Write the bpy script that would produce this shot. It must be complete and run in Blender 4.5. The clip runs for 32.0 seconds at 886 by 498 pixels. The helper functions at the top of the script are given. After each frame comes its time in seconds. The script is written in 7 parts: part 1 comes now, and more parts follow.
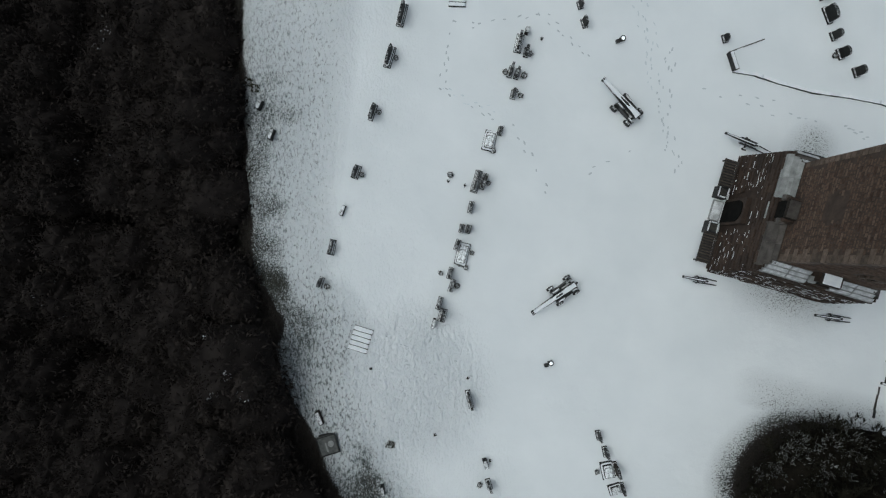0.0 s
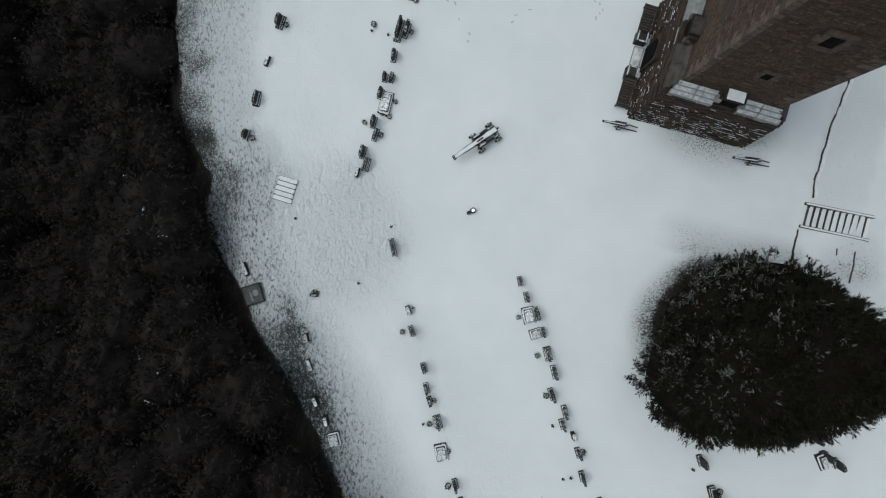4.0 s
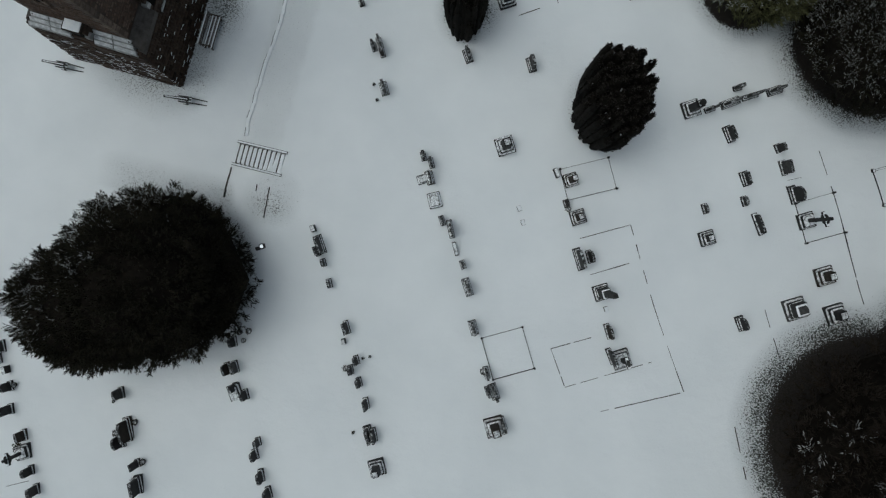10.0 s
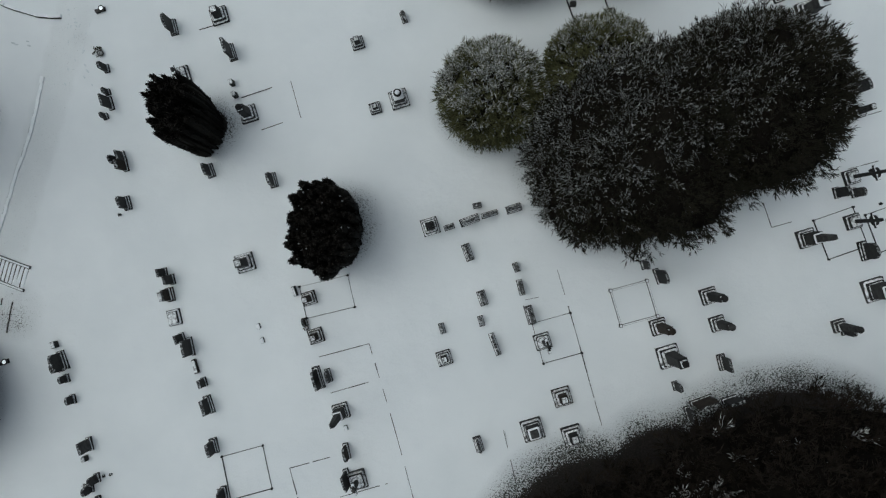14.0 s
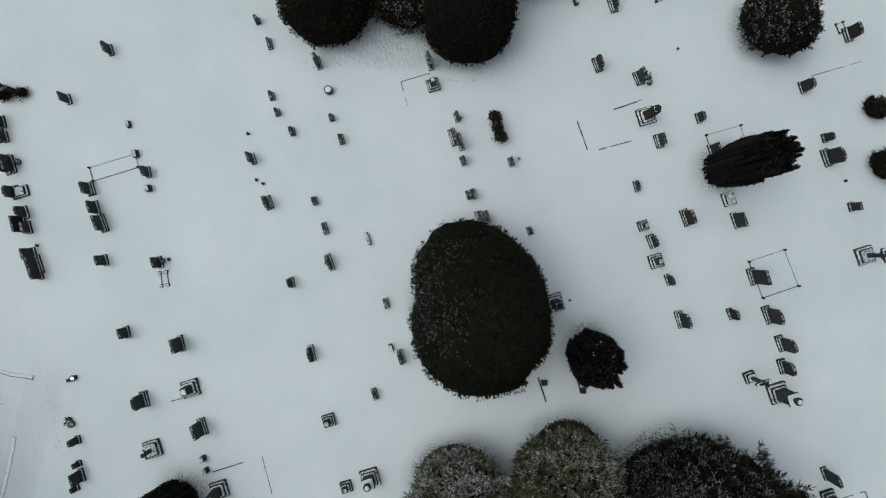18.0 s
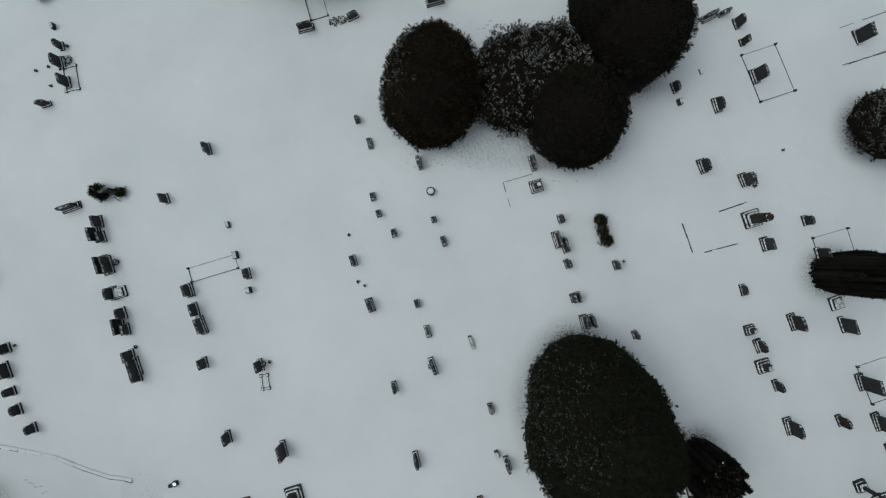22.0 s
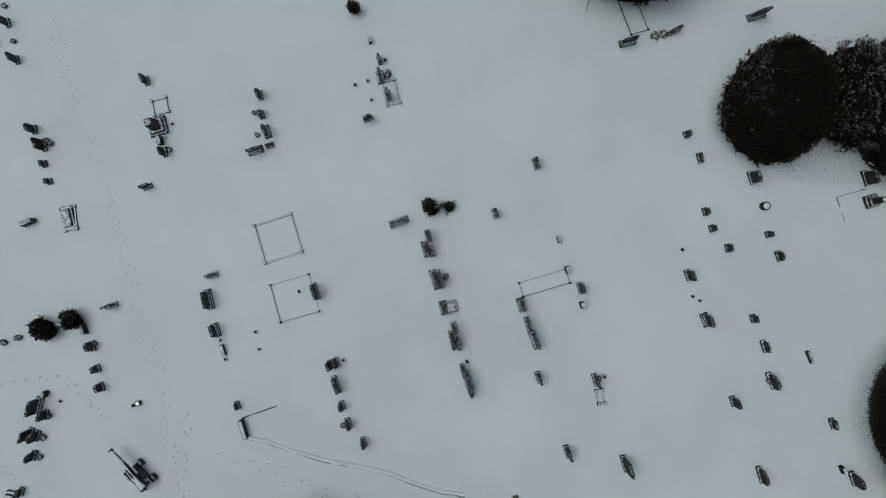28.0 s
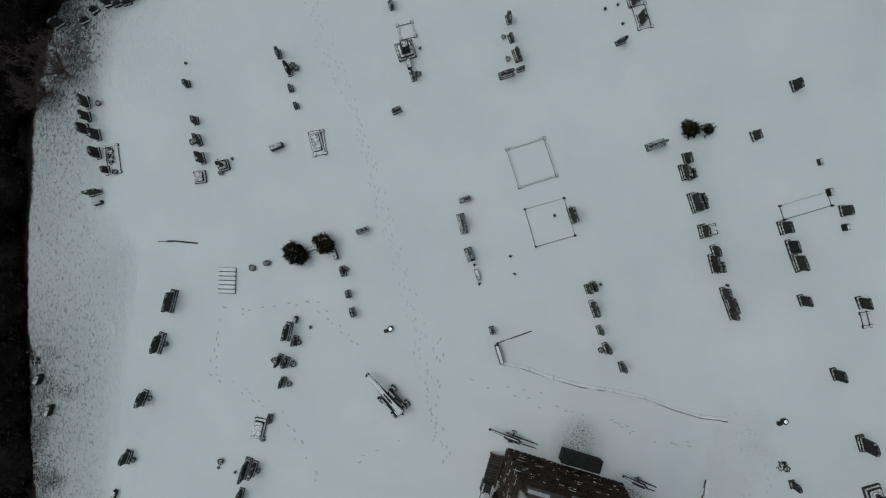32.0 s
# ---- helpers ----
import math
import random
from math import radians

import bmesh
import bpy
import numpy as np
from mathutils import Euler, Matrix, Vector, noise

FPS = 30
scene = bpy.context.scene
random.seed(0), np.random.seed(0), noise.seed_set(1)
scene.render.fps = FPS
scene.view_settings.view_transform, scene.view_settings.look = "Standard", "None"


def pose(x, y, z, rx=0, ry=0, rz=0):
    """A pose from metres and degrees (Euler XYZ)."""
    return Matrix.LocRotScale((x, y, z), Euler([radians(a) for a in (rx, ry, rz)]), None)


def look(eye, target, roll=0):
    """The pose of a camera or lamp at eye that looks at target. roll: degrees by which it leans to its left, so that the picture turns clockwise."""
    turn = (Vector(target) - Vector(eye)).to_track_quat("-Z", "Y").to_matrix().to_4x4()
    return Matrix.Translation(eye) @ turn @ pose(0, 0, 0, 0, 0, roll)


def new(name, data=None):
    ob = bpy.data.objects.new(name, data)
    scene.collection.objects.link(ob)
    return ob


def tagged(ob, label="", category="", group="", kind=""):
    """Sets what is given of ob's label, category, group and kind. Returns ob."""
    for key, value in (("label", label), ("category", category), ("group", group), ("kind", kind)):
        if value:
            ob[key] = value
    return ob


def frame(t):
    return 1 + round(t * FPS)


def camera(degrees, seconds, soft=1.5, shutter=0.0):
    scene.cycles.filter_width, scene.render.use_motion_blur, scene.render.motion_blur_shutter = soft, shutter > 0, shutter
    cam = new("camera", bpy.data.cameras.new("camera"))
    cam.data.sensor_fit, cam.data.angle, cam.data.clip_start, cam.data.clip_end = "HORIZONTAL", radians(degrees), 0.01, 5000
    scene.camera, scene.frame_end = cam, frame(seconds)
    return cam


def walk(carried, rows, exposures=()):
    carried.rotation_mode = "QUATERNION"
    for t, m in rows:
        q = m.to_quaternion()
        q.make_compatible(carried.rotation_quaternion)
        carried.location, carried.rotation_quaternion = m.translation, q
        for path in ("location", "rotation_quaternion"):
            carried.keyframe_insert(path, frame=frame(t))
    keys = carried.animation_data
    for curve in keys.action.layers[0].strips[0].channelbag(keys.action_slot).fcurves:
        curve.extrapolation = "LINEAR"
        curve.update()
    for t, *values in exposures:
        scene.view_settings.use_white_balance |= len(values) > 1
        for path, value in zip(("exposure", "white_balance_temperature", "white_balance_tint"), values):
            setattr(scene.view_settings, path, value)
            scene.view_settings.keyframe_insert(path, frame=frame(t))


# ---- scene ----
cam = camera(70.0, 32.0, soft=1.25)
ROWS = [
    (0.0, 0.000, 0.000, 36.997),
    (0.5, -0.056, -1.508, 37.020),
    (1.0, -0.085, -2.928, 37.069),
    (1.5, -0.017, -4.334, 37.098),
    (2.0, 0.225, -5.595, 37.121),
    (2.5, 0.739, -6.657, 37.152),
    (4.5, 6.397, -9.472, 37.200),
    (5.0, 8.502, -9.961, 37.223),
    (5.5, 10.802, -10.421, 37.293),
    (6.0, 13.234, -10.833, 37.359),
    (6.5, 15.770, -11.194, 37.404),
    (7.0, 18.398, -11.480, 37.439),
    (7.5, 21.160, -11.732, 37.482),
    (8.0, 24.053, -11.945, 37.547),
    (8.5, 27.112, -12.174, 37.580),
    (9.0, 30.321, -12.344, 37.661),
    (9.5, 33.619, -12.501, 37.760),
    (10.0, 37.071, -12.572, 37.837),
    (10.5, 40.348, -12.513, 37.885),
    (11.0, 43.156, -12.294, 37.871),
    (11.5, 45.454, -11.937, 37.829),
    (12.0, 47.313, -11.363, 37.758),
    (12.5, 48.793, -10.444, 37.696),
    (13.0, 49.885, -9.197, 37.640),
    (13.5, 50.690, -7.757, 37.564),
    (15.5, 52.405, 0.172, 37.443),
    (16.0, 52.617, 2.885, 37.434),
    (16.5, 52.773, 5.920, 37.442),
    (17.0, 52.847, 9.025, 37.460),
    (17.5, 52.875, 11.957, 37.470),
    (18.0, 52.880, 14.536, 37.458),
    (18.5, 52.841, 16.525, 37.427),
    (19.0, 52.766, 17.842, 37.406),
    (19.5, 52.565, 18.725, 37.387),
    (20.0, 52.147, 19.295, 37.336),
    (20.5, 51.319, 19.699, 37.280),
    (21.0, 50.120, 19.969, 37.239),
    (21.5, 48.656, 20.171, 37.189),
    (22.0, 47.058, 20.331, 37.160),
    (22.5, 45.371, 20.437, 37.157),
    (23.0, 43.643, 20.543, 37.177),
    (23.5, 41.898, 20.618, 37.179),
    (24.0, 40.196, 20.690, 37.195),
    (24.5, 38.493, 20.768, 37.191),
    (25.0, 36.877, 20.832, 37.160),
    (25.5, 35.330, 20.893, 37.140),
    (27.5, 29.673, 21.158, 37.122),
    (28.0, 28.149, 21.169, 37.155),
    (28.5, 26.525, 21.121, 37.141),
    (29.0, 24.783, 20.937, 37.151),
    (29.5, 22.926, 20.615, 37.095),
    (30.0, 20.998, 20.152, 37.051),
    (30.5, 19.073, 19.585, 36.952),
    (31.0, 17.128, 18.790, 36.905),
    (31.5, 15.191, 17.808, 36.848),
    (32.0, 13.437, 16.787, 36.814),
]
walk(cam, [(t, pose(x, y, z, 0, 0, 0)) for t, x, y, z in ROWS],
     [(0, -0.25, 5990, 0), (1.5, -0.2, 5990, 0), (5, -0.16, 5990, 0), (9, -0.43, 5990, 0), (11, -0.50, 5990, 0), (13, -0.47, 5990, 0), (16, -0.28, 5990, 0), (19, -0.25, 5990, 0), (21, -0.38, 5990, 0), (25, -0.57, 5990, -1), (28, -0.69, 5970, -1), (30, -0.70, 5970, -2), (32, -0.70, 5960, -2)])

# ---- world and light: a dull overcast winter day ----
world = bpy.data.worlds.new("overcast_sky")
scene.world = world
world.use_nodes = True
wn, wl = world.node_tree.nodes, world.node_tree.links
sky = wn.new("ShaderNodeTexSky")
sky.sky_type = "NISHITA"
sky.sun_disc = False
sky.sun_elevation = radians(66)
sky.sun_rotation = radians(282)
sky.air_density, sky.dust_density, sky.ozone_density = 1.0, 6.0, 1.0
cloud = wn.new("ShaderNodeHueSaturation")
cloud.inputs["Saturation"].default_value = 0.5
wl.new(sky.outputs[0], cloud.inputs["Color"])
wl.new(cloud.outputs[0], wn["Background"].inputs[0])
wn["Background"].inputs[1].default_value = 0.1
sun = new("sun", bpy.data.lights.new("sun", "SUN"))
sun.data.energy, sun.data.angle, sun.data.color = 0.35, radians(70), (1.0, 0.97, 0.93)
sun.matrix_world = look((-15, -1, 60), (0, 0, 0))


# ---- the lie of the land ----
def ease(s):
    s = np.clip(s, 0, 1)
    return s * s * (3 - 2 * s)


def land(x, y):
    """Height of the snow at x, y: a hillside with a terrace bank and a fall to the wood in the west."""
    x, y = np.asarray(x, float), np.asarray(y, float)
    u, v = np.clip(x, -8, 85) / 30, np.clip(y, -28, 37) / 30
    foot = 25.2 + (np.clip(y, -28, 37) + 6.3) * 0.27
    bank = np.clip((x - foot) / 2.9, 0, 1) * ease((y + 17) / 8) * (1 - ease((y - 4) / 12))
    z = (-0.405 + 1.434 * u + 0.476 * v + 0.205 * u * u - 1.049 * u * v + 0.982 * v * v - 0.126 * u ** 3 + 0.142 * u * u * v + 0.385 * u * v * v - 2.051 * v ** 3 + 0.969 * bank)
    return z - 0.3 * np.clip(-6 - x, 0, 6) - 1.1 * np.clip(-12 - x, 0, 14)


def gz(x, y):
    return float(land(x, y))


def wood_edge(y):
    """Where the snow ends and the dark wood begins, by y."""
    return np.interp(y, (-32, -25.4, -19.4, -12.8, -9.8, -7.9, -6.0, -4.4, -2.8, -1.3, 2, 8, 14.7, 22, 27, 31, 36),
                     (3.2, -0.1, -3.1, -7.2, -8.9, -10.2, -10.2, -9.7, -10.9, -12.0, -12.1, -12.5, -12.7, -12.3, -11.8, -10.8, -8))


# ---- materials ----
def material(name, rough=0.7, metal=0.0):
    m = bpy.data.materials.new(name)
    m.use_nodes = True
    b = m.node_tree.nodes["Principled BSDF"]
    b.inputs["Roughness"].default_value = rough
    b.inputs["Metallic"].default_value = metal
    return m, m.node_tree.nodes, m.node_tree.links, b


def mottled(name, dark, light, scale=6.0, rough=0.75, bump=0.3, metal=0.0, fine=60.0, vary=0.25, spec=0.4, lo=0.5, hi=0.95):
    """Two colours mixed by coarse and fine noise, a change from piece to piece, and a fine relief."""
    m, n, l, b = material(name, rough, metal)
    tc = n.new("ShaderNodeTexCoord")
    a, f = n.new("ShaderNodeTexNoise"), n.new("ShaderNodeTexNoise")
    a.inputs["Scale"].default_value, a.inputs["Detail"].default_value = scale, 6
    f.inputs["Scale"].default_value, f.inputs["Detail"].default_value = fine, 4
    l.new(tc.outputs["Object"], a.inputs["Vector"])
    l.new(tc.outputs["Object"], f.inputs["Vector"])
    add = n.new("ShaderNodeMath")
    add.operation = "MULTIPLY_ADD"
    add.inputs[1].default_value = 0.45
    l.new(f.outputs["Fac"], add.inputs[0])
    l.new(a.outputs["Fac"], add.inputs[2])
    ramp = n.new("ShaderNodeValToRGB")
    ramp.color_ramp.elements[0].position, ramp.color_ramp.elements[1].position = lo, hi
    ramp.color_ramp.elements[0].color, ramp.color_ramp.elements[1].color = (*dark, 1), (*light, 1)
    l.new(add.outputs[0], ramp.inputs[0])
    info = n.new("ShaderNodeObjectInfo")
    rng = n.new("ShaderNodeMapRange")
    rng.inputs["To Min"].default_value, rng.inputs["To Max"].default_value = 1 - vary, 1 + vary
    l.new(info.outputs["Random"], rng.inputs["Value"])
    mul = n.new("ShaderNodeVectorMath")
    mul.operation = "SCALE"
    l.new(ramp.outputs[0], mul.inputs[0])
    l.new(rng.outputs[0], mul.inputs["Scale"])
    l.new(mul.outputs[0], b.inputs["Base Color"])
    b.inputs["Specular IOR Level"].default_value = spec
    bp = n.new("ShaderNodeBump")
    bp.inputs["Strength"].default_value, bp.inputs["Distance"].default_value = bump, 0.02
    l.new(add.outputs[0], bp.inputs["Height"])
    l.new(bp.outputs[0], b.inputs["Normal"])
    return m


def snow_ground():
    """Snow over grass: blades and earth come through where the snow lies thin, and leaf litter under the wood."""
    m, n, l, b = material("snow_over_grass", 0.6)
    tc = n.new("ShaderNodeTexCoord")
    at = n.new("ShaderNodeAttribute")
    at.attribute_name = "thin"
    rgh = n.new("ShaderNodeAttribute")
    rgh.attribute_name = "rough"
    lit = n.new("ShaderNodeAttribute")
    lit.attribute_name = "litter"

    def noise_tex(scale, detail=4, vec=None, rough=0.55):
        t = n.new("ShaderNodeTexNoise")
        t.inputs["Scale"].default_value, t.inputs["Detail"].default_value, t.inputs["Roughness"].default_value = scale, detail, rough
        l.new(vec or tc.outputs["Object"], t.inputs["Vector"])
        return t.outputs["Fac"]

    def math_node(op, a, c, d=None):
        t = n.new("ShaderNodeMath")
        t.operation = op
        for i, v in enumerate((a, c, d)):
            if v is not None:
                if isinstance(v, (int, float)):
                    t.inputs[i].default_value = v
                else:
                    l.new(v, t.inputs[i])
        return t.outputs[0]

    stretch = n.new("ShaderNodeMapping")
    stretch.inputs["Scale"].default_value = (1.0, 0.55, 1.0)
    stretch.inputs["Rotation"].default_value = (0, 0, radians(15))
    l.new(tc.outputs["Object"], stretch.inputs["Vector"])
    tuft = noise_tex(13.0, 5, None, 0.6)
    grain = noise_tex(30.0, 3)
    drift = noise_tex(0.22, 3)
    soft = noise_tex(1.3, 3)
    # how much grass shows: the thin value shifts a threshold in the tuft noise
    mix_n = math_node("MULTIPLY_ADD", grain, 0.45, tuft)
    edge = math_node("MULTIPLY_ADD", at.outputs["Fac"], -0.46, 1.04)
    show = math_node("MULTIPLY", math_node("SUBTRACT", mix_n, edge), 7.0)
    clampn = n.new("ShaderNodeClamp")
    l.new(show, clampn.inputs[0])
    snow = n.new("ShaderNodeMix")
    snow.data_type = "RGBA"
    snow.inputs["A"].default_value, snow.inputs["B"].default_value = (0.56, 0.60, 0.625, 1), (0.86, 0.88, 0.89, 1)
    # rough snow is greyed: the shade of the west bank put into its colour
    l.new(math_node("SUBTRACT", math_node("MULTIPLY_ADD", drift, 0.6, 0.35), math_node("MULTIPLY", rgh.outputs["Fac"], 0.28)), snow.inputs["Factor"])
    # grey gaps between the lumps: grass showing, and the lumps' shadows painted in
    grey = n.new("ShaderNodeMix")
    grey.data_type = "RGBA"
    grey.inputs["B"].default_value = (0.1, 0.115, 0.115, 1)
    gcl = n.new("ShaderNodeClamp")
    fray = noise_tex(7.0, 5, stretch.outputs[0], 0.62)
    warp = n.new("ShaderNodeVectorMath")
    warp.operation = "MULTIPLY_ADD"
    wob = n.new("ShaderNodeTexNoise")
    wob.inputs["Scale"].default_value = 5.0
    l.new(stretch.outputs[0], wob.inputs["Vector"])
    l.new(wob.outputs["Color"], warp.inputs[0])
    warp.inputs[1].default_value = (0.3, 0.3, 0.0)
    l.new(stretch.outputs[0], warp.inputs[2])
    pads = n.new("ShaderNodeTexVoronoi")
    pads.feature = "DISTANCE_TO_EDGE"
    pads.inputs["Scale"].default_value = 3.8
    l.new(warp.outputs[0], pads.inputs["Vector"])
    gap = math_node("ADD", math_node("MULTIPLY", math_node("SUBTRACT", fray, 0.52), 1.5), math_node("ADD", math_node("MULTIPLY", rgh.outputs["Fac"], 0.17), math_node("MULTIPLY_ADD", at.outputs["Fac"], 0.28, -0.1)))
    l.new(math_node("MULTIPLY", math_node("MULTIPLY", math_node("SUBTRACT", gap, pads.outputs["Distance"]), 5.0), math_node("MAXIMUM", math_node("MULTIPLY_ADD", rgh.outputs["Fac"], 0.8, -0.1), 0.0)), gcl.inputs[0])
    l.new(gcl.outputs[0], grey.inputs["Factor"])
    l.new(snow.outputs["Result"], grey.inputs["A"])
    grass = n.new("ShaderNodeValToRGB")
    e = grass.color_ramp.elements
    e[0].color, e[1].color = (0.011, 0.012, 0.010, 1), (0.062, 0.062, 0.048, 1)
    e[0].position, e[1].position = 0.35, 0.7
    l.new(grain, grass.inputs[0])
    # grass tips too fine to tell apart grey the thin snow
    # the terrace bank's painted shade reaches the colour through this mix too
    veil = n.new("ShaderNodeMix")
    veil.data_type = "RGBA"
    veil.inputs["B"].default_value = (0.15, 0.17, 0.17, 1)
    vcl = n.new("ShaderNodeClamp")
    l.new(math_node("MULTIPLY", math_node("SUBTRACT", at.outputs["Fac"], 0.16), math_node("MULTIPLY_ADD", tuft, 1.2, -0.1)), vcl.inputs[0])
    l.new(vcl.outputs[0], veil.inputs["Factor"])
    l.new(grey.outputs["Result"], veil.inputs["A"])
    base = n.new("ShaderNodeMix")
    base.data_type = "RGBA"
    l.new(clampn.outputs[0], base.inputs["Factor"])
    l.new(veil.outputs["Result"], base.inputs["A"])
    l.new(grass.outputs[0], base.inputs["B"])
    leaf = n.new("ShaderNodeValToRGB")
    e = leaf.color_ramp.elements
    e[0].color, e[1].color = (0.011, 0.0092, 0.0078, 1), (0.04, 0.033, 0.027, 1)
    e[0].position, e[1].position = 0.35, 0.8
    l.new(tuft, leaf.inputs[0])
    ltn = n.new("ShaderNodeClamp")
    l.new(math_node("MULTIPLY", math_node("ADD", math_node("SUBTRACT", tuft, 0.5), math_node("SUBTRACT", lit.outputs["Fac"], 0.5)), 9.0), ltn.inputs[0])
    fin = n.new("ShaderNodeMix")
    fin.data_type = "RGBA"
    l.new(ltn.outputs[0], fin.inputs["Factor"])
    l.new(base.outputs["Result"], fin.inputs["A"])
    l.new(leaf.outputs[0], fin.inputs["B"])
    l.new(fin.outputs["Result"], b.inputs["Base Color"])
    fray2 = noise_tex(4.2, 4, stretch.outputs[0], 0.62)
    rocky = math_node("MULTIPLY", math_node("ADD", math_node("MULTIPLY_ADD", fray2, 9.0, math_node("MULTIPLY", fray, 6.0)), math_node("MULTIPLY", math_node("MINIMUM", pads.outputs["Distance"], 0.22), 9.0)), rgh.outputs["Fac"])
    height = math_node("ADD", math_node("ADD", math_node("MULTIPLY", soft, 0.6), rocky), math_node("MULTIPLY", mix_n, math_node("MULTIPLY_ADD", at.outputs["Fac"], 1.2, 0.05)))
    bp = n.new("ShaderNodeBump")
    bp.inputs["Strength"].default_value, bp.inputs["Distance"].default_value = 0.55, 0.12
    l.new(height, bp.inputs["Height"])
    l.new(bp.outputs[0], b.inputs["Normal"])
    b.inputs["Specular IOR Level"].default_value = 0.2
    return m


SNOW_GROUND = snow_ground()
SNOW = mottled("lying_snow", (0.74, 0.77, 0.80), (0.86, 0.87, 0.88), 4, 0.6, 0.25, fine=25, vary=0.04, spec=0.2)
CAP = mottled("crusted_snow_on_stone", (0.10, 0.10, 0.10), (0.80, 0.82, 0.83), 7, 0.65, 0.3, fine=22, vary=0.22, spec=0.2, lo=0.54, hi=0.78)
RIM = mottled("thin_crusted_snow", (0.018, 0.018, 0.018), (0.7, 0.72, 0.73), 8, 0.65, 0.3, fine=26, vary=0.3, spec=0.2, lo=0.7, hi=0.98)
GRANITE = mottled("dark_granite", (0.008, 0.008, 0.0085), (0.026, 0.026, 0.025), 5, 0.6, 0.2, vary=0.45, spec=0.2)
GREYSTONE = mottled("grey_stone", (0.018, 0.018, 0.0185), (0.062, 0.061, 0.059), 5, 0.8, 0.35, vary=0.35, spec=0.2)
BROWNSTONE = mottled("brown_sandstone", (0.014, 0.0115, 0.0095), (0.045, 0.036, 0.029), 5, 0.85, 0.35, vary=0.35, spec=0.2)
IRON = mottled("black_iron", (0.015, 0.015, 0.015), (0.045, 0.043, 0.04), 8, 0.5, 0.2, metal=0.3)
OLDWOOD = mottled("weathered_wood", (0.035, 0.028, 0.023), (0.10, 0.082, 0.068), 7, 0.8, 0.3)
LIDSTONE = mottled("weathered_lid_stone", (0.05, 0.052, 0.05), (0.13, 0.135, 0.13), 4, 0.8, 0.3, vary=0.1)
SLATE = mottled("pale_slate_weathering", (0.16, 0.165, 0.16), (0.34, 0.345, 0.34), 3, 0.7, 0.2, vary=0.2)
EARTH = mottled("dark_wet_stone_edge", (0.015, 0.014, 0.012), (0.06, 0.055, 0.045), 8, 0.8, 0.4)
# trodden snow, greyed further by the painted shade of the prints
PRINT = mottled("trodden_snow_shade", (0.47, 0.515, 0.54), (0.65, 0.69, 0.715), 9, 0.6, 0.3, vary=0.2)
FROST = mottled("frosted_snow", (0.16, 0.165, 0.165), (0.36, 0.365, 0.36), 3, 0.7, 0.1, vary=0.1, spec=0.1)
RIME = mottled("bright_rime", (0.36, 0.37, 0.36), (0.74, 0.75, 0.73), 3, 0.7, 0.1, vary=0.1, spec=0.1)
FROSTED = mottled("thin_frozen_snow", (0.34, 0.35, 0.355), (0.7, 0.715, 0.725), 5, 0.65, 0.3, fine=24, vary=0.08, spec=0.2, lo=0.5, hi=0.9)
GLASS_LENS, _n, _l, _b = material("lamp_lens", 0.15)
_b.inputs["Base Color"].default_value = (0.9, 0.92, 0.95, 1)
_b.inputs["Emission Color"].default_value, _b.inputs["Emission Strength"].default_value = (1, 1, 1, 1), 0.8
# for flat panels in the tower openings: unlit depth put into the colour
DARKVOID = mottled("dark_window_void", (0.006, 0.006, 0.006), (0.015, 0.014, 0.012), 3, 0.9, 0.0, spec=0.03)


def foliage(name, dark, light):
    m, n, l, b = material(name, 0.75)
    geo = n.new("ShaderNodeNewGeometry")
    tc = n.new("ShaderNodeTexCoord")
    no = n.new("ShaderNodeTexNoise")
    no.inputs["Scale"].default_value, no.inputs["Detail"].default_value = 0.9, 4
    l.new(tc.outputs["Object"], no.inputs["Vector"])
    mx = n.new("ShaderNodeMath")
    mx.operation = "MULTIPLY_ADD"
    mx.inputs[1].default_value = 0.5
    l.new(geo.outputs["Random Per Island"], mx.inputs[0])
    l.new(no.outputs["Fac"], mx.inputs[2])
    ramp = n.new("ShaderNodeValToRGB")
    ramp.color_ramp.elements[0].position, ramp.color_ramp.elements[1].position = 0.4, 1.0
    ramp.color_ramp.elements[0].color, ramp.color_ramp.elements[1].color = (*dark, 1), (*light, 1)
    l.new(mx.outputs[0], ramp.inputs[0])
    l.new(ramp.outputs[0], b.inputs["Base Color"])
    b.inputs["Specular IOR Level"].default_value = 0.03
    return m


# dark colours for crown insides: the shade between twigs and leaves, painted
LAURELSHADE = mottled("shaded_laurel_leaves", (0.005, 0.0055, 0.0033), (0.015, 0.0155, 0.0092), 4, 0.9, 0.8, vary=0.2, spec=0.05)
INNER = mottled("inner_crown_shade", (0.007, 0.006, 0.005), (0.014, 0.012, 0.0095), 5, 0.95, 0.6, vary=0.1, spec=0.02)
YEW = foliage("yew_needles", (0.0100, 0.0095, 0.0075), (0.0310, 0.0285, 0.0200))
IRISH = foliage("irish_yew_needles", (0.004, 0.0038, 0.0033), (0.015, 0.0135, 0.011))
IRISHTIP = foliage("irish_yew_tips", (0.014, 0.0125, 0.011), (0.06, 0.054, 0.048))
GOLDEN = foliage("golden_cypress_needles", (0.017, 0.018, 0.009), (0.165, 0.165, 0.082))
DARKYEW = foliage("old_yew_needles", (0.011, 0.0088, 0.0075), (0.036, 0.029, 0.023))
LAUREL = foliage("laurel_leaves", (0.0075, 0.0082, 0.0049), (0.025, 0.026, 0.0142))
BRONZE = foliage("bronze_cypress_needles", (0.0080, 0.0075, 0.0052), (0.044, 0.0345, 0.020))
WOODLEAF = foliage("dark_wood_leaves", (0.0135, 0.0115, 0.011), (0.036, 0.0305, 0.0275))
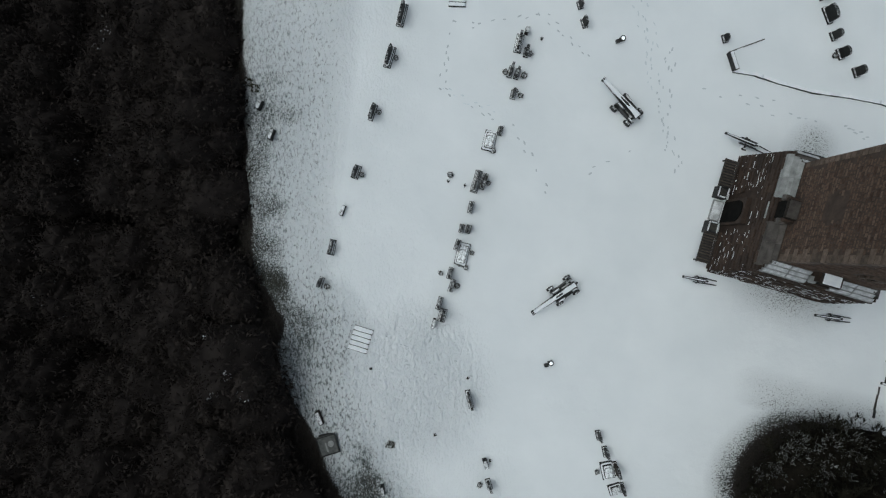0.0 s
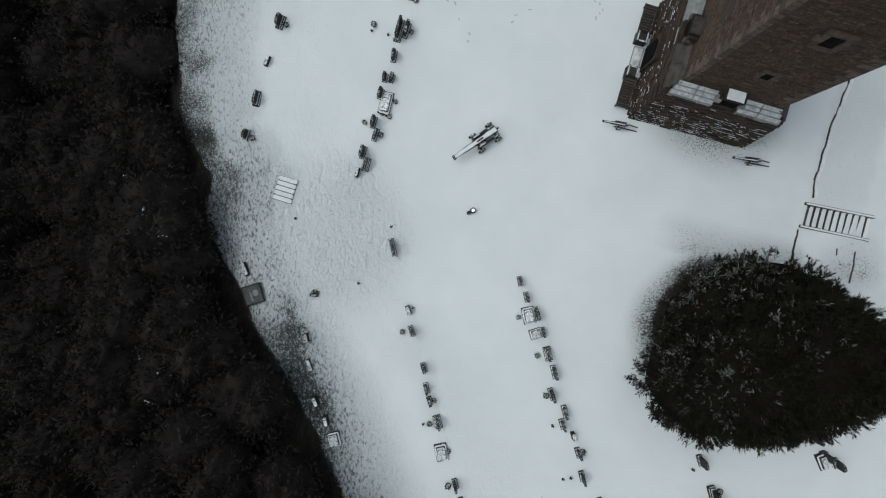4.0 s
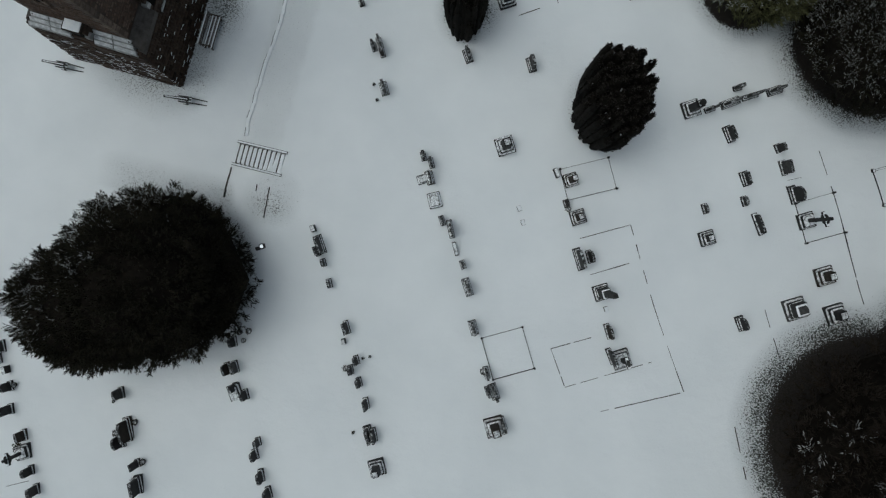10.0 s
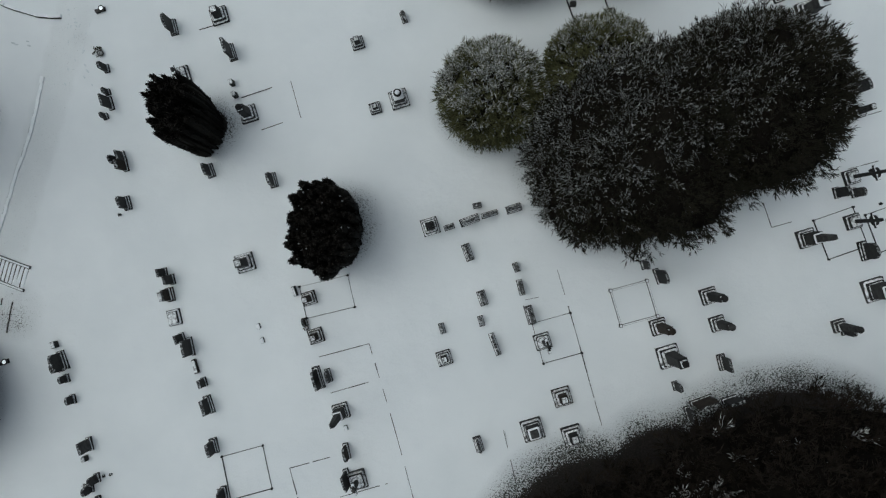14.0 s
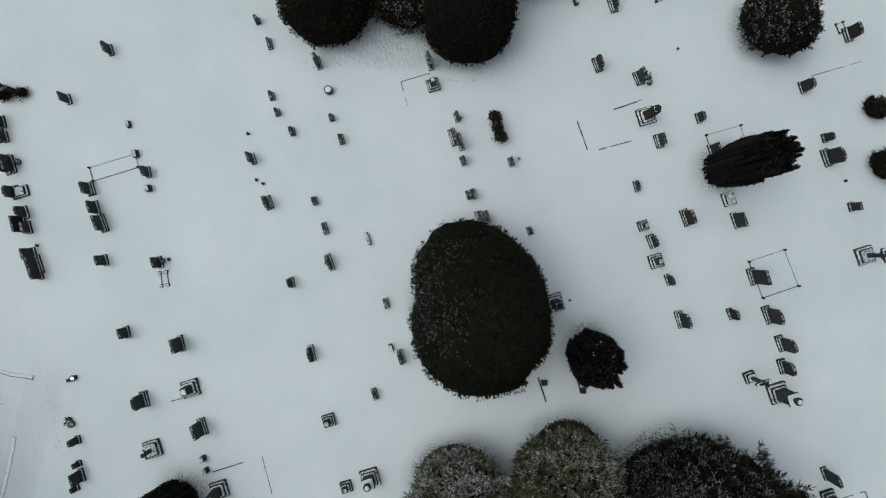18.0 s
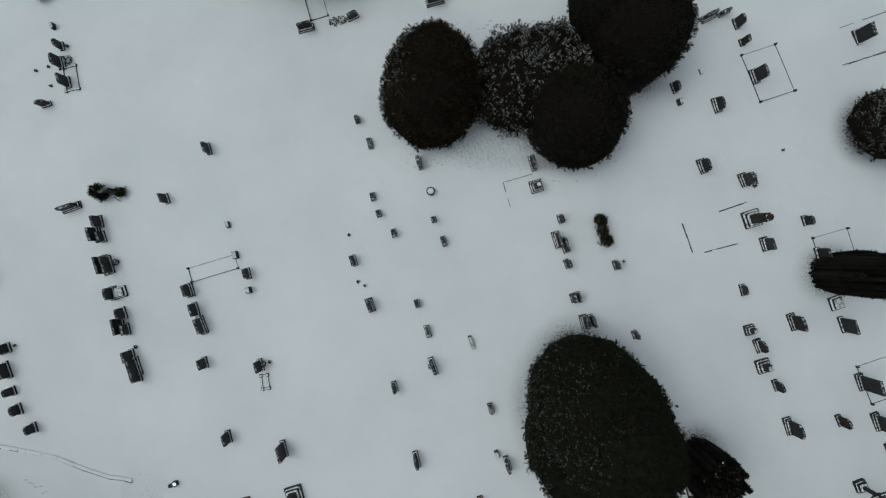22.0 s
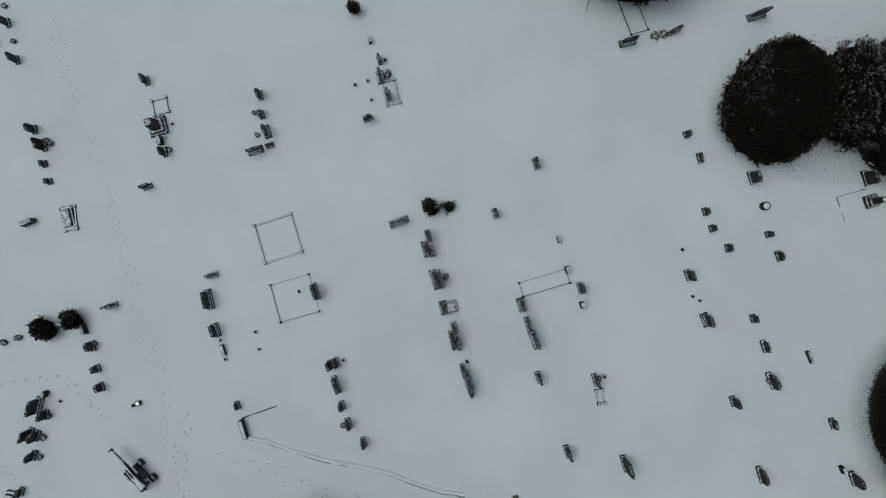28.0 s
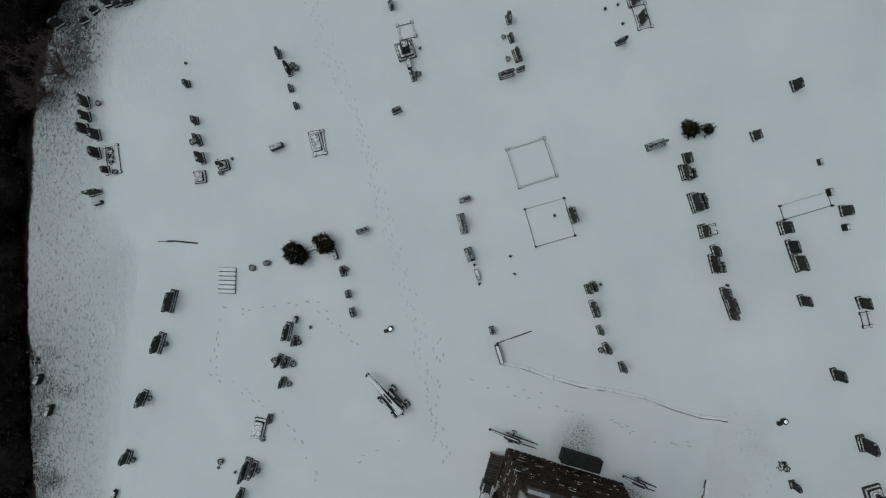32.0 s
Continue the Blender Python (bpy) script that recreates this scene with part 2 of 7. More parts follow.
SHRUB = foliage("small_conifer_needles", (0.012, 0.012, 0.007), (0.05, 0.046, 0.025))
TWIG = mottled("purple_brown_twigs", (0.045, 0.03, 0.03), (0.12, 0.085, 0.08), 9, 0.8, 0.2)
BARK = mottled("dark_bark", (0.02, 0.016, 0.012), (0.07, 0.055, 0.04), 6, 0.9, 0.4)
FLOWER = mottled("faded_flowers", (0.06, 0.05, 0.045), (0.30, 0.24, 0.20), 30, 0.8, 0.2, vary=0.5)


# ---- mesh helpers ----
def part(name, bm, mat, parent=None, label=""):
    """Links a bmesh as one mesh object under a thing or a part."""
    me = bpy.data.meshes.new(name)
    bm.to_mesh(me)
    bm.free()
    me.materials.append(mat)
    ob = new(name, me)
    if parent is not None:
        ob.parent = parent
    if label:
        tagged(ob, label)
    return ob


def stand(name, x, y, rz, label, category, group="", dz=0.0):
    """An empty on the ground, the base of a thing."""
    ob = new(name)
    ob.empty_display_size = 0.3
    ob.matrix_basis = pose(x, y, gz(x, y) + dz, 0, 0, rz)
    return tagged(ob, label, category, group)


def box(bm, cx, cy, z0, sx, sy, sz, top=1.0, bevel=0.0, topy=None):
    """A block on z0, its top face scaled; bevelled where asked."""
    ty = top if topy is None else topy
    v = []
    for z, kx, ky in ((z0, 1, 1), (z0 + sz, top, ty)):
        for ax, ay in ((-1, -1), (1, -1), (1, 1), (-1, 1)):
            v.append(bm.verts.new((cx + ax * sx / 2 * kx, cy + ay * sy / 2 * ky, z)))
    fs = [bm.faces.new([v[i] for i in q]) for q in ((3, 2, 1, 0), (4, 5, 6, 7), (0, 1, 5, 4), (1, 2, 6, 5), (2, 3, 7, 6), (3, 0, 4, 7))]
    if bevel:
        es = {e for f in fs for e in f.edges}
        bmesh.ops.bevel(bm, geom=list(es), offset=bevel, segments=1, affect="EDGES", clamp_overlap=True)


def block(cx, cy, z0, sx, sy, sz, top=1.0, bevel=0.012, topy=None):
    bm = bmesh.new()
    box(bm, cx, cy, z0, sx, sy, sz, top, bevel, topy)
    return bm


def mound(sx, sy, z0, h, cx=0.0, cy=0.0, jitter=0.12):
    """A pillow of snow with a soft, uneven top."""
    bm = bmesh.new()
    rings = ((1.0, 0.0), (1.0, 0.45), (0.9, 0.85), (0.6, 1.0))
    loops = []
    for k, zz in rings:
        ring = []
        for ax, ay in ((-1, -0.8), (-0.85, -1), (0, -1.02), (0.85, -1), (1, -0.8), (1, 0.8), (0.85, 1), (0, 1.02), (-0.85, 1), (-1, 0.8)):
            j = 1 + random.uniform(-jitter, jitter) * 0.5
            ring.append(bm.verts.new((cx + ax * sx / 2 * k * (j if zz else 1), cy + ay * sy / 2 * k * (j if zz else 1), z0 + h * zz * (1 + random.uniform(-jitter, jitter)))))
        loops.append(ring)
    for a, b in zip(loops, loops[1:]):
        for i in range(10):
            bm.faces.new((a[i], a[(i + 1) % 10], b[(i + 1) % 10], b[i]))
    bm.faces.new(loops[-1])
    bm.faces.new(loops[0][::-1])
    return bm


def prism(profile, y0, y1):
    """A profile in x and z, pushed from y0 to y1."""
    bm = bmesh.new()
    a = [bm.verts.new((x, y0, z)) for x, z in profile]
    b = [bm.verts.new((x, y1, z)) for x, z in profile]
    k = len(profile)
    bm.faces.new(a)
    bm.faces.new(b[::-1])
    for i in range(k):
        bm.faces.new((a[i], b[i], b[(i + 1) % k], a[(i + 1) % k]))
    bmesh.ops.recalc_face_normals(bm, faces=bm.faces[:])
    return bm


def lathe(bm, prof, cx=0.0, cy=0.0, n=14):
    """Turns a profile of radius and height about a vertical axis."""
    loops = [[bm.verts.new((cx + r * math.cos(2 * math.pi * i / n), cy + r * math.sin(2 * math.pi * i / n), z)) for i in range(n)] for r, z in prof]
    for a, b in zip(loops, loops[1:]):
        for i in range(n):
            bm.faces.new((a[i], a[(i + 1) % n], b[(i + 1) % n], b[i]))
    bm.faces.new(loops[-1])
    bm.faces.new(loops[0][::-1])


def turned(prof, cx=0.0, cy=0.0, n=14):
    bm = bmesh.new()
    lathe(bm, prof, cx, cy, n)
    return bm


def rod(bm, a, b, r0, r1, n=6):
    """A tapered round bar from a to b."""
    a, b = Vector(a), Vector(b)
    q = (b - a).to_track_quat("Z", "Y")
    ra = [bm.verts.new(a + q @ Vector((r0 * math.cos(6.2832 * i / n), r0 * math.sin(6.2832 * i / n), 0))) for i in range(n)]
    rb = [bm.verts.new(b + q @ Vector((r1 * math.cos(6.2832 * i / n), r1 * math.sin(6.2832 * i / n), 0))) for i in range(n)]
    for i in range(n):
        bm.faces.new((ra[i], ra[(i + 1) % n], rb[(i + 1) % n], rb[i]))
    bm.faces.new(ra[::-1])
    bm.faces.new(rb)


def sheet(name, verts, faces, mat, parent=None, label="", smooth=False):
    me = bpy.data.meshes.new(name)
    me.from_pydata(verts, [], faces)
    me.materials.append(mat)
    if smooth:
        me.shade_smooth()
    ob = new(name, me)
    if parent is not None:
        ob.parent = parent
    if label:
        tagged(ob, label)
    return ob


# ---- ground ----
TREES = [(20.95, -13.75, 5.6, 4.9), (38.6, 0.7, 1.6, 1.8), (45.9, -4.7, 1.9, 2.1), (53.6, 1.7, 2.7, 2.7), (59.6, 3.4, 2.3, 2.3), (60.6, -1.2, 5.5, 5.1), (65.6, 0.6, 4.6, 4.6),
         (54.6, 11.8, 3.5, 4.5), (60.8, 9.2, 1.5, 1.5), (46.3, 29.0, 2.4, 2.4), (51.2, 29.3, 2.3, 2.3), (53.8, 27.2, 2.4, 2.4), (57.0, 31.6, 3.2, 3.2), (71.2, 27.1, 1.9, 1.9),
         (68.4, 19.1, 1.5, 1.5), (60.2, -22.9, 7.7, 7.2), (69.7, -20.0, 8.4, 8.0), (63.4, -20.6, 5.2, 6.2)]


def ground():
    xs = np.concatenate([-np.geomspace(1500, 40, 14), np.arange(-34, -14, 0.4), np.arange(-14, 2, 0.11), np.arange(2, 92, 0.4), np.geomspace(98, 1500, 14)])
    ys = np.concatenate([-np.geomspace(1500, 44, 14), np.arange(-38, 48, 0.17), np.geomspace(54, 1500, 14)])
    X, Y = np.meshgrid(xs, ys)
    Z = land(X, Y)
    rip = np.array([noise.noise((x * 0.55, y * 0.55, 3.1)) for x, y in zip(X.ravel(), Y.ravel())]).reshape(X.shape)
    edge = wood_edge(Y)
    into = X - edge
    slope = ease((6.4 - into) / 5.8) * ease((into + 6) / 4)
    slow = np.array([noise.noise((x * 0.16, y * 0.16, 7.7)) for x, y in zip(X.ravel(), Y.ravel())]).reshape(X.shape)
    thin = 0.08 + 0.05 * rip + (0.46 + 0.30 * slow) * slope
    for cx, cy, rx, ry in TREES:
        d = np.hypot((X - cx) / rx, (Y - cy) / ry)
        thin = np.maximum(thin, (0.86 + 0.3 * rip) * ease((1 + 1.1 / rx - d) / (2.2 / rx)) * min(1.0, rx / 1.6))
    for cx, cy, rad, amount in ((20.5, -0.6, 6.0, 0.62), (23.6, 1.6, 3.4, 0.72), (27.4, -9.6, 2.6, 0.5), (21.2, 5.7, 2.4, 0.6), (30.5, 5.2, 2.0, 0.36)):
        thin = np.maximum(thin, (amount + 0.25 * rip) * ease((rad - np.hypot(X - cx, Y - cy)) / (rad * 0.7)))
    # greyer band north of the terrace lip, crisp on its south side
    lip = (X - 16.5) * 0.24 + (Y + 8.96) * 0.97
    thin = np.maximum(thin, (0.54 + 0.15 * rip) * ease(lip / 0.25) * ease((3.2 - lip) / 1.8) * ease((X - 15.5) / 3) * ease((25.3 - X) / 0.6))
    # shade of the west-facing terrace bank, painted in as a thin value
    foot = 25.2 + (Y + 6.3) * 0.27
    bank_shade = ease((X - foot + 0.3) / 0.5) * ease((foot + 3.2 - X) / 0.5) * ease((Y + 9) / 2) * (1 - ease((Y - 6) / 6))
    thin = np.maximum(thin, (0.31 + 0.03 * rip) * bank_shade)
    # grassy thin snow along the wood; its northern part also paints in shade
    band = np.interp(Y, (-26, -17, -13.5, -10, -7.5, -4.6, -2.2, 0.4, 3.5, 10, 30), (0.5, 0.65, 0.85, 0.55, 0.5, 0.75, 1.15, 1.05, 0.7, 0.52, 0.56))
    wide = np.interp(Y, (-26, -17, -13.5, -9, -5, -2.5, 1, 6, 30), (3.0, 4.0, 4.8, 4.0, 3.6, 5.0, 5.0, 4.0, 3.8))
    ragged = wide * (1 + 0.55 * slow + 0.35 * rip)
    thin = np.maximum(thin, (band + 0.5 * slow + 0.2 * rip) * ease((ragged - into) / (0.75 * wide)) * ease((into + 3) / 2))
    reach = np.interp(Y, (-30, -24, -14, -8, -3, 3, 9, 16.5, 19, 30), (5.0, 5.5, 7.0, 8.0, 6.8, 6.6, 7.8, 9.0, 7.4, 6.0))
    rough = np.maximum(ease((reach - into) / (np.interp(Y, (-12, -3, 3, 16, 19), (0.8, 0.5, 0.34, 0.34, 0.5)) * reach)) * (0.94 + 0.25 * slow), 0.45 * ease((6.5 - np.hypot(X + 2.5, Y + 8.0)) / 4))
    rough = np.maximum(rough, 0.12 * ease((13.5 - into) / 6) * ease((1 + slow) / 1.2))
    rough = np.maximum(rough, 0.34 * ease((1.15 - np.hypot((X - 51.5) / 6.5, (Y - 26.3) / 1.8)) / 0.7))
    rough = rough * np.interp(Y, (-14, -9, -5, -2, 2, 5, 20, 24), (1.08, 1.05, 0.98, 0.95, 0.85, 0.76, 0.76, 1.0))
    litter = ease(0.5 - (into - 0.2 + 0.5 * rip) / 1.6)
    # needle litter under the trees; by the south-east yews also painted canopy shade
    for cx, cy, rx, ry in TREES:
        d = np.hypot((X - cx) / rx, (Y - cy) / ry)
        litter = np.maximum(litter, ease(((1.04 if rx > 2.2 else 0.72) - d) / 0.4))
    lump = np.zeros(X.shape)
    near = rough > 0.05
    lump[near] = [0.8 * noise.noise((x * 2.2, y * 1.5, 1.3)) + 0.8 * noise.noise((x * 3.9, y * 2.4, 4.1)) for x, y in zip(X[near], Y[near])]
    Z = Z + 0.012 * rip + 0.2 * rough * lump
    nx, ny = len(xs), len(ys)
    verts = np.stack([X.ravel(), Y.ravel(), Z.ravel()], 1)
    i = np.arange(nx * ny).reshape(ny, nx)
    faces = np.stack([i[:-1, :-1].ravel(), i[:-1, 1:].ravel(), i[1:, 1:].ravel(), i[1:, :-1].ravel()], 1)
    me = bpy.data.meshes.new("ground")
    me.from_pydata(verts.tolist(), [], faces.tolist())
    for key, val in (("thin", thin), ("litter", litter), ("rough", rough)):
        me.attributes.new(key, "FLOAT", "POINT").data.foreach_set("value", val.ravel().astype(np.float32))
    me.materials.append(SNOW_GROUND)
    me.shade_smooth()
    tagged(new("ground", me), "snow-covered churchyard grass on a gentle hillside", "ground", kind="structure")


ground()


# ---- gravestones ----
STONES = [GRANITE] * 6 + [GREYSTONE] * 2 + [BROWNSTONE]
ROWNAME = "graves"


def outline(w, h, top):
    """The front outline of a headstone, standing on z 0."""
    s = w / 2
    if top == "round":
        r = s * random.uniform(0.75, 1.0)
        return [(-s, 0)] + [(-s * math.cos(a), h - r + r * math.sin(a)) for a in np.linspace(0, math.pi, 13)] + [(s, 0)]
    if top == "gothic":
        return [(-s, 0), (-s, h * 0.62), (-s * 0.82, h * 0.8), (-s * 0.45, h * 0.93), (0, h), (s * 0.45, h * 0.93), (s * 0.82, h * 0.8), (s, h * 0.62), (s, 0)]
    kind = random.random()
    if kind < 0.4:
        return [(-s, 0), (-s, h), (s, h), (s, 0)]
    if kind < 0.7:
        return [(-s, 0), (-s, h * 0.93), (-s * 0.5, h * 0.98), (0, h), (s * 0.5, h * 0.98), (s, h * 0.93), (s, 0)]
    return [(-s, 0), (-s, h * 0.86), (-s * 0.8, h * 0.86), (-s * 0.76, h * 0.93), (-s * 0.4, h * 0.99), (0, h), (s * 0.4, h * 0.99), (s * 0.76, h * 0.93), (s * 0.8, h * 0.86), (s, h * 0.86), (s, 0)]


def snow_rim(profile, t, thick=0.032):
    """Snow along the upward edges of an outline."""
    bm = bmesh.new()
    pts = [p for p in profile if p[1] > 0.02]
    low, high = [], []
    for i, (x, z) in enumerate(pts):
        a, b = pts[max(i - 1, 0)], pts[min(i + 1, len(pts) - 1)]
        d = math.hypot(b[0] - a[0], b[1] - a[1]) or 1
        up = max((b[0] - a[0]) / d, 0.0)
        k = thick * (0.15 + 0.85 * up ** 0.7) * random.uniform(0.8, 1.2)
        nx, nz = -(b[1] - a[1]) / d, (b[0] - a[0]) / d
        low.append((x, z + 0.002))
        high.append((x + nx * k * 0.3, z + max(nz, 0.3) * k))
    rows = []
    for (x0, z0), (x1, z1) in zip(low, high):
        g = t * random.uniform(0.5, 0.56)
        rows.append([bm.verts.new(p) for p in ((x0, -g, z0), (x1, -g * 0.8, z1), (x1, g * 0.8, z1), (x0, g, z0))])
    for a, b in zip(rows, rows[1:]):
        for i in range(4):
            bm.faces.new((a[i], b[i], b[(i + 1) % 4], a[(i + 1) % 4]))
    bm.faces.new(rows[0])
    bm.faces.new(rows[-1][::-1])
    bmesh.ops.recalc_face_normals(bm, faces=bm.faces[:])
    return bm


WORDS = {id(GRANITE): "dark granite", id(GREYSTONE): "grey weathered stone", id(BROWNSTONE): "brown sandstone"}


def headstone(x, y, rz, w, h, top="flat"):
    mat = random.choice(STONES)
    h *= 1.28 if h > 0.65 else 1.1
    if x < 8 or (y > 24 and x < 45):
        w, h = w * 0.88, h * 0.88
    else:
        w, h = w * 0.93, h * 0.95
    size = "broad" if w > 1.0 else "small" if w < 0.62 else "upright"
    shape = {"flat": "headstone", "round": "round-topped headstone", "gothic": "pointed headstone"}[top]
    thing = stand("headstone", x, y, rz + random.uniform(-4, 4), f"{size} {WORDS[id(mat)]} {shape} on a plinth, capped with snow", "headstone", ROWNAME)
    tw, t = w * 0.84, random.uniform(0.11, 0.17)
    tiers = 2 if w > 0.75 and random.random() < 0.6 else 1
    z = -0.1
    for i in range(tiers):
        pw, pd, ph = w * (1 - 0.07 * i) * (1.04 if tiers == 2 else 1), 0.30 + 0.14 * (tiers - 1 - i), (0.22 if i == 0 else 0.13)
        pl = part("plinth", block(0, 0, z, pw, pd, ph), mat, thing)
        z += ph
        part("plinth_snow", mound(pw - 0.06, pd - 0.06, z - 0.004, 0.03), CAP, pl, "snow lying on the plinth")
    prof = outline(tw, h - z, top)
    lean = random.uniform(-2.5, 2.5)
    tab = part("tablet", prism(prof, -t / 2, t / 2), mat, thing)
    cap = part("snow_cap", snow_rim(prof, t), RIM, thing, "snow along the top edge")
    for o in (tab, cap):
        o.matrix_basis = pose(0, 0, z, lean, 0, 0)
    return thing


def low_marker(x, y, rz, w, h):
    mat = random.choice(STONES)
    thing = stand("low_marker", x, y, rz + random.uniform(-6, 6), f"low {WORDS[id(mat)]} grave marker half sunk in snow", "grave marker", ROWNAME)
    d = random.uniform(0.18, 0.28)
    part("stone", block(0, 0, -0.1, w, d, h + 0.1, random.uniform(0.86, 0.96), 0.02), mat, thing)
    part("snow_cap", mound(w * 0.84, d * 0.78, h - 0.004, 0.05), CAP, thing, "snow on the top")


def snowy_slab(x, y, rz, w, h):
    mat = random.choice(STONES)
    thing = stand("grave_slab", x, y, rz + random.uniform(-4, 4), f"low {WORDS[id(mat)]} grave slab deep in snow", "grave slab", ROWNAME)
    d = 0.72
    hh = min(h, 0.32)
    part("base", block(0, 0, -0.1, w, d, hh * 0.5 + 0.1, 1.0, 0.02), mat, thing)
    part("base_snow", mound(w - 0.06, d - 0.06, hh * 0.5 - 0.004, 0.05), SNOW, thing)
    part("ledger", block(0, 0, hh * 0.5, w * 0.78, d * 0.72, hh * 0.5 + 0.05, 0.97, 0.015), mat, thing)
    part("ledger_snow", mound(w * 0.72, d * 0.64, hh + 0.045, 0.06), CAP, thing)


def steps_of(thing, mat, w, tiers):
    """A stepped base with snow on each tread; gives back the height and side of the top."""
    z, side = -0.1, w
    for i in range(tiers):
        hh = 0.30 if i == 0 else 0.2
        st = part("step", block(0, 0, z, side, side, hh, 1.0, 0.015), mat, thing)
        z += hh
        part("step_snow", mound(side - 0.07, side - 0.07, z - 0.004, 0.03), CAP, st, "snow lying on the step")
        side *= 0.76
    return z, side


def pedestal(x, y, rz, w, h):
    mat = random.choice(STONES)
    thing = stand("pedestal_tomb", x, y, rz, f"{WORDS[id(mat)]} pedestal memorial on a snowy stepped base", "memorial", ROWNAME)
    z, side = steps_of(thing, mat, w * 1.0, 2)
    h *= 1.03
    side *= 0.9
    die = max(h - z - 0.12, 0.2)
    part("die", block(0, 0, z, side, side * 0.92, die, 0.82, 0.015), mat, thing)
    part("cornice", block(0, 0, z + die, side * 0.92, side * 0.86, 0.12, 0.8, 0.02), mat, thing)
    if h > 1.5:
        part("finial", turned([(0.16, z + die + 0.12), (0.09, z + die + 0.18), (0.18, z + die + 0.32), (0.13, z + die + 0.42), (0.03, z + die + 0.48)]), mat, thing)
    part("top_snow", mound(side * 0.6, side * 0.56, z + die + 0.116, 0.03), CAP, thing, "snow on the top")


def obelisk(x, y, rz, w, h):
    mat = random.choice((GRANITE, GREYSTONE))
    thing = stand("obelisk", x, y, rz, f"{WORDS[id(mat)]} obelisk on a stepped base powdered with snow", "obelisk", ROWNAME)
    z, side = steps_of(thing, mat, w * 0.98, 2)
    die = min(0.85, h * 0.32)
    side *= 1.12
    part("die", block(0, 0, z, side, side, die, 0.92, 0.015), mat, thing)
    part("die_snow", mound(side * 0.84, side * 0.84, z + die - 0.004, 0.05), SNOW, thing)
    rest = max(0.85 * h - z - die, 0.3)
    bm = block(0, 0, z + die, side * 0.62, side * 0.62, rest * 0.9, 0.66, 0.01)
    box(bm, 0, 0, z + die + rest * 0.9, side * 0.41, side * 0.41, rest * 0.1, 0.1)
    part("shaft", bm, mat, thing)


def cross_stone(x, y, rz, w, h):
    mat = random.choice((GRANITE, GREYSTONE, BROWNSTONE))
    thing = stand("stone_cross", x, y, rz, f"{WORDS[id(mat)]} cross on a stepped base dusted with snow", "stone cross", ROWNAME)
    z, side = steps_of(thing, mat, w, 2)
    s, t = max(side * 0.42, 0.2), max(side * 0.34, 0.17)
    tall = max(h - z, 0.6)
    bm = block(0, 0, z, s, t, tall, 0.8, 0.015)
    part("shaft", bm, mat, thing)
    arm = min(0.8, tall * 0.5)
    part("cross_arm", block(0, 0, z + tall * 0.66, arm, t * 0.86, s * 0.8, 1.0, 0.015), mat, thing)
    ring = bmesh.new()
    zc, ro = z + tall * 0.66 + s * 0.4, arm * 0.36
    loops = [[ring.verts.new((r * math.cos(6.2832 * i / 16), yy, zc + r * math.sin(6.2832 * i / 16))) for i in range(16)] for r, yy in ((ro, -t * 0.3), (ro, t * 0.3), (ro * 0.72, t * 0.3), (ro * 0.72, -t * 0.3))]
    for q in range(4):
        for i in range(16):
            ring.faces.new((loops[q][i], loops[q][(i + 1) % 16], loops[(q + 1) % 4][(i + 1) % 16], loops[(q + 1) % 4][i]))
    bmesh.ops.recalc_face_normals(ring, faces=ring.faces[:])
    part("ring", ring, mat, thing)
    part("arm_snow", mound(arm * 0.95, t * 0.8, z + tall * 0.66 + s * 0.8 - 0.004, 0.04), SNOW, thing)


def urn_stone(x, y, rz, w, h):
    mat = random.choice((GREYSTONE, GRANITE))
    thing = stand("urn_memorial", x, y, rz, f"{WORDS[id(mat)]} memorial with an urn on a snowy pedestal", "memorial", ROWNAME)
    z, side = steps_of(thing, mat, w, 2)
    die = max(h - z - 0.6, 0.3)
    part("die", block(0, 0, z, side, side, die, 0.9, 0.02), mat, thing)
    part("cornice", block(0, 0, z + die, side * 1.1, side * 1.1, 0.1, 0.92, 0.02), mat, thing)
    part("cornice_snow", mound(side * 0.98, side * 0.98, z + die + 0.096, 0.05), SNOW, thing)
    q = z + die + 0.1
    part("urn", turned([(0.13, q), (0.07, q + 0.1), (0.2, q + 0.3), (0.22, q + 0.42), (0.12, q + 0.5), (0.14, q + 0.54)]), mat, thing)
    part("urn_snow", turned([(0.13, q + 0.538), (0.1, q + 0.58), (0.03, q + 0.6)]), SNOW, thing)


def tablet_marker(x, y, w):
    thing = stand("tablet_marker", x, y, 107, "small flat stone tablet just clear of the snow", "grave marker", ROWNAME)
    part("stone", block(0, 0, -0.08, w, 0.22, 0.2, 0.95, 0.02), GREYSTONE, thing)
    part("snow_cap", mound(w * 0.9, 0.19, 0.117, 0.04), SNOW, thing)


def stone_drum(x, y, w):
    thing = stand("stone_drum", x, y, 0, "round stone drum filled with snow", "planter", ROWNAME)
    part("wall", turned([(w * 0.5, -0.1), (w * 0.54, 0.3), (w * 0.5, 0.4), (w * 0.42, 0.4), (w * 0.42, 0.33)], n=20), GRANITE, thing)
    part("snow_fill", turned([(w * 0.41, 0.32), (w * 0.38, 0.41), (w * 0.2, 0.44)], n=16), SNOW, thing)


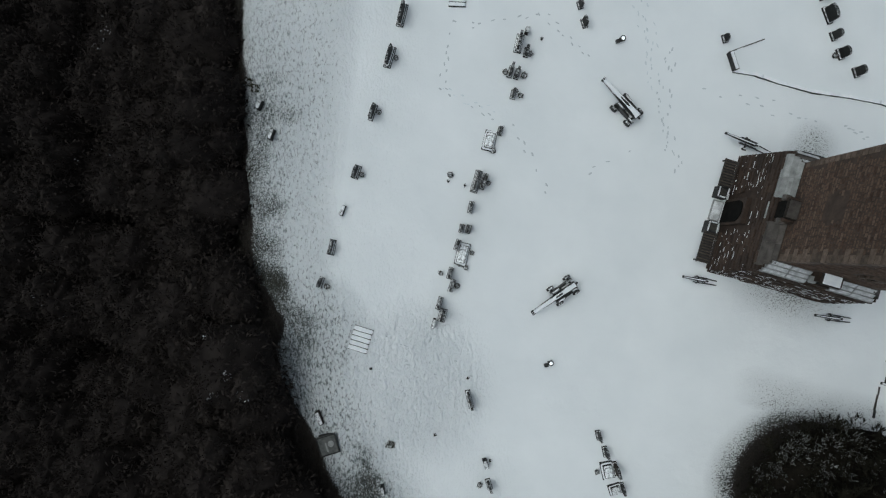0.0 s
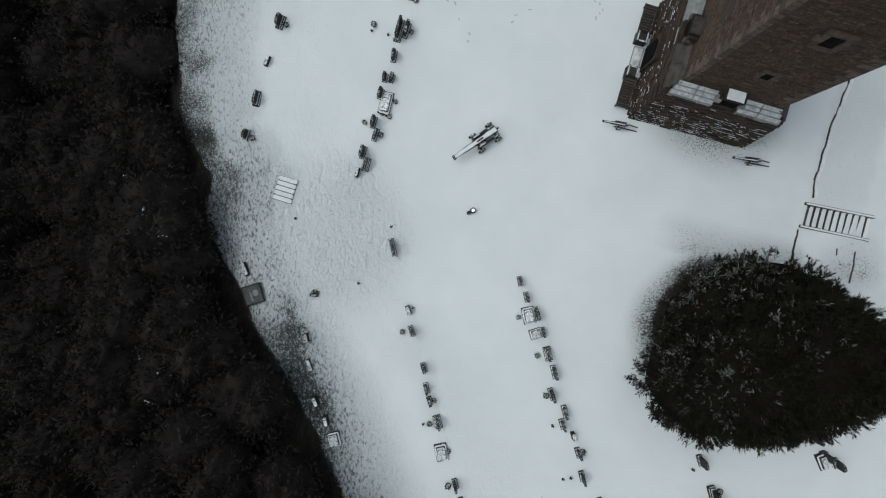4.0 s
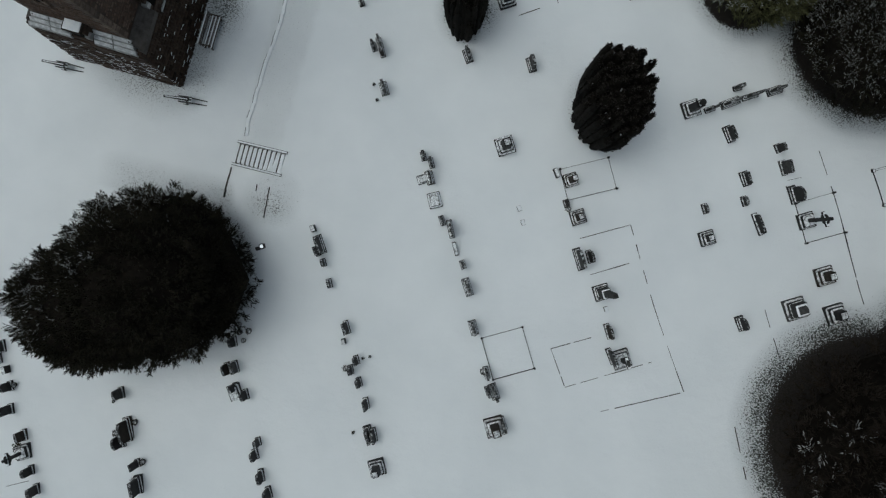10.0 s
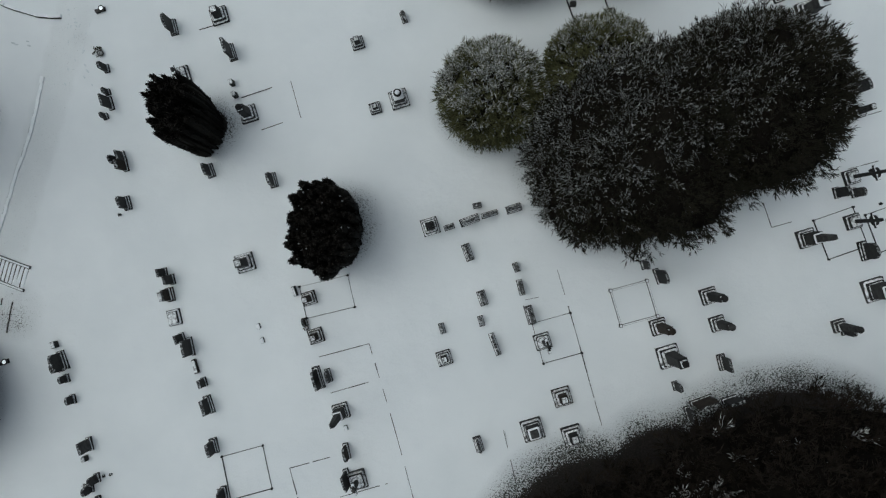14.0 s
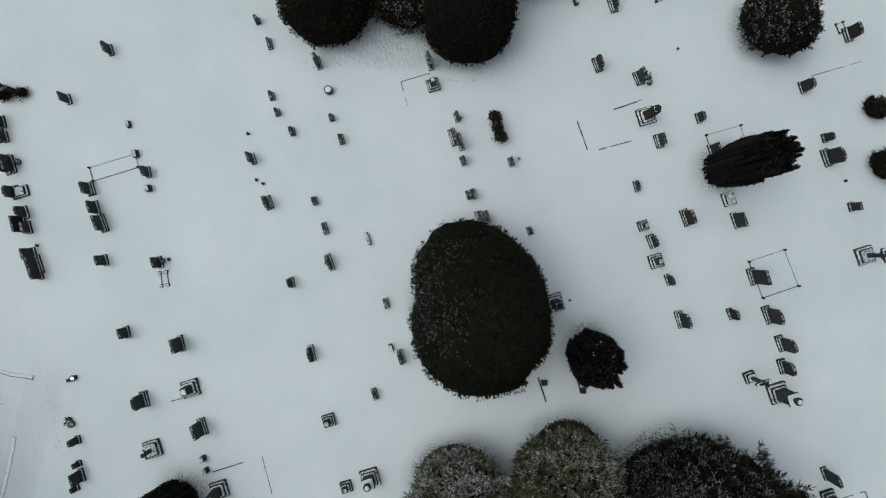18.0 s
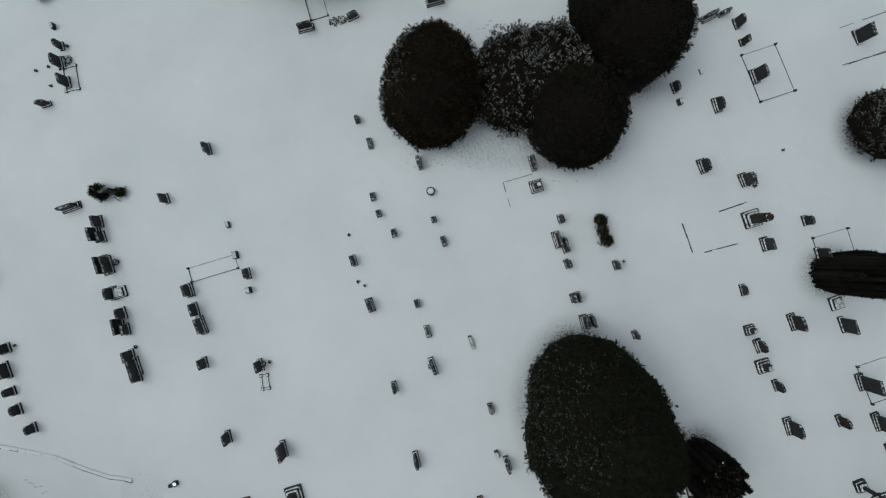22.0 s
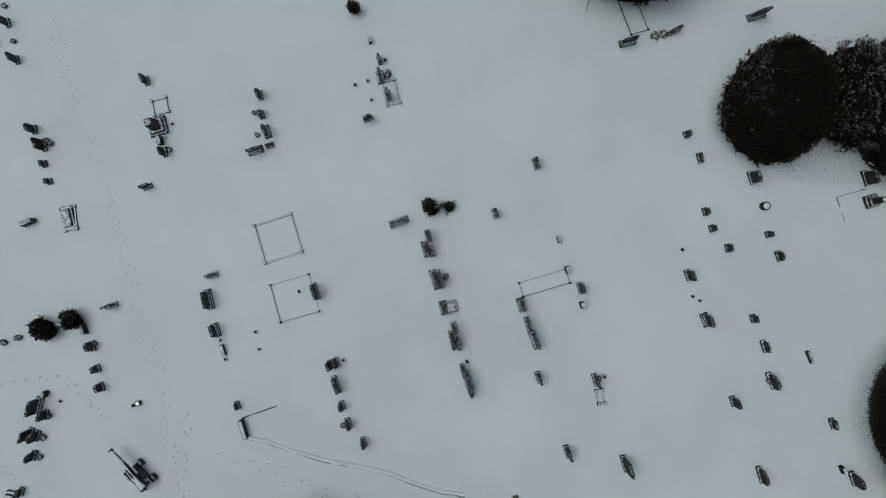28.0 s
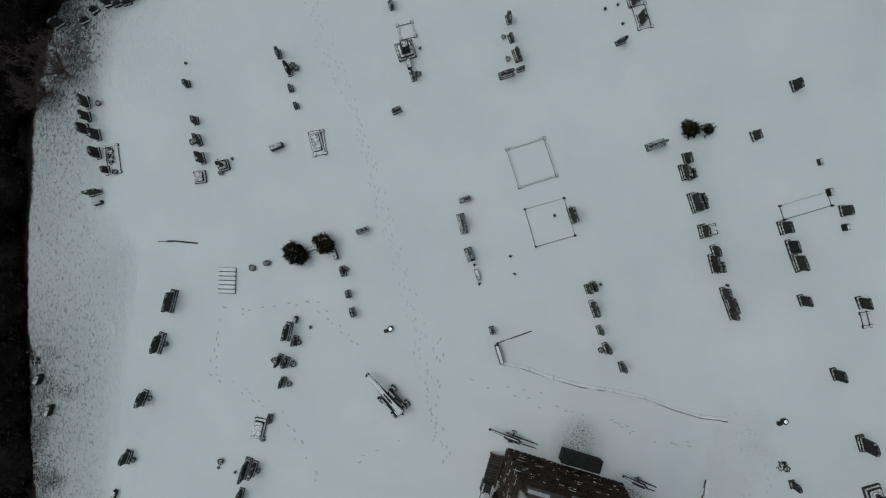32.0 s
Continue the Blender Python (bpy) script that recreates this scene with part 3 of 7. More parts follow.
def tuft(bm, n, r, z0, h, size):
    """Small leaf blades round a centre."""
    for _ in range(n):
        a, k = random.uniform(0, 6.283), r * math.sqrt(random.random())
        p = Vector((k * math.cos(a), k * math.sin(a), z0 + h * (1 - (k / r) ** 2) * random.uniform(0.4, 1)))
        d = Vector((math.cos(a) + random.uniform(-0.8, 0.8), math.sin(a) + random.uniform(-0.8, 0.8), random.uniform(0.1, 1))).normalized() * size
        s = d.cross(Vector((random.random(), random.random(), 1))).normalized() * size * 0.35
        v = [bm.verts.new(q) for q in (p, p + d * 0.5 + s, p + d, p + d * 0.5 - s)]
        bm.faces.new(v)


def grave_flowers(x, y):
    thing = stand("grave_flowers", x, y, random.uniform(0, 360), "withered grave flowers in a dark bowl filled with snow", "flowers", ROWNAME)
    r = random.uniform(0.13, 0.18)
    part("bowl", turned([(r * 0.7, -0.06), (r, 0.16), (r * 0.86, 0.17), (r * 0.8, 0.1)], n=12), random.choice((GRANITE, GREYSTONE)), thing)
    part("snow_fill", mound(r * 1.3, r * 1.2, 0.1, 0.1), CAP, thing, "snow filling the bowl")
    bm = bmesh.new()
    tuft(bm, 16, r * 1.1, 0.14, 0.12, 0.07)
    tagged(part("leaves", bm, SHRUB, thing), kind="stuff")
    bm = bmesh.new()
    tuft(bm, 7, r, 0.18, 0.1, 0.06)
    tagged(part("bloom", bm, FLOWER, thing), kind="stuff")


def wreath(x, y):
    thing = stand("wreath", x, y, random.uniform(0, 360), "dark evergreen wreath lying in the snow", "wreath", ROWNAME)
    bm = bmesh.new()
    for i in range(70):
        a = random.uniform(0, 6.283)
        k = 0.2 + random.uniform(-0.07, 0.07)
        p = Vector((k * math.cos(a), k * math.sin(a), random.uniform(0.0, 0.12)))
        d = Vector((random.uniform(-1, 1), random.uniform(-1, 1), random.uniform(0, 0.8))).normalized() * 0.11
        s = d.cross(Vector((0, 0.2, 1))).normalized() * 0.035
        bm.faces.new([bm.verts.new(q) for q in (p, p + d * 0.5 + s, p + d, p + d * 0.5 - s)])
    tagged(part("leaves", bm, SHRUB, thing), kind="stuff")
    bm = bmesh.new()
    tuft(bm, 10, 0.22, 0.1, 0.05, 0.08)
    tagged(part("snow_powder", bm, SNOW, thing), kind="stuff")


def flower_pot(x, y):
    thing = stand("flower_pot", x, y, 0, "small dark grave vase with a dead sprig, sunk in the snow", "vase", ROWNAME)
    r = random.uniform(0.06, 0.085)
    part("vase", turned([(r * 0.8, -0.06), (r, 0.08), (r * 1.05, 0.14), (r * 0.8, 0.14), (r * 0.7, 0.08)], n=12), GRANITE, thing)
    bm = bmesh.new()
    tuft(bm, 10, r, 0.08, 0.1, 0.07)
    tagged(part("sprig", bm, SHRUB, thing), kind="stuff")
    part("rim_snow", mound(r * 0.7, r * 0.4, 0.138, 0.02, r * 0.4, r * 0.5), SNOW, thing)


def bar_between(a, b, w, z0, z1):
    """A bar along the lie of the ground from a to b, in world places."""
    bm = bmesh.new()
    ln = math.hypot(b[0] - a[0], b[1] - a[1])
    k = max(2, int(ln / 0.6))
    nx, ny = -(b[1] - a[1]) / ln * w / 2, (b[0] - a[0]) / ln * w / 2
    rows = []
    for i in range(k + 1):
        x, y = a[0] + (b[0] - a[0]) * i / k, a[1] + (b[1] - a[1]) * i / k
        g = gz(x, y)
        rows.append([bm.verts.new(p) for p in ((x - nx, y - ny, g + z0), (x + nx, y + ny, g + z0), (x + nx, y + ny, g + z1), (x - nx, y - ny, g + z1))])
    for p, q in zip(rows, rows[1:]):
        for i in range(4):
            bm.faces.new((p[i], q[i], q[(i + 1) % 4], p[(i + 1) % 4]))
    bm.faces.new(rows[0])
    bm.faces.new(rows[-1][::-1])
    bmesh.ops.recalc_face_normals(bm, faces=bm.faces[:])
    return bm


def grave_kerb(x, y, rz, lx, ly, kind):
    word = {"plain": "dark stone kerb round a snow-filled grave plot", "posts": "low dark kerb with corner posts round a snowy grave plot", "snowy": "snow-topped stone kerb round a grave plot"}[kind]
    thing = tagged(new("grave_kerb"), word, "grave kerb", "grave plots")
    m = pose(x, y, 0, 0, 0, rz)
    c = [m @ Vector((sx * lx / 2, sy * ly / 2, 0)) for sx, sy in ((-1, -1), (1, -1), (1, 1), (-1, 1))]
    wide = {"plain": 0.034, "posts": 0.026, "snowy": 0.09}[kind]
    for i in range(4):
        a, b = c[i], c[(i + 1) % 4]
        d = (b - a).normalized() * (wide * 0.5 + 0.002)
        faint = kind != "snowy" and i in (1, 2)
        low = part("kerb_bar", bar_between(a + d, b - d, wide * (0.7 if faint else 1.0), -0.1, {"plain": 0.07, "posts": 0.05, "snowy": 0.08}[kind] - (0.02 if faint else 0.0)), GREYSTONE if faint or kind == "snowy" else GRANITE, thing)
        if kind == "snowy":
            part("kerb_snow", bar_between(a + d * 2, b - d * 2, wide * 0.66, 0.077, 0.105), SNOW, low)
    for p in c:
        g = gz(p.x, p.y)
        if kind == "plain":
            part("corner_block", block(p.x, p.y, g - 0.1, 0.1, 0.1, 0.24, 1.0, 0.01), GRANITE, thing)
        elif kind == "posts":
            part("corner_post", block(p.x, p.y, g - 0.1, 0.13, 0.13, 0.34, 0.7, 0.02), GRANITE, thing)
        else:
            part("corner_block", block(p.x, p.y, g - 0.1, 0.2, 0.2, 0.22, 0.9, 0.02), GREYSTONE, thing)
            part("corner_snow", block(p.x, p.y, g + 0.116, 0.14, 0.14, 0.04, 0.6, 0.01), SNOW, thing)


def edging(x0, y0, x1, y1):
    """A broken line of stone edging that stands just clear of the snow."""
    thing = tagged(new("plot_edging"), "broken line of dark stone edging showing through the snow", "grave kerb", "plot edgings")
    ln = math.hypot(x1 - x0, y1 - y0)
    s = 0.0
    while s < ln - 0.1:
        run = min(random.uniform(0.4, 1.5), ln - s)
        a = (x0 + (x1 - x0) * s / ln, y0 + (y1 - y0) * s / ln)
        e = s + run - 0.03
        b = (x0 + (x1 - x0) * e / ln, y0 + (y1 - y0) * e / ln)
        if e - s > 0.15:
            part("edging_stone", bar_between(a, b, random.uniform(0.018, 0.042), -0.1, random.uniform(0.015, 0.05)), random.choice((GREYSTONE, EARTH)), thing)
        s += run + (random.uniform(0.1, 0.7) if random.random() < 0.55 else 0.0)


def floodlight(x, y):
    thing = stand("floodlight", x, y, 15, "small ground floodlight with a bright round lens beside its dark box", "floodlight", "floodlights")
    part("gear_box", block(-0.28, -0.06, -0.05, 0.24, 0.2, 0.26, 0.95, 0.02), IRON, thing)
    part("base_plate", block(0, 0, -0.03, 0.3, 0.26, 0.07, 1.0, 0.01), IRON, thing)
    part("head", turned([(0.1, 0.05), (0.16, 0.14), (0.17, 0.24), (0.15, 0.25)], n=14), IRON, thing)
    part("lens", turned([(0.1, 0.252), (0.09, 0.272), (0.04, 0.28)], n=14), GLASS_LENS, thing, "bright round lens")



# west terrace row
ROWNAME = "west terrace row"
headstone(-2.40, 13.74, 74, 1.50, 1.0, "flat")
headstone(-3.13, 11.29, 74, 1.40, 1.0, "flat")
headstone(-4.14, 8.05, 74, 1.14, 0.9, "flat")
headstone(-5.13, 4.56, 74, 0.90, 0.9, "round")
low_marker(-5.95, 2.28, 74, 0.67, 0.35)
headstone(-6.63, 0.10, 74, 1.02, 0.8, "flat")
headstone(-7.37, -2.01, 74, 0.75, 0.8, "round")
grave_flowers(-2.76, 11.22)
grave_flowers(-3.77, 8.05)
grave_flowers(-4.79, 4.39)
grave_flowers(-6.97, -2.24)
wreath(-11.65, 9.94)
low_marker(-11.24, 8.83, 70, 0.63, 0.6)
low_marker(-10.46, 6.98, 70, 0.69, 0.6)
low_marker(-7.41, -10.14, 107, 0.89, 0.5)
wreath(-12.02, 10.36)

# second terrace row
ROWNAME = "second terrace row"
headstone(4.43, 12.00, 74, 1.19, 1.0, "flat")
headstone(4.86, 11.47, 74, 0.66, 0.8, "flat")
grave_flowers(5.06, 11.37)
low_marker(4.89, 12.69, 74, 0.40, 0.5)
headstone(3.94, 10.36, 74, 0.79, 1.0, "flat")
headstone(4.33, 10.22, 74, 0.73, 0.9, "round")
grave_flowers(3.64, 10.33)
grave_flowers(4.73, 10.12)
headstone(4.10, 9.04, 74, 0.66, 0.8, "round")
grave_flowers(4.53, 8.97)
grave_flowers(4.24, 9.23)
snowy_slab(2.72, 6.34, 74, 1.19, 0.7)
headstone(3.35, 6.90, 74, 0.60, 0.6, "flat")
grave_flowers(2.92, 5.74)
headstone(1.96, 3.96, 74, 1.46, 1.1, "flat")
headstone(2.39, 3.96, 74, 1.06, 0.9, "flat")
grave_flowers(2.66, 3.86)
grave_flowers(0.43, 4.36)
headstone(1.63, 2.46, 74, 0.80, 0.9, "round")
headstone(1.10, 1.20, 74, 0.60, 0.8, "flat")
headstone(1.50, 1.17, 74, 0.60, 0.7, "flat")
headstone(0.84, 0.25, 74, 0.74, 0.9, "flat")
snowy_slab(1.14, -0.29, 74, 1.35, 0.4)
grave_flowers(1.69, -0.23)
wreath(1.31, 0.04)
wreath(1.07, -0.79)
headstone(0.42, -1.42, 74, 0.81, 1.0, "flat")
grave_flowers(-0.13, -1.42)
headstone(0.52, -2.16, 74, 0.88, 0.7, "flat")
grave_flowers(0.83, -2.17)
grave_flowers(1.34, -1.10)
headstone(-0.21, -3.20, 74, 0.88, 1.0, "flat")
headstone(-0.04, -3.91, 74, 0.88, 0.8, "flat")
low_marker(-0.55, -4.38, 74, 0.61, 0.5)
headstone(1.56, -8.85, 105, 1.28, 0.8, "flat")
flower_pot(1.47, -7.60)
flower_pot(-4.27, -7.10)
flower_pot(-0.47, -10.95)
flower_pot(-3.12, -11.53)

# lower terrace row
ROWNAME = "lower terrace row"
low_marker(2.49, -12.51, 105, 0.54, 0.5)
flower_pot(2.76, -12.37)
headstone(2.68, -13.74, 105, 0.73, 0.8, "flat")
grave_flowers(2.13, -13.78)
headstone(3.40, -15.85, 105, 0.66, 0.8, "flat")
headstone(3.56, -17.03, 105, 0.73, 0.7, "flat")
headstone(3.75, -17.74, 105, 0.59, 0.7, "flat")
grave_flowers(4.02, -17.70)
headstone(4.22, -18.93, 105, 0.86, 0.9, "flat")
grave_flowers(3.75, -19.03)
flower_pot(3.38, -19.07)
snowy_slab(4.44, -20.61, 105, 0.98, 0.6)
grave_flowers(4.80, -20.54)
headstone(5.22, -22.31, 105, 0.65, 0.9, "flat")
grave_flowers(4.80, -22.42)
headstone(5.56, -23.32, 105, 0.71, 0.9, "flat")
grave_flowers(4.97, -23.39)
headstone(7.24, -25.66, 120, 0.51, 0.6, "flat")

# middle terrace row
ROWNAME = "middle terrace row"
headstone(9.02, -10.80, 105, 0.60, 0.7, "flat")
headstone(9.39, -11.73, 105, 0.66, 0.7, "flat")
snowy_slab(9.50, -12.78, 105, 0.99, 0.6)
headstone(9.96, -12.68, 105, 0.86, 0.8, "flat")
grave_flowers(8.90, -12.88)
snowy_slab(9.90, -13.83, 105, 0.59, 0.4)
headstone(10.30, -13.73, 105, 0.59, 0.7, "flat")
headstone(10.57, -14.97, 105, 0.85, 0.7, "flat")
grave_flowers(9.95, -15.07)
headstone(10.91, -16.01, 105, 0.85, 0.7, "flat")
headstone(10.75, -17.26, 105, 0.78, 0.8, "flat")
grave_flowers(10.43, -17.33)
headstone(11.48, -18.21, 105, 0.78, 0.7, "flat")
headstone(11.32, -18.91, 105, 0.65, 0.7, "flat")
flower_pot(10.77, -19.01)
low_marker(11.91, -19.52, 105, 0.45, 0.5)
headstone(12.17, -20.45, 105, 0.64, 0.8, "round")
grave_flowers(12.40, -20.39)
headstone(12.34, -21.71, 105, 0.64, 0.8, "flat")
flower_pot(11.73, -21.82)
flower_pot(11.28, -21.89)
headstone(13.31, -23.12, 105, 0.70, 0.7, "flat")
cross_stone(13.39, -24.02, 105, 0.83, 1.8)
wreath(12.97, -23.79)
headstone(13.98, -24.96, 105, 0.57, 0.8, "flat")
headstone(14.44, -25.94, 105, 0.63, 0.8, "flat")

# slope stones
wreath(-3.11, -11.58)
low_marker(-3.54, -14.17, 107, 0.54, 0.5)
low_marker(-3.36, -15.78, 107, 0.74, 0.3)
low_marker(-2.94, -17.83, 107, 0.60, 0.6)
low_marker(-2.30, -18.93, 107, 0.60, 0.6)
snowy_slab(-1.81, -20.03, 107, 0.86, 0.5)

# row under the great yew
ROWNAME = "row under the great yew"
headstone(18.85, -20.71, 105, 0.70, 0.9, "round")
flower_pot(18.42, -21.21)
headstone(19.45, -22.68, 105, 1.45, 1.0, "flat")
headstone(19.07, -23.28, 105, 0.82, 0.9, "round")
grave_flowers(18.72, -22.90)
grave_flowers(19.78, -22.28)
headstone(20.14, -24.44, 105, 0.50, 0.8, "flat")
grave_flowers(20.42, -24.37)
headstone(20.33, -25.53, 105, 1.05, 0.9, "flat")
grave_flowers(20.03, -25.31)
grave_flowers(25.49, -16.86)
grave_flowers(26.08, -17.20)
grave_flowers(25.56, -17.26)
headstone(25.25, -17.80, 105, 0.64, 0.8, "flat")
grave_flowers(25.80, -17.73)
headstone(24.96, -19.29, 105, 0.76, 0.9, "flat")
headstone(25.41, -19.19, 105, 0.76, 0.8, "flat")
snowy_slab(25.44, -20.57, 110, 0.88, 0.35)
headstone(25.46, -20.27, 105, 0.50, 0.9, "round")
headstone(26.07, -20.68, 105, 0.63, 0.8, "round")
headstone(26.91, -23.16, 105, 0.50, 0.7, "flat")
headstone(26.80, -23.80, 105, 0.62, 0.8, "round")
headstone(27.20, -24.88, 105, 0.74, 0.8, "round")
headstone(27.67, -25.71, 105, 0.67, 0.8, "flat")

# path row
ROWNAME = "path row"
low_marker(29.82, -11.43, 105, 0.38, 0.4)
headstone(30.19, -12.31, 105, 1.14, 1.0, "flat")
headstone(30.00, -12.69, 105, 0.63, 0.8, "flat")
headstone(30.35, -13.33, 105, 0.51, 0.7, "round")
headstone(30.67, -14.50, 105, 0.57, 0.7, "round")
headstone(31.68, -16.96, 105, 0.82, 0.9, "flat")
low_marker(31.52, -17.73, 105, 0.32, 0.4)
headstone(32.26, -18.74, 105, 0.56, 0.8, "round")
flower_pot(32.61, -18.64)
flower_pot(33.02, -18.55)
headstone(31.95, -19.26, 105, 0.56, 0.8, "round")
grave_flowers(31.67, -19.20)
headstone(32.44, -19.92, 105, 0.56, 0.8, "round")
headstone(32.86, -21.04, 105, 0.68, 0.8, "flat")
headstone(33.02, -22.62, 105, 0.92, 0.9, "flat")
headstone(33.32, -22.67, 105, 0.80, 0.8, "flat")
flower_pot(32.17, -22.58)
pedestal(33.53, -24.32, 105, 0.85, 1.2)

# long east row
ROWNAME = "long east row"
headstone(35.99, -7.43, 105, 0.56, 0.8, "flat")
headstone(36.42, -7.81, 105, 0.63, 0.9, "flat")
headstone(36.34, -8.63, 105, 0.81, 0.9, "flat")
snowy_slab(36.00, -8.69, 105, 0.50, 0.2)
snowy_slab(36.61, -9.88, 105, 0.87, 0.5)
headstone(37.02, -11.00, 105, 0.62, 0.8, "flat")
headstone(37.49, -11.47, 105, 1.12, 1.0, "flat")
low_marker(37.75, -12.56, 105, 0.81, 0.3)
headstone(38.17, -13.44, 105, 0.56, 0.7, "flat")
headstone(38.43, -14.69, 105, 1.06, 0.9, "flat")
headstone(38.75, -16.93, 105, 0.87, 0.9, "flat")
headstone(39.45, -19.34, 105, 0.74, 0.9, "round")
grave_flowers(39.27, -19.26)
headstone(39.85, -20.34, 105, 0.92, 1.1, "round")
headstone(39.52, -20.29, 105, 0.55, 0.9, "round")
pedestal(39.85, -22.14, 105, 1.03, 1.4)
headstone(40.30, -21.96, 105, 0.79, 1.0, "round")

# north path row
ROWNAME = "north path row"
grave_flowers(32.21, 4.78)
wreath(32.01, 4.90)
headstone(32.55, 3.92, 107, 0.50, 0.8, "round")
headstone(32.62, 2.60, 107, 0.38, 0.6, "flat")
headstone(32.78, 1.97, 107, 0.82, 0.9, "flat")
headstone(32.50, 1.25, 107, 0.38, 0.6, "flat")
headstone(33.20, -1.23, 107, 0.57, 0.8, "flat")
headstone(33.52, -1.01, 107, 0.69, 0.7, "flat")
headstone(33.66, -1.54, 107, 0.63, 0.9, "flat")
headstone(33.78, -3.60, 107, 0.81, 0.9, "flat")
flower_pot(33.20, -3.36)
flower_pot(33.38, -4.23)

# enclosure row
ROWNAME = "enclosure row"
headstone(38.46, -1.82, 107, 0.81, 0.9, "flat")
headstone(41.97, -2.36, 107, 0.87, 1.0, "round")
pedestal(40.50, -6.88, 107, 0.99, 1.4)
pedestal(40.59, 1.30, 107, 0.93, 1.6)
low_marker(39.69, 3.01, 107, 0.31, 0.5)
low_marker(39.85, 2.35, 107, 0.31, 0.5)
pedestal(44.06, -8.80, 107, 0.74, 1.3)
low_marker(43.27, -8.42, 107, 0.56, 0.4)
headstone(43.82, -10.09, 107, 0.49, 0.6, "round")
grave_flowers(43.91, -10.40)
pedestal(44.44, -10.83, 107, 0.80, 1.0)
tablet_marker(41.26, -10.34, 0.31)
tablet_marker(41.47, -11.11, 0.31)
headstone(44.54, -13.12, 107, 1.30, 1.1, "flat")
headstone(45.10, -12.99, 107, 0.80, 0.8, "round")
obelisk(45.77, -14.95, 107, 0.87, 3.8)
tablet_marker(46.02, -15.87, 0.28)
headstone(46.10, -17.08, 107, 0.92, 0.9, "round")
headstone(46.18, -18.41, 107, 0.98, 1.1, "flat")
cross_stone(46.71, -18.54, 107, 0.98, 1.7)

# middle graves
ROWNAME = "middle graves"
headstone(51.26, -10.39, 107, 0.61, 0.5, "round")
pedestal(51.38, -11.98, 107, 0.79, 0.7)
headstone(53.42, -8.77, 107, 0.85, 0.6, "flat")
headstone(53.35, -9.99, 107, 0.61, 0.5, "round")
headstone(54.08, -11.23, 107, 1.34, 0.6, "flat")
headstone(53.21, -16.61, 107, 0.85, 0.7, "round")
pedestal(50.62, -4.92, 17, 0.92, 1.5)
headstone(51.64, -4.95, 17, 0.62, 0.8, "flat")
headstone(52.74, -4.59, 17, 1.11, 0.9, "flat")
headstone(53.82, -4.25, 17, 0.98, 0.9, "flat")
headstone(55.13, -3.95, 17, 0.86, 0.7, "flat")
headstone(53.15, -3.78, 17, 0.49, 0.7, "round")
headstone(52.64, -6.32, 107, 0.98, 0.7, "flat")
headstone(55.23, -7.12, 107, 0.55, 0.7, "flat")
headstone(55.46, -8.19, 107, 0.91, 0.8, "flat")
headstone(55.95, -9.65, 107, 1.03, 1.0, "gothic")
cross_stone(56.61, -11.05, 107, 0.85, 2.4)
pedestal(57.67, -14.03, 107, 0.97, 0.9)
obelisk(56.10, -15.81, 107, 1.16, 1.4)
pedestal(58.21, -16.09, 107, 1.03, 0.9)

# dark yew graves
ROWNAME = "dark yew graves"
headstone(62.02, -6.98, 107, 0.55, 0.9, "round")
headstone(62.75, -7.59, 107, 0.91, 1.2, "flat")
pedestal(62.72, -10.25, 107, 0.84, 1.9)
pedestal(63.27, -11.82, 107, 1.15, 2.2)
headstone(63.66, -13.40, 107, 0.54, 0.8, "round")
pedestal(65.38, -8.62, 107, 0.84, 1.8)
pedestal(65.81, -10.07, 107, 0.78, 1.6)
headstone(66.08, -12.12, 107, 0.90, 1.0, "flat")
headstone(65.02, -14.18, 17, 1.33, 1.1, "flat")
headstone(66.51, -14.11, 17, 0.91, 1.0, "flat")
headstone(64.34, -14.85, 107, 0.79, 0.9, "flat")
headstone(72.40, -10.36, 107, 0.72, 0.9, "flat")
obelisk(70.65, -5.57, 107, 0.96, 3.2)
headstone(73.66, -6.24, 107, 1.08, 1.0, "round")
headstone(72.35, -3.13, 107, 0.66, 1.0, "flat")
headstone(73.28, -3.13, 107, 0.60, 0.9, "round")
cross_stone(73.13, -2.29, 107, 0.79, 2.8)
cross_stone(73.13, -4.68, 107, 0.78, 2.4)
pedestal(75.61, -4.91, 107, 1.08, 1.3)
headstone(73.43, 2.46, 107, 0.79, 1.2, "flat")
pedestal(73.56, 1.24, 107, 0.73, 1.4)
obelisk(74.09, -8.29, 107, 1.19, 5.5)
flower_pot(74.20, -1.93)
grave_flowers(75.35, -1.63)
flower_pot(74.67, -3.72)
flower_pot(75.43, -3.66)
pedestal(72.14, -10.18, 107, 0.65, 1.6)

# north enclosure row
ROWNAME = "north enclosure row"
pedestal(47.61, 1.56, 107, 0.62, 0.7)
urn_stone(48.91, 2.05, 107, 0.99, 1.6)
pedestal(38.89, 6.81, 107, 0.94, 1.1)
headstone(36.29, 6.19, 107, 0.94, 1.2, "flat")
headstone(39.61, 4.73, 107, 1.00, 1.2, "flat")
cross_stone(36.82, 3.48, 107, 0.94, 1.4)
headstone(35.09, 9.86, 107, 0.76, 0.9, "flat")
headstone(38.23, 9.25, 107, 1.01, 1.2, "flat")
headstone(45.62, 8.75, 107, 1.00, 0.8, "round")
pedestal(46.63, 5.15, 107, 0.68, 0.9)
headstone(49.14, 6.58, 107, 0.68, 0.6, "round")
headstone(50.59, 8.60, 107, 0.87, 0.9, "round")
low_marker(50.02, 9.08, 107, 0.44, 0.4)
headstone(49.71, 11.51, 107, 0.63, 0.5, "flat")
low_marker(48.65, 15.12, 107, 0.77, 0.3)

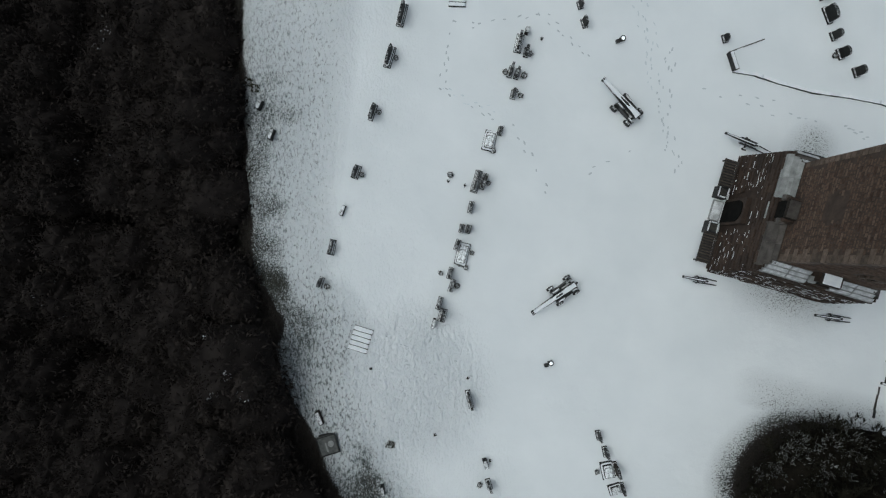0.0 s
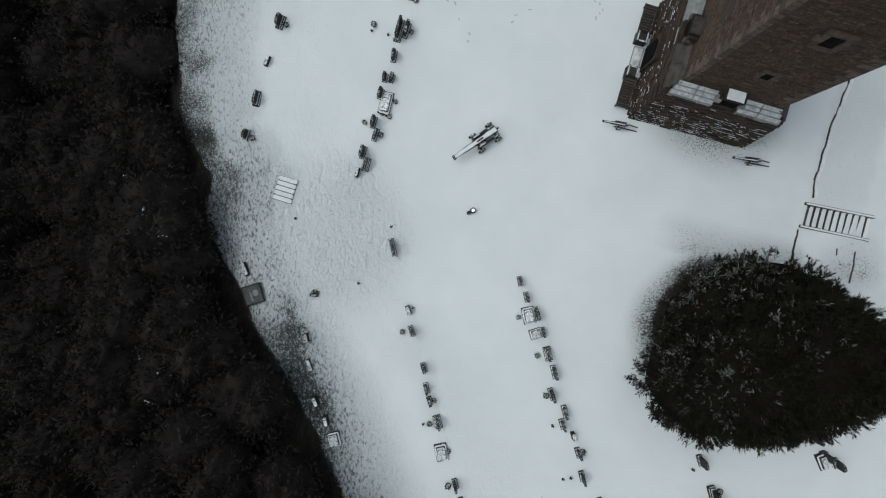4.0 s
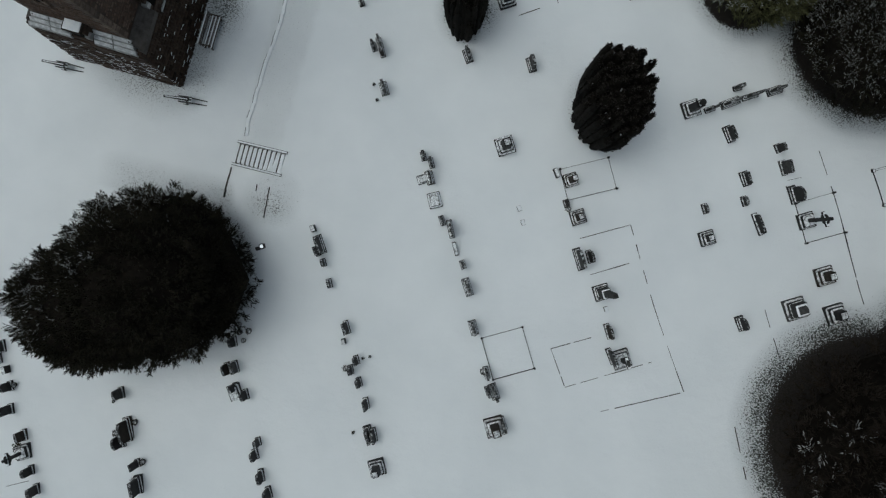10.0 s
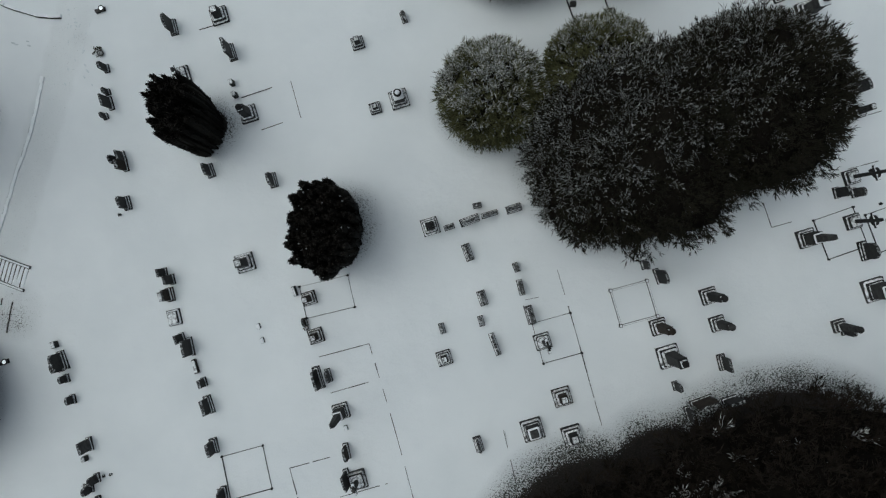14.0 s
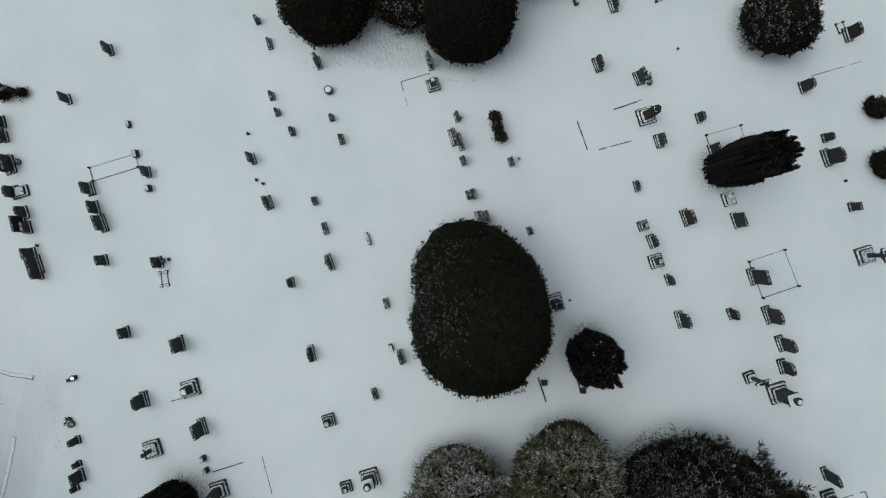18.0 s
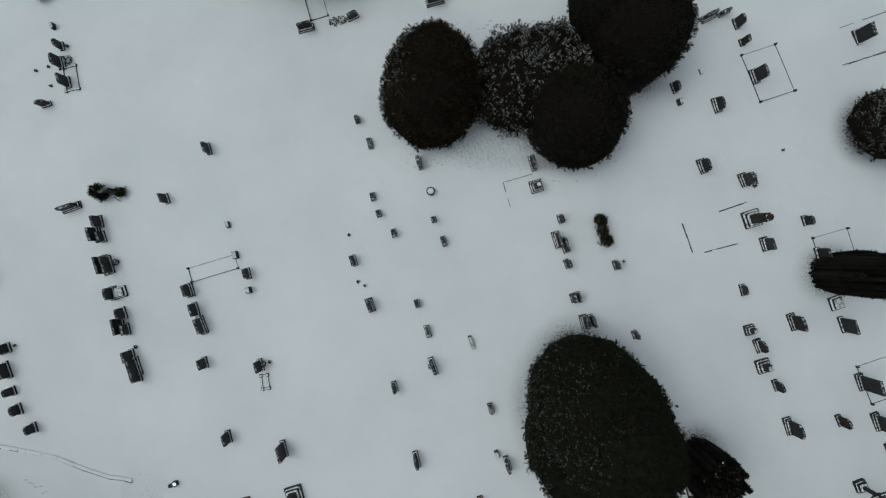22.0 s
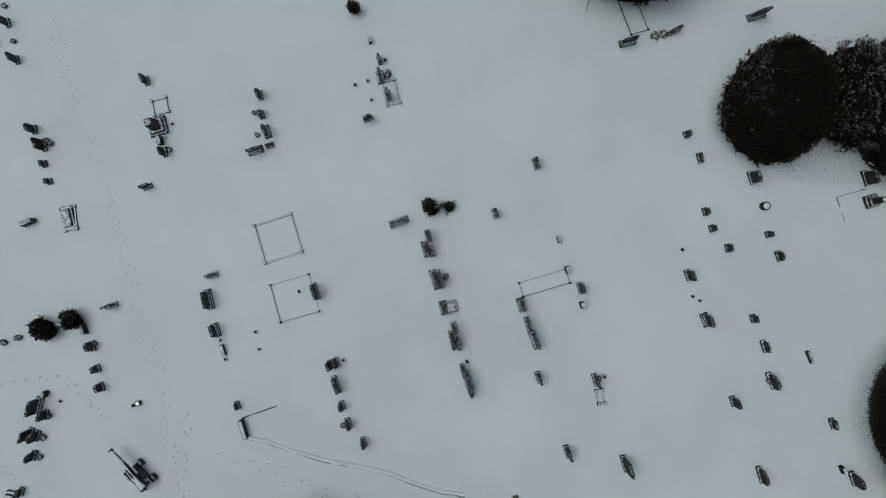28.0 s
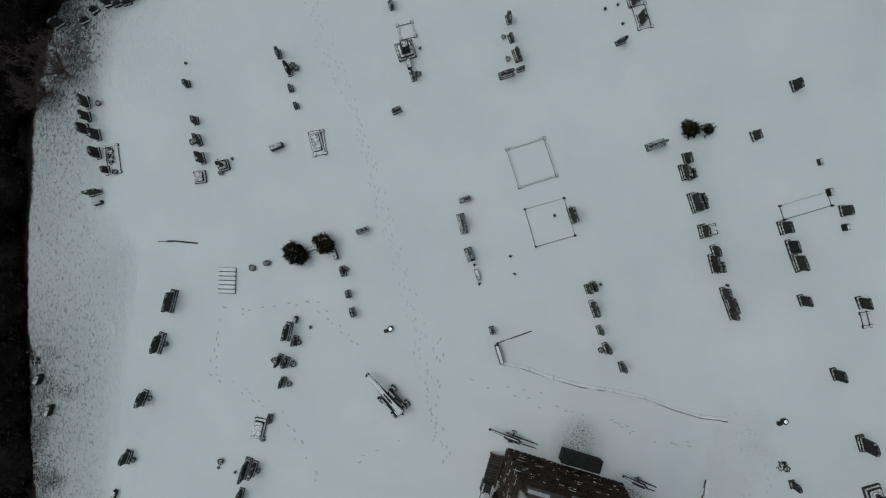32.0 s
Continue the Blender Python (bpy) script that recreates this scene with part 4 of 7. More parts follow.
# far middle row
ROWNAME = "far middle row"
headstone(42.14, 27.75, 107, 0.46, 0.7, "flat")
headstone(42.87, 26.37, 107, 0.72, 0.5, "flat")
headstone(45.72, 25.22, 107, 0.84, 1.0, "flat")
stone_drum(46.36, 23.60, 0.45)
headstone(43.07, 23.29, 107, 0.52, 0.6, "flat")
headstone(43.41, 22.34, 107, 0.45, 0.6, "flat")
headstone(44.28, 21.23, 107, 0.52, 0.6, "flat")
headstone(46.54, 22.00, 107, 0.39, 0.6, "flat")
headstone(47.10, 20.77, 107, 0.64, 0.6, "flat")
headstone(42.02, 19.68, 107, 0.71, 0.9, "flat")
flower_pot(41.73, 21.14)
flower_pot(42.26, 18.49)
flower_pot(42.65, 18.26)
headstone(42.96, 17.17, 107, 0.84, 0.9, "flat")
headstone(45.61, 17.26, 107, 0.51, 0.6, "flat")
headstone(46.20, 15.70, 107, 0.77, 0.6, "flat")
headstone(46.51, 13.79, 107, 1.08, 0.8, "round")
grave_flowers(46.35, 13.79)
headstone(44.36, 12.65, 107, 0.64, 0.8, "flat")

# northern edge row
ROWNAME = "northern edge row"
headstone(46.59, 34.88, 17, 1.13, 1.1, "flat")
headstone(41.76, 33.98, 25, 0.80, 0.8, "flat")
wreath(40.62, 33.70)
wreath(41.10, 33.80)
headstone(39.01, 33.32, 15, 1.07, 1.0, "flat")

# north open ground
ROWNAME = "north open ground"
headstone(33.51, 26.11, 107, 0.79, 0.9, "flat")
headstone(31.15, 23.22, 107, 0.66, 0.8, "flat")
headstone(35.96, 18.94, 107, 0.71, 0.8, "flat")
low_marker(36.05, 18.00, 107, 0.39, 0.5)
headstone(33.57, 13.90, 107, 0.71, 0.9, "flat")
headstone(36.76, 13.78, 107, 0.77, 0.9, "flat")
grave_flowers(36.92, 13.85)
flower_pot(37.28, 13.95)
low_marker(35.25, 19.99, 107, 0.45, 0.4)
low_marker(34.77, 21.71, 107, 0.39, 0.3)
headstone(32.62, 17.99, 107, 0.84, 0.9, "flat")
headstone(32.99, 16.90, 107, 0.90, 0.9, "flat")
headstone(33.36, 16.00, 107, 1.10, 0.9, "flat")

# double row
ROWNAME = "double row"
headstone(25.60, 22.74, 17, 1.18, 0.8, "flat")
headstone(27.95, 23.62, 17, 0.72, 0.9, "flat")
headstone(27.30, 21.92, 107, 0.78, 0.8, "flat")
headstone(27.17, 21.17, 107, 0.98, 0.9, "flat")
headstone(27.50, 21.04, 107, 0.72, 0.7, "flat")
headstone(27.69, 19.41, 107, 1.24, 1.0, "flat")
headstone(27.95, 19.45, 107, 1.17, 0.9, "flat")
grave_flowers(28.31, 19.58)
headstone(28.18, 17.80, 107, 0.84, 0.9, "flat")
snowy_slab(28.60, 17.86, 107, 0.65, 0.4)
headstone(28.80, 16.67, 107, 0.78, 0.8, "flat")
headstone(28.70, 15.96, 107, 1.17, 0.9, "flat")
headstone(29.02, 15.77, 107, 0.78, 0.7, "flat")
headstone(29.31, 14.28, 107, 0.78, 0.9, "flat")
headstone(29.60, 13.64, 107, 1.16, 0.9, "flat")
headstone(29.70, 13.13, 107, 0.78, 0.8, "flat")
flower_pot(29.51, 14.74)

# north row by the shrubs
ROWNAME = "north row by the shrubs"
headstone(53.66, 22.01, 107, 0.58, 0.8, "round")
flower_pot(53.86, 21.95)
headstone(53.47, 20.85, 107, 1.02, 0.9, "flat")
headstone(53.85, 20.56, 107, 1.02, 0.9, "flat")
headstone(54.01, 19.50, 107, 0.58, 0.8, "round")
headstone(56.72, 19.44, 107, 0.57, 0.7, "flat")
flower_pot(57.17, 19.66)
headstone(54.33, 17.59, 107, 0.57, 0.7, "flat")
headstone(54.61, 17.65, 107, 0.64, 0.7, "flat")
headstone(54.93, 16.28, 107, 0.83, 0.9, "flat")
headstone(55.34, 16.35, 107, 0.76, 0.9, "flat")
headstone(57.75, 15.56, 107, 0.51, 0.7, "round")
flower_pot(57.95, 13.76)
pedestal(59.04, 11.54, 107, 1.00, 1.6)
flower_pot(59.92, 11.70)
pedestal(52.32, 23.87, 107, 0.71, 1.2)
headstone(52.12, 25.18, 107, 0.97, 0.9, "flat")

# east rows
ROWNAME = "east rows"
headstone(61.66, 25.00, 107, 0.90, 1.0, "round")
headstone(62.61, 28.50, 107, 0.91, 0.9, "round")
headstone(60.25, 29.52, 107, 0.72, 0.8, "round")
low_marker(60.49, 28.68, 107, 0.39, 0.5)
tablet_marker(61.83, 30.49, 0.33)
headstone(63.94, 24.21, 107, 0.83, 1.1, "flat")
wreath(64.39, 24.34)
wreath(64.48, 24.05)
pedestal(64.31, 22.02, 107, 0.96, 1.9)
headstone(65.01, 20.61, 107, 0.83, 0.9, "flat")
headstone(67.28, 21.92, 107, 0.64, 0.8, "flat")
headstone(67.94, 20.10, 107, 0.70, 1.0, "flat")
headstone(63.74, 18.06, 107, 0.70, 0.6, "round")
pedestal(64.06, 15.85, 107, 0.57, 0.8)
headstone(64.55, 14.97, 107, 0.82, 0.8, "round")
pedestal(64.74, 13.87, 107, 0.76, 0.9)
headstone(65.39, 12.82, 107, 0.69, 0.8, "round")
headstone(66.46, 16.29, 107, 1.01, 1.1, "flat")
headstone(69.20, 16.14, 107, 1.01, 1.1, "flat")
snowy_slab(68.87, 17.34, 107, 0.76, 0.3)
headstone(64.83, 30.17, 107, 0.91, 1.3, "flat")
flower_pot(66.22, 25.90)
headstone(65.94, 10.65, 107, 1.00, 1.2, "flat")
headstone(68.72, 10.96, 107, 0.69, 0.9, "round")
headstone(70.05, 13.01, 107, 1.00, 1.5, "flat")
headstone(70.76, 10.90, 107, 1.06, 1.3, "flat")
headstone(71.36, 9.37, 107, 0.93, 1.3, "round")
headstone(71.36, 8.15, 107, 0.86, 1.1, "round")
cross_stone(69.54, 7.58, 20, 0.61, 2.0)
urn_stone(71.02, 6.75, 107, 1.04, 2.2)
headstone(75.84, 26.70, 107, 0.90, 1.1, "flat")
headstone(73.14, 23.65, 107, 0.77, 1.1, "flat")
headstone(74.31, 20.76, 107, 0.57, 0.8, "flat")
headstone(74.38, 19.65, 107, 1.08, 1.4, "flat")
flower_pot(75.42, 18.35)
headstone(75.70, 16.89, 107, 0.57, 0.8, "flat")
cross_stone(76.33, 14.19, 107, 0.94, 2.2)
headstone(70.83, 32.48, 107, 0.98, 1.3, "flat")
headstone(73.82, 33.22, 107, 1.96, 1.3, "flat")
headstone(63.99, 33.34, 107, 0.72, 1.0, "round")
headstone(64.25, 32.20, 107, 0.46, 0.8, "flat")
headstone(62.38, 33.74, 25, 0.99, 0.7, "flat")
headstone(63.31, 34.01, 25, 0.79, 0.6, "flat")

# north west rows
ROWNAME = "north west rows"
low_marker(23.78, 33.63, 107, 0.41, 0.4)
headstone(24.38, 32.38, 107, 0.61, 0.9, "round")
flower_pot(24.71, 32.41)
headstone(24.46, 31.33, 107, 0.87, 1.1, "flat")
wreath(24.83, 31.50)
headstone(24.95, 30.15, 107, 0.80, 1.0, "flat")
headstone(23.76, 28.82, 17, 0.67, 0.9, "flat")
flower_pot(22.95, 30.89)
flower_pot(23.94, 29.95)
flower_pot(23.69, 31.13)
headstone(22.77, 35.65, 107, 0.55, 1.0, "round")
headstone(17.29, 30.28, 107, 0.67, 0.9, "flat")
headstone(17.43, 29.11, 107, 0.60, 0.7, "round")
grave_flowers(16.99, 29.21)
headstone(17.77, 28.08, 107, 0.87, 0.9, "flat")
grave_flowers(17.23, 27.88)
headstone(17.13, 26.96, 17, 1.00, 0.9, "flat")
headstone(17.96, 27.26, 17, 0.53, 0.6, "flat")
headstone(10.36, 31.25, 107, 0.68, 0.8, "flat")
pedestal(11.24, 28.43, 107, 1.08, 1.4)
flower_pot(12.09, 28.60)
headstone(11.69, 26.89, 107, 0.67, 0.8, "flat")
grave_flowers(11.99, 27.03)
low_marker(11.45, 27.57, 107, 0.54, 0.5)
headstone(10.75, 24.84, 20, 0.67, 0.7, "flat")
headstone(3.74, 28.30, 107, 0.61, 0.9, "flat")
headstone(4.35, 27.34, 107, 0.88, 0.9, "flat")
grave_flowers(4.58, 27.61)
grave_flowers(4.79, 27.47)
headstone(4.49, 26.21, 107, 0.47, 0.6, "flat")
headstone(4.85, 25.16, 107, 0.40, 0.6, "flat")
low_marker(3.75, 22.74, 17, 0.80, 0.5)
headstone(2.28, 32.64, 107, 0.62, 0.9, "flat")
headstone(1.44, 35.03, 107, 0.69, 1.1, "flat")
grave_flowers(1.97, 33.84)
grave_flowers(1.10, 36.16)
headstone(8.78, 17.86, 17, 0.79, 0.7, "flat")
low_marker(7.21, 16.50, 107, 0.66, 0.5)
headstone(7.66, 15.51, 107, 0.73, 0.8, "round")
grave_flowers(7.83, 15.64)
headstone(7.97, 14.19, 107, 0.53, 0.7, "flat")
headstone(8.21, 13.13, 107, 0.60, 0.7, "flat")
grave_flowers(2.43, 15.65)
grave_flowers(3.28, 15.98)
headstone(14.55, 18.24, 107, 1.25, 0.9, "flat")
headstone(14.70, 19.65, 17, 0.73, 0.6, "flat")
headstone(14.97, 16.47, 107, 0.85, 0.8, "flat")
low_marker(15.41, 15.32, 107, 0.66, 0.3)
flower_pot(15.24, 15.88)
flower_pot(15.54, 14.80)
headstone(21.69, 14.52, 107, 0.59, 0.9, "flat")
headstone(22.02, 14.65, 107, 0.65, 0.8, "flat")
flower_pot(22.42, 14.78)
headstone(22.02, 13.38, 107, 1.11, 0.8, "flat")
headstone(22.35, 12.18, 107, 0.59, 0.8, "round")
headstone(22.72, 11.15, 107, 0.72, 0.8, "round")
grave_flowers(22.42, 11.05)
headstone(23.60, 10.09, 107, 0.65, 0.8, "round")
headstone(20.79, 18.72, 107, 1.11, 1.0, "flat")
flower_pot(19.83, 18.71)
flower_pot(17.30, 16.38)
flower_pot(17.53, 15.37)
headstone(16.25, 12.12, 107, 0.52, 0.6, "round")

# north west corner
ROWNAME = "north west corner"
headstone(-7.96, 25.58, 107, 0.89, 1.0, "flat")
grave_flowers(-7.13, 25.48)
headstone(-7.84, 24.71, 107, 0.68, 0.9, "flat")
headstone(-7.93, 23.95, 107, 0.82, 1.0, "flat")
headstone(-7.09, 23.56, 107, 0.81, 0.9, "flat")
headstone(-7.05, 22.47, 107, 0.81, 1.0, "flat")
wreath(-6.20, 22.50)
wreath(-6.11, 22.06)
headstone(-6.34, 21.43, 107, 0.53, 0.7, "flat")
grave_flowers(-5.81, 21.32)
headstone(-7.12, 20.11, 17, 1.01, 0.9, "flat")
low_marker(-6.91, 19.50, 17, 0.60, 0.4)
flower_pot(-1.81, 27.81)
headstone(-1.66, 26.53, 107, 0.47, 0.7, "round")
headstone(-1.09, 24.32, 107, 0.53, 0.7, "flat")
headstone(-0.90, 23.17, 107, 0.80, 0.8, "flat")
grave_flowers(-1.26, 23.07)
headstone(-0.67, 22.10, 107, 0.80, 0.9, "flat")
snowy_slab(-0.79, 21.00, 95, 0.73, 0.3)
grave_flowers(-0.76, 21.10)
cross_stone(0.61, 21.66, 107, 0.66, 1.4)
flower_pot(1.10, 22.06)
grave_flowers(0.45, 21.23)
grave_flowers(4.48, 27.44)
grave_flowers(2.33, 15.70)
grave_flowers(3.12, 15.96)
flower_pot(5.75, 12.25)
flower_pot(0.30, 3.99)
flower_pot(1.28, 3.74)
headstone(-8.44, 30.76, 30, 0.69, 0.65, "flat")
headstone(-7.78, 31.34, 30, 0.62, 0.65, "flat")
headstone(-6.07, 31.55, 25, 0.75, 0.65, "flat")
headstone(-12.39, 30.31, 30, 0.86, 0.9, "flat")
headstone(-10.34, 30.72, 30, 0.84, 0.9, "flat")

# specials lamps
floodlight(6.29, -6.66)
floodlight(10.41, 12.19)
floodlight(26.88, -12.42)
floodlight(32.20, 7.32)

# kerbs
grave_kerb(40.63, -18.30, 15.5, 2.33, 2.29, "plain")
grave_kerb(45.02, -8.73, 13.5, 2.71, 1.76, "posts")
grave_kerb(61.46, -9.02, 15.4, 2.00, 1.93, "snowy")
grave_kerb(57.38, -10.90, 16.0, 2.11, 2.23, "posts")
grave_kerb(71.25, 13.16, 18.2, 2.12, 2.11, "posts")
grave_kerb(19.57, 18.31, 16.0, 2.33, 2.24, "posts")
grave_kerb(18.56, 21.77, 17.5, 2.24, 2.30, "snowy")
grave_kerb(33.94, 19.23, 16.7, 2.77, 0.81, "posts")
grave_kerb(65.62, 30.39, 18.3, 2.08, 2.90, "posts")
grave_kerb(68.90, 20.36, 16.0, 2.02, 1.78, "posts")
grave_kerb(11.28, 29.68, 14.6, 0.87, 0.90, "snowy")
grave_kerb(25.08, 30.40, 13.7, 0.77, 1.46, "snowy")
grave_kerb(6.19, 23.00, 9.0, 0.63, 1.31, "snowy")
grave_kerb(6.09, 22.94, 12.7, 0.60, 1.31, "snowy")
grave_kerb(37.03, 12.84, 10.1, 0.37, 0.74, "snowy")
grave_kerb(-6.07, 22.07, 8.8, 0.83, 1.62, "snowy")
grave_kerb(75.52, 27.12, 19.8, 0.44, 0.55, "plain")
grave_kerb(72.51, -5.29, 19.0, 2.25, 2.20, "plain")
grave_kerb(75.37, -4.92, 18.7, 2.51, 2.12, "plain")

# lines
edging(44.58, -12.00, 47.31, -11.25)
edging(47.31, -11.25, 49.97, -20.25)
edging(45.18, -13.99, 47.30, -13.35)
edging(42.98, -18.04, 45.21, -17.42)
edging(42.98, -18.04, 43.67, -20.07)
edging(43.67, -20.07, 48.39, -18.69)
edging(45.54, -21.29, 49.97, -20.25)
edging(57.44, -7.25, 59.92, -15.99)
edging(54.56, -15.88, 55.19, -18.57)
edging(55.19, -18.57, 57.45, -18.15)
edging(55.69, -8.86, 56.45, -8.71)
edging(55.59, -9.17, 56.13, -10.08)
edging(40.17, 2.23, 41.91, 2.79)
edging(42.91, 3.13, 43.49, 1.05)
edging(41.29, 0.43, 42.86, 0.96)
edging(73.08, -1.84, 76.37, -0.96)
edging(74.22, 1.09, 75.59, 1.49)
edging(75.59, 1.49, 76.38, -0.72)
edging(37.74, 6.06, 38.84, 6.37)
edging(50.47, 24.10, 52.15, 24.59)
edging(50.47, 24.10, 50.93, 22.44)
edging(60.46, 21.77, 61.01, 20.10)
edging(62.54, 22.44, 64.14, 22.98)
edging(61.71, 20.17, 63.62, 20.67)
edging(70.20, 30.89, 72.86, 31.84)
edging(73.22, 30.03, 75.21, 30.70)
edging(73.71, 24.32, 76.62, 25.17)
edging(69.91, 33.07, 72.77, 34.09)
edging(69.91, 30.85, 74.70, 32.29)
edging(16.48, 11.37, 18.54, 12.11)
edging(52.47, -21.96, 52.77, -24.54)
edging(10.07, -22.89, 10.64, -24.72)
edging(10.62, -23.00, 11.49, -25.53)
edging(12.59, -25.88, 13.91, -25.55)
edging(36.69, 35.40, 37.06, 36.53)
grave_kerb(39.42, 35.12, 17.0, 1.06, 2.4, "plain")
edging(68.19, -2.77, 68.88, -4.98)
edging(68.88, -4.98, 69.97, -4.68)
headstone(-5.54, 31.60, 20, 0.62, 0.65, "flat")
headstone(-5.09, 31.96, 20, 0.76, 0.65, "flat")
headstone(-4.30, 32.42, 20, 0.62, 0.6, "flat")
low_marker(-3.82, 32.49, 20, 0.76, 0.3)
headstone(-3.36, 32.78, 20, 0.76, 0.65, "flat")
grave_flowers(-2.50, 33.57)
grave_flowers(-2.30, 32.99)
headstone(-1.30, 33.49, 107, 0.76, 0.9, "flat")
headstone(-1.17, 33.93, 107, 0.69, 0.9, "round")
grave_flowers(-1.40, 33.12)
headstone(0.74, 33.73, 20, 0.69, 0.7, "gothic")
low_marker(5.85, 16.82, 20, 0.80, 0.25)
edging(60.49, 21.77, 61.04, 20.10)
edging(62.54, 22.41, 64.13, 22.95)
edging(61.68, 20.13, 63.59, 20.64)
edging(16.48, 11.34, 18.54, 12.08)
headstone(-6.52, 31.66, 20, 1.17, 1.6, "gothic")
snowy_slab(6.06, 23.00, 107, 1.39, 0.25)


# ---- trees ----
def lumps(p, k=1.0):
    return noise.noise((p[0] * k, p[1] * k, p[2] * k))


def crown_points(lobes, n, rough, seed):
    """Places and outward ways on the skin of a crown made of several lobes."""
    rs = np.random.RandomState(seed)
    area = np.array([l[3] * l[4] + l[3] * l[5] + l[4] * l[5] for l in lobes])
    pick = rs.choice(len(lobes), n, p=area / area.sum())
    d = rs.normal(size=(n, 3))
    d[:, 2] = np.where(d[:, 2] < -0.35, -d[:, 2], d[:, 2])
    d /= np.linalg.norm(d, axis=1)[:, None]
    L = np.array(lobes)[pick]
    bump = np.array([lumps(q, 2.6) * 0.6 + lumps(q, 6.0) * 0.4 for q in d + pick[:, None] * 3.7])
    rad = 1 + rough * bump + rs.uniform(-0.06, 0.02, n)
    P = L[:, :3] + d * L[:, 3:6] * rad[:, None]
    N = d / L[:, 3:6]
    N /= np.linalg.norm(N, axis=1)[:, None]
    keep = np.ones(n, bool)
    for j, l in enumerate(lobes):
        q = (P - np.array(l[:3])) / np.array(l[3:6])
        keep &= (pick == j) | (np.linalg.norm(q, axis=1) > 0.9)
    return P[keep], N[keep], rs


def blades(name, P, N, rs, length, width, up, mat, parent, label="", spread=0.7, drop=0.0):
    """Sprays of needles: bent blades on the given places, leaning outward and up."""
    n = len(P)
    D = N + np.array([0, 0, up]) + rs.normal(size=(n, 3)) * spread
    D /= np.linalg.norm(D, axis=1)[:, None]
    S = np.cross(D, rs.normal(size=(n, 3)))
    S /= np.linalg.norm(S, axis=1)[:, None] + 1e-9
    ln = length * rs.uniform(0.6, 1.4, n)[:, None]
    wd = width * rs.uniform(0.6, 1.3, n)[:, None]
    A = P - D * ln * 0.35
    M = P + D * ln * 0.2
    T = P + D * ln * 0.65 - np.array([0, 0, 1.0]) * ln * drop
    V = np.stack([A, M + S * wd, T, M - S * wd], 1).reshape(-1, 3)
    F = np.arange(4 * n).reshape(n, 4)
    return tagged(sheet(name, V.tolist(), F.tolist(), mat, parent, label), kind="stuff")


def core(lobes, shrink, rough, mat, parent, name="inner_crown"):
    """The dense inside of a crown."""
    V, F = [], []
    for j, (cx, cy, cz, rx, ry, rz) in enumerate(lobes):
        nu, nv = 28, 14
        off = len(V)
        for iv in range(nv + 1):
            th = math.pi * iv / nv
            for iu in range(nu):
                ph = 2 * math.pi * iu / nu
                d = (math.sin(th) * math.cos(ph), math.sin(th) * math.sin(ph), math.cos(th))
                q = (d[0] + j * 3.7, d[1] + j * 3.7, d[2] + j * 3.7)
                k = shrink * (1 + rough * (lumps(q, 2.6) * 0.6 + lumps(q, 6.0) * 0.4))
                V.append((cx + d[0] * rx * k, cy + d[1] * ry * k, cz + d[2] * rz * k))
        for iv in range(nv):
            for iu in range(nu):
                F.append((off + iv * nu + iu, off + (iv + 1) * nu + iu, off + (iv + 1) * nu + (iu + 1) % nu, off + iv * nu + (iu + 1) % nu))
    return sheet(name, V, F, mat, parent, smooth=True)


def sprays(P, N, rs, per, length, up, fan, jut=0.1, spread=0.3):
    """Feathery twigs: at every place a short axis with needles fanned about it; gives bases, ways, lengths and twig numbers."""
    n = len(P)
    D = N + np.array([0, 0, up]) + rs.normal(size=(n, 3)) * spread
    D /= np.linalg.norm(D, axis=1)[:, None]
    T1 = np.cross(D, rs.normal(size=(n, 3)))
    T1 /= np.linalg.norm(T1, axis=1)[:, None] + 1e-9
    T2 = np.cross(D, T1)
    size = length * rs.uniform(0.65, 1.4, n)
    root = P + N * (rs.normal(size=n) * jut)[:, None]
    a = rs.uniform(0, 2 * math.pi, (n, per, 1))
    k = fan * np.sqrt(rs.rand(n, per, 1))
    d = D[:, None] + k * (np.cos(a) * T1[:, None] + np.sin(a) * T2[:, None])
    d /= np.linalg.norm(d, axis=2)[:, :, None]
    ln = size[:, None, None] * rs.uniform(0.5, 1.0, (n, per, 1))
    base = root[:, None] + D[:, None] * size[:, None, None] * rs.uniform(-1.2, 0.3, (n, per, 1))
    return base.reshape(-1, 3), d.reshape(-1, 3), ln.reshape(-1, 1), np.repeat(np.arange(n), per)


def needles(name, B, d, ln, width, mat, parent, rs, label="", start=0.0, flat=False):
    """One slim leaf for every base, way and length; flat ones lie face up."""
    n = len(B)
    S = np.cross(d, np.array([0, 0, 1.0]) + (0 if flat else 1) * rs.normal(size=(n, 3)))
    S /= np.linalg.norm(S, axis=1)[:, None] + 1e-9
    wd = width * rs.uniform(0.6, 1.3, (n, 1))
    A, M, T = B + d * ln * start, B + d * ln * (0.45 + 0.5 * start), B + d * ln
    V = np.stack([A, M + S * wd, T, M - S * wd], 1).reshape(-1, 3)
    return tagged(sheet(name, V.tolist(), np.arange(4 * n).reshape(n, 4).tolist(), mat, parent, label), kind="stuff")


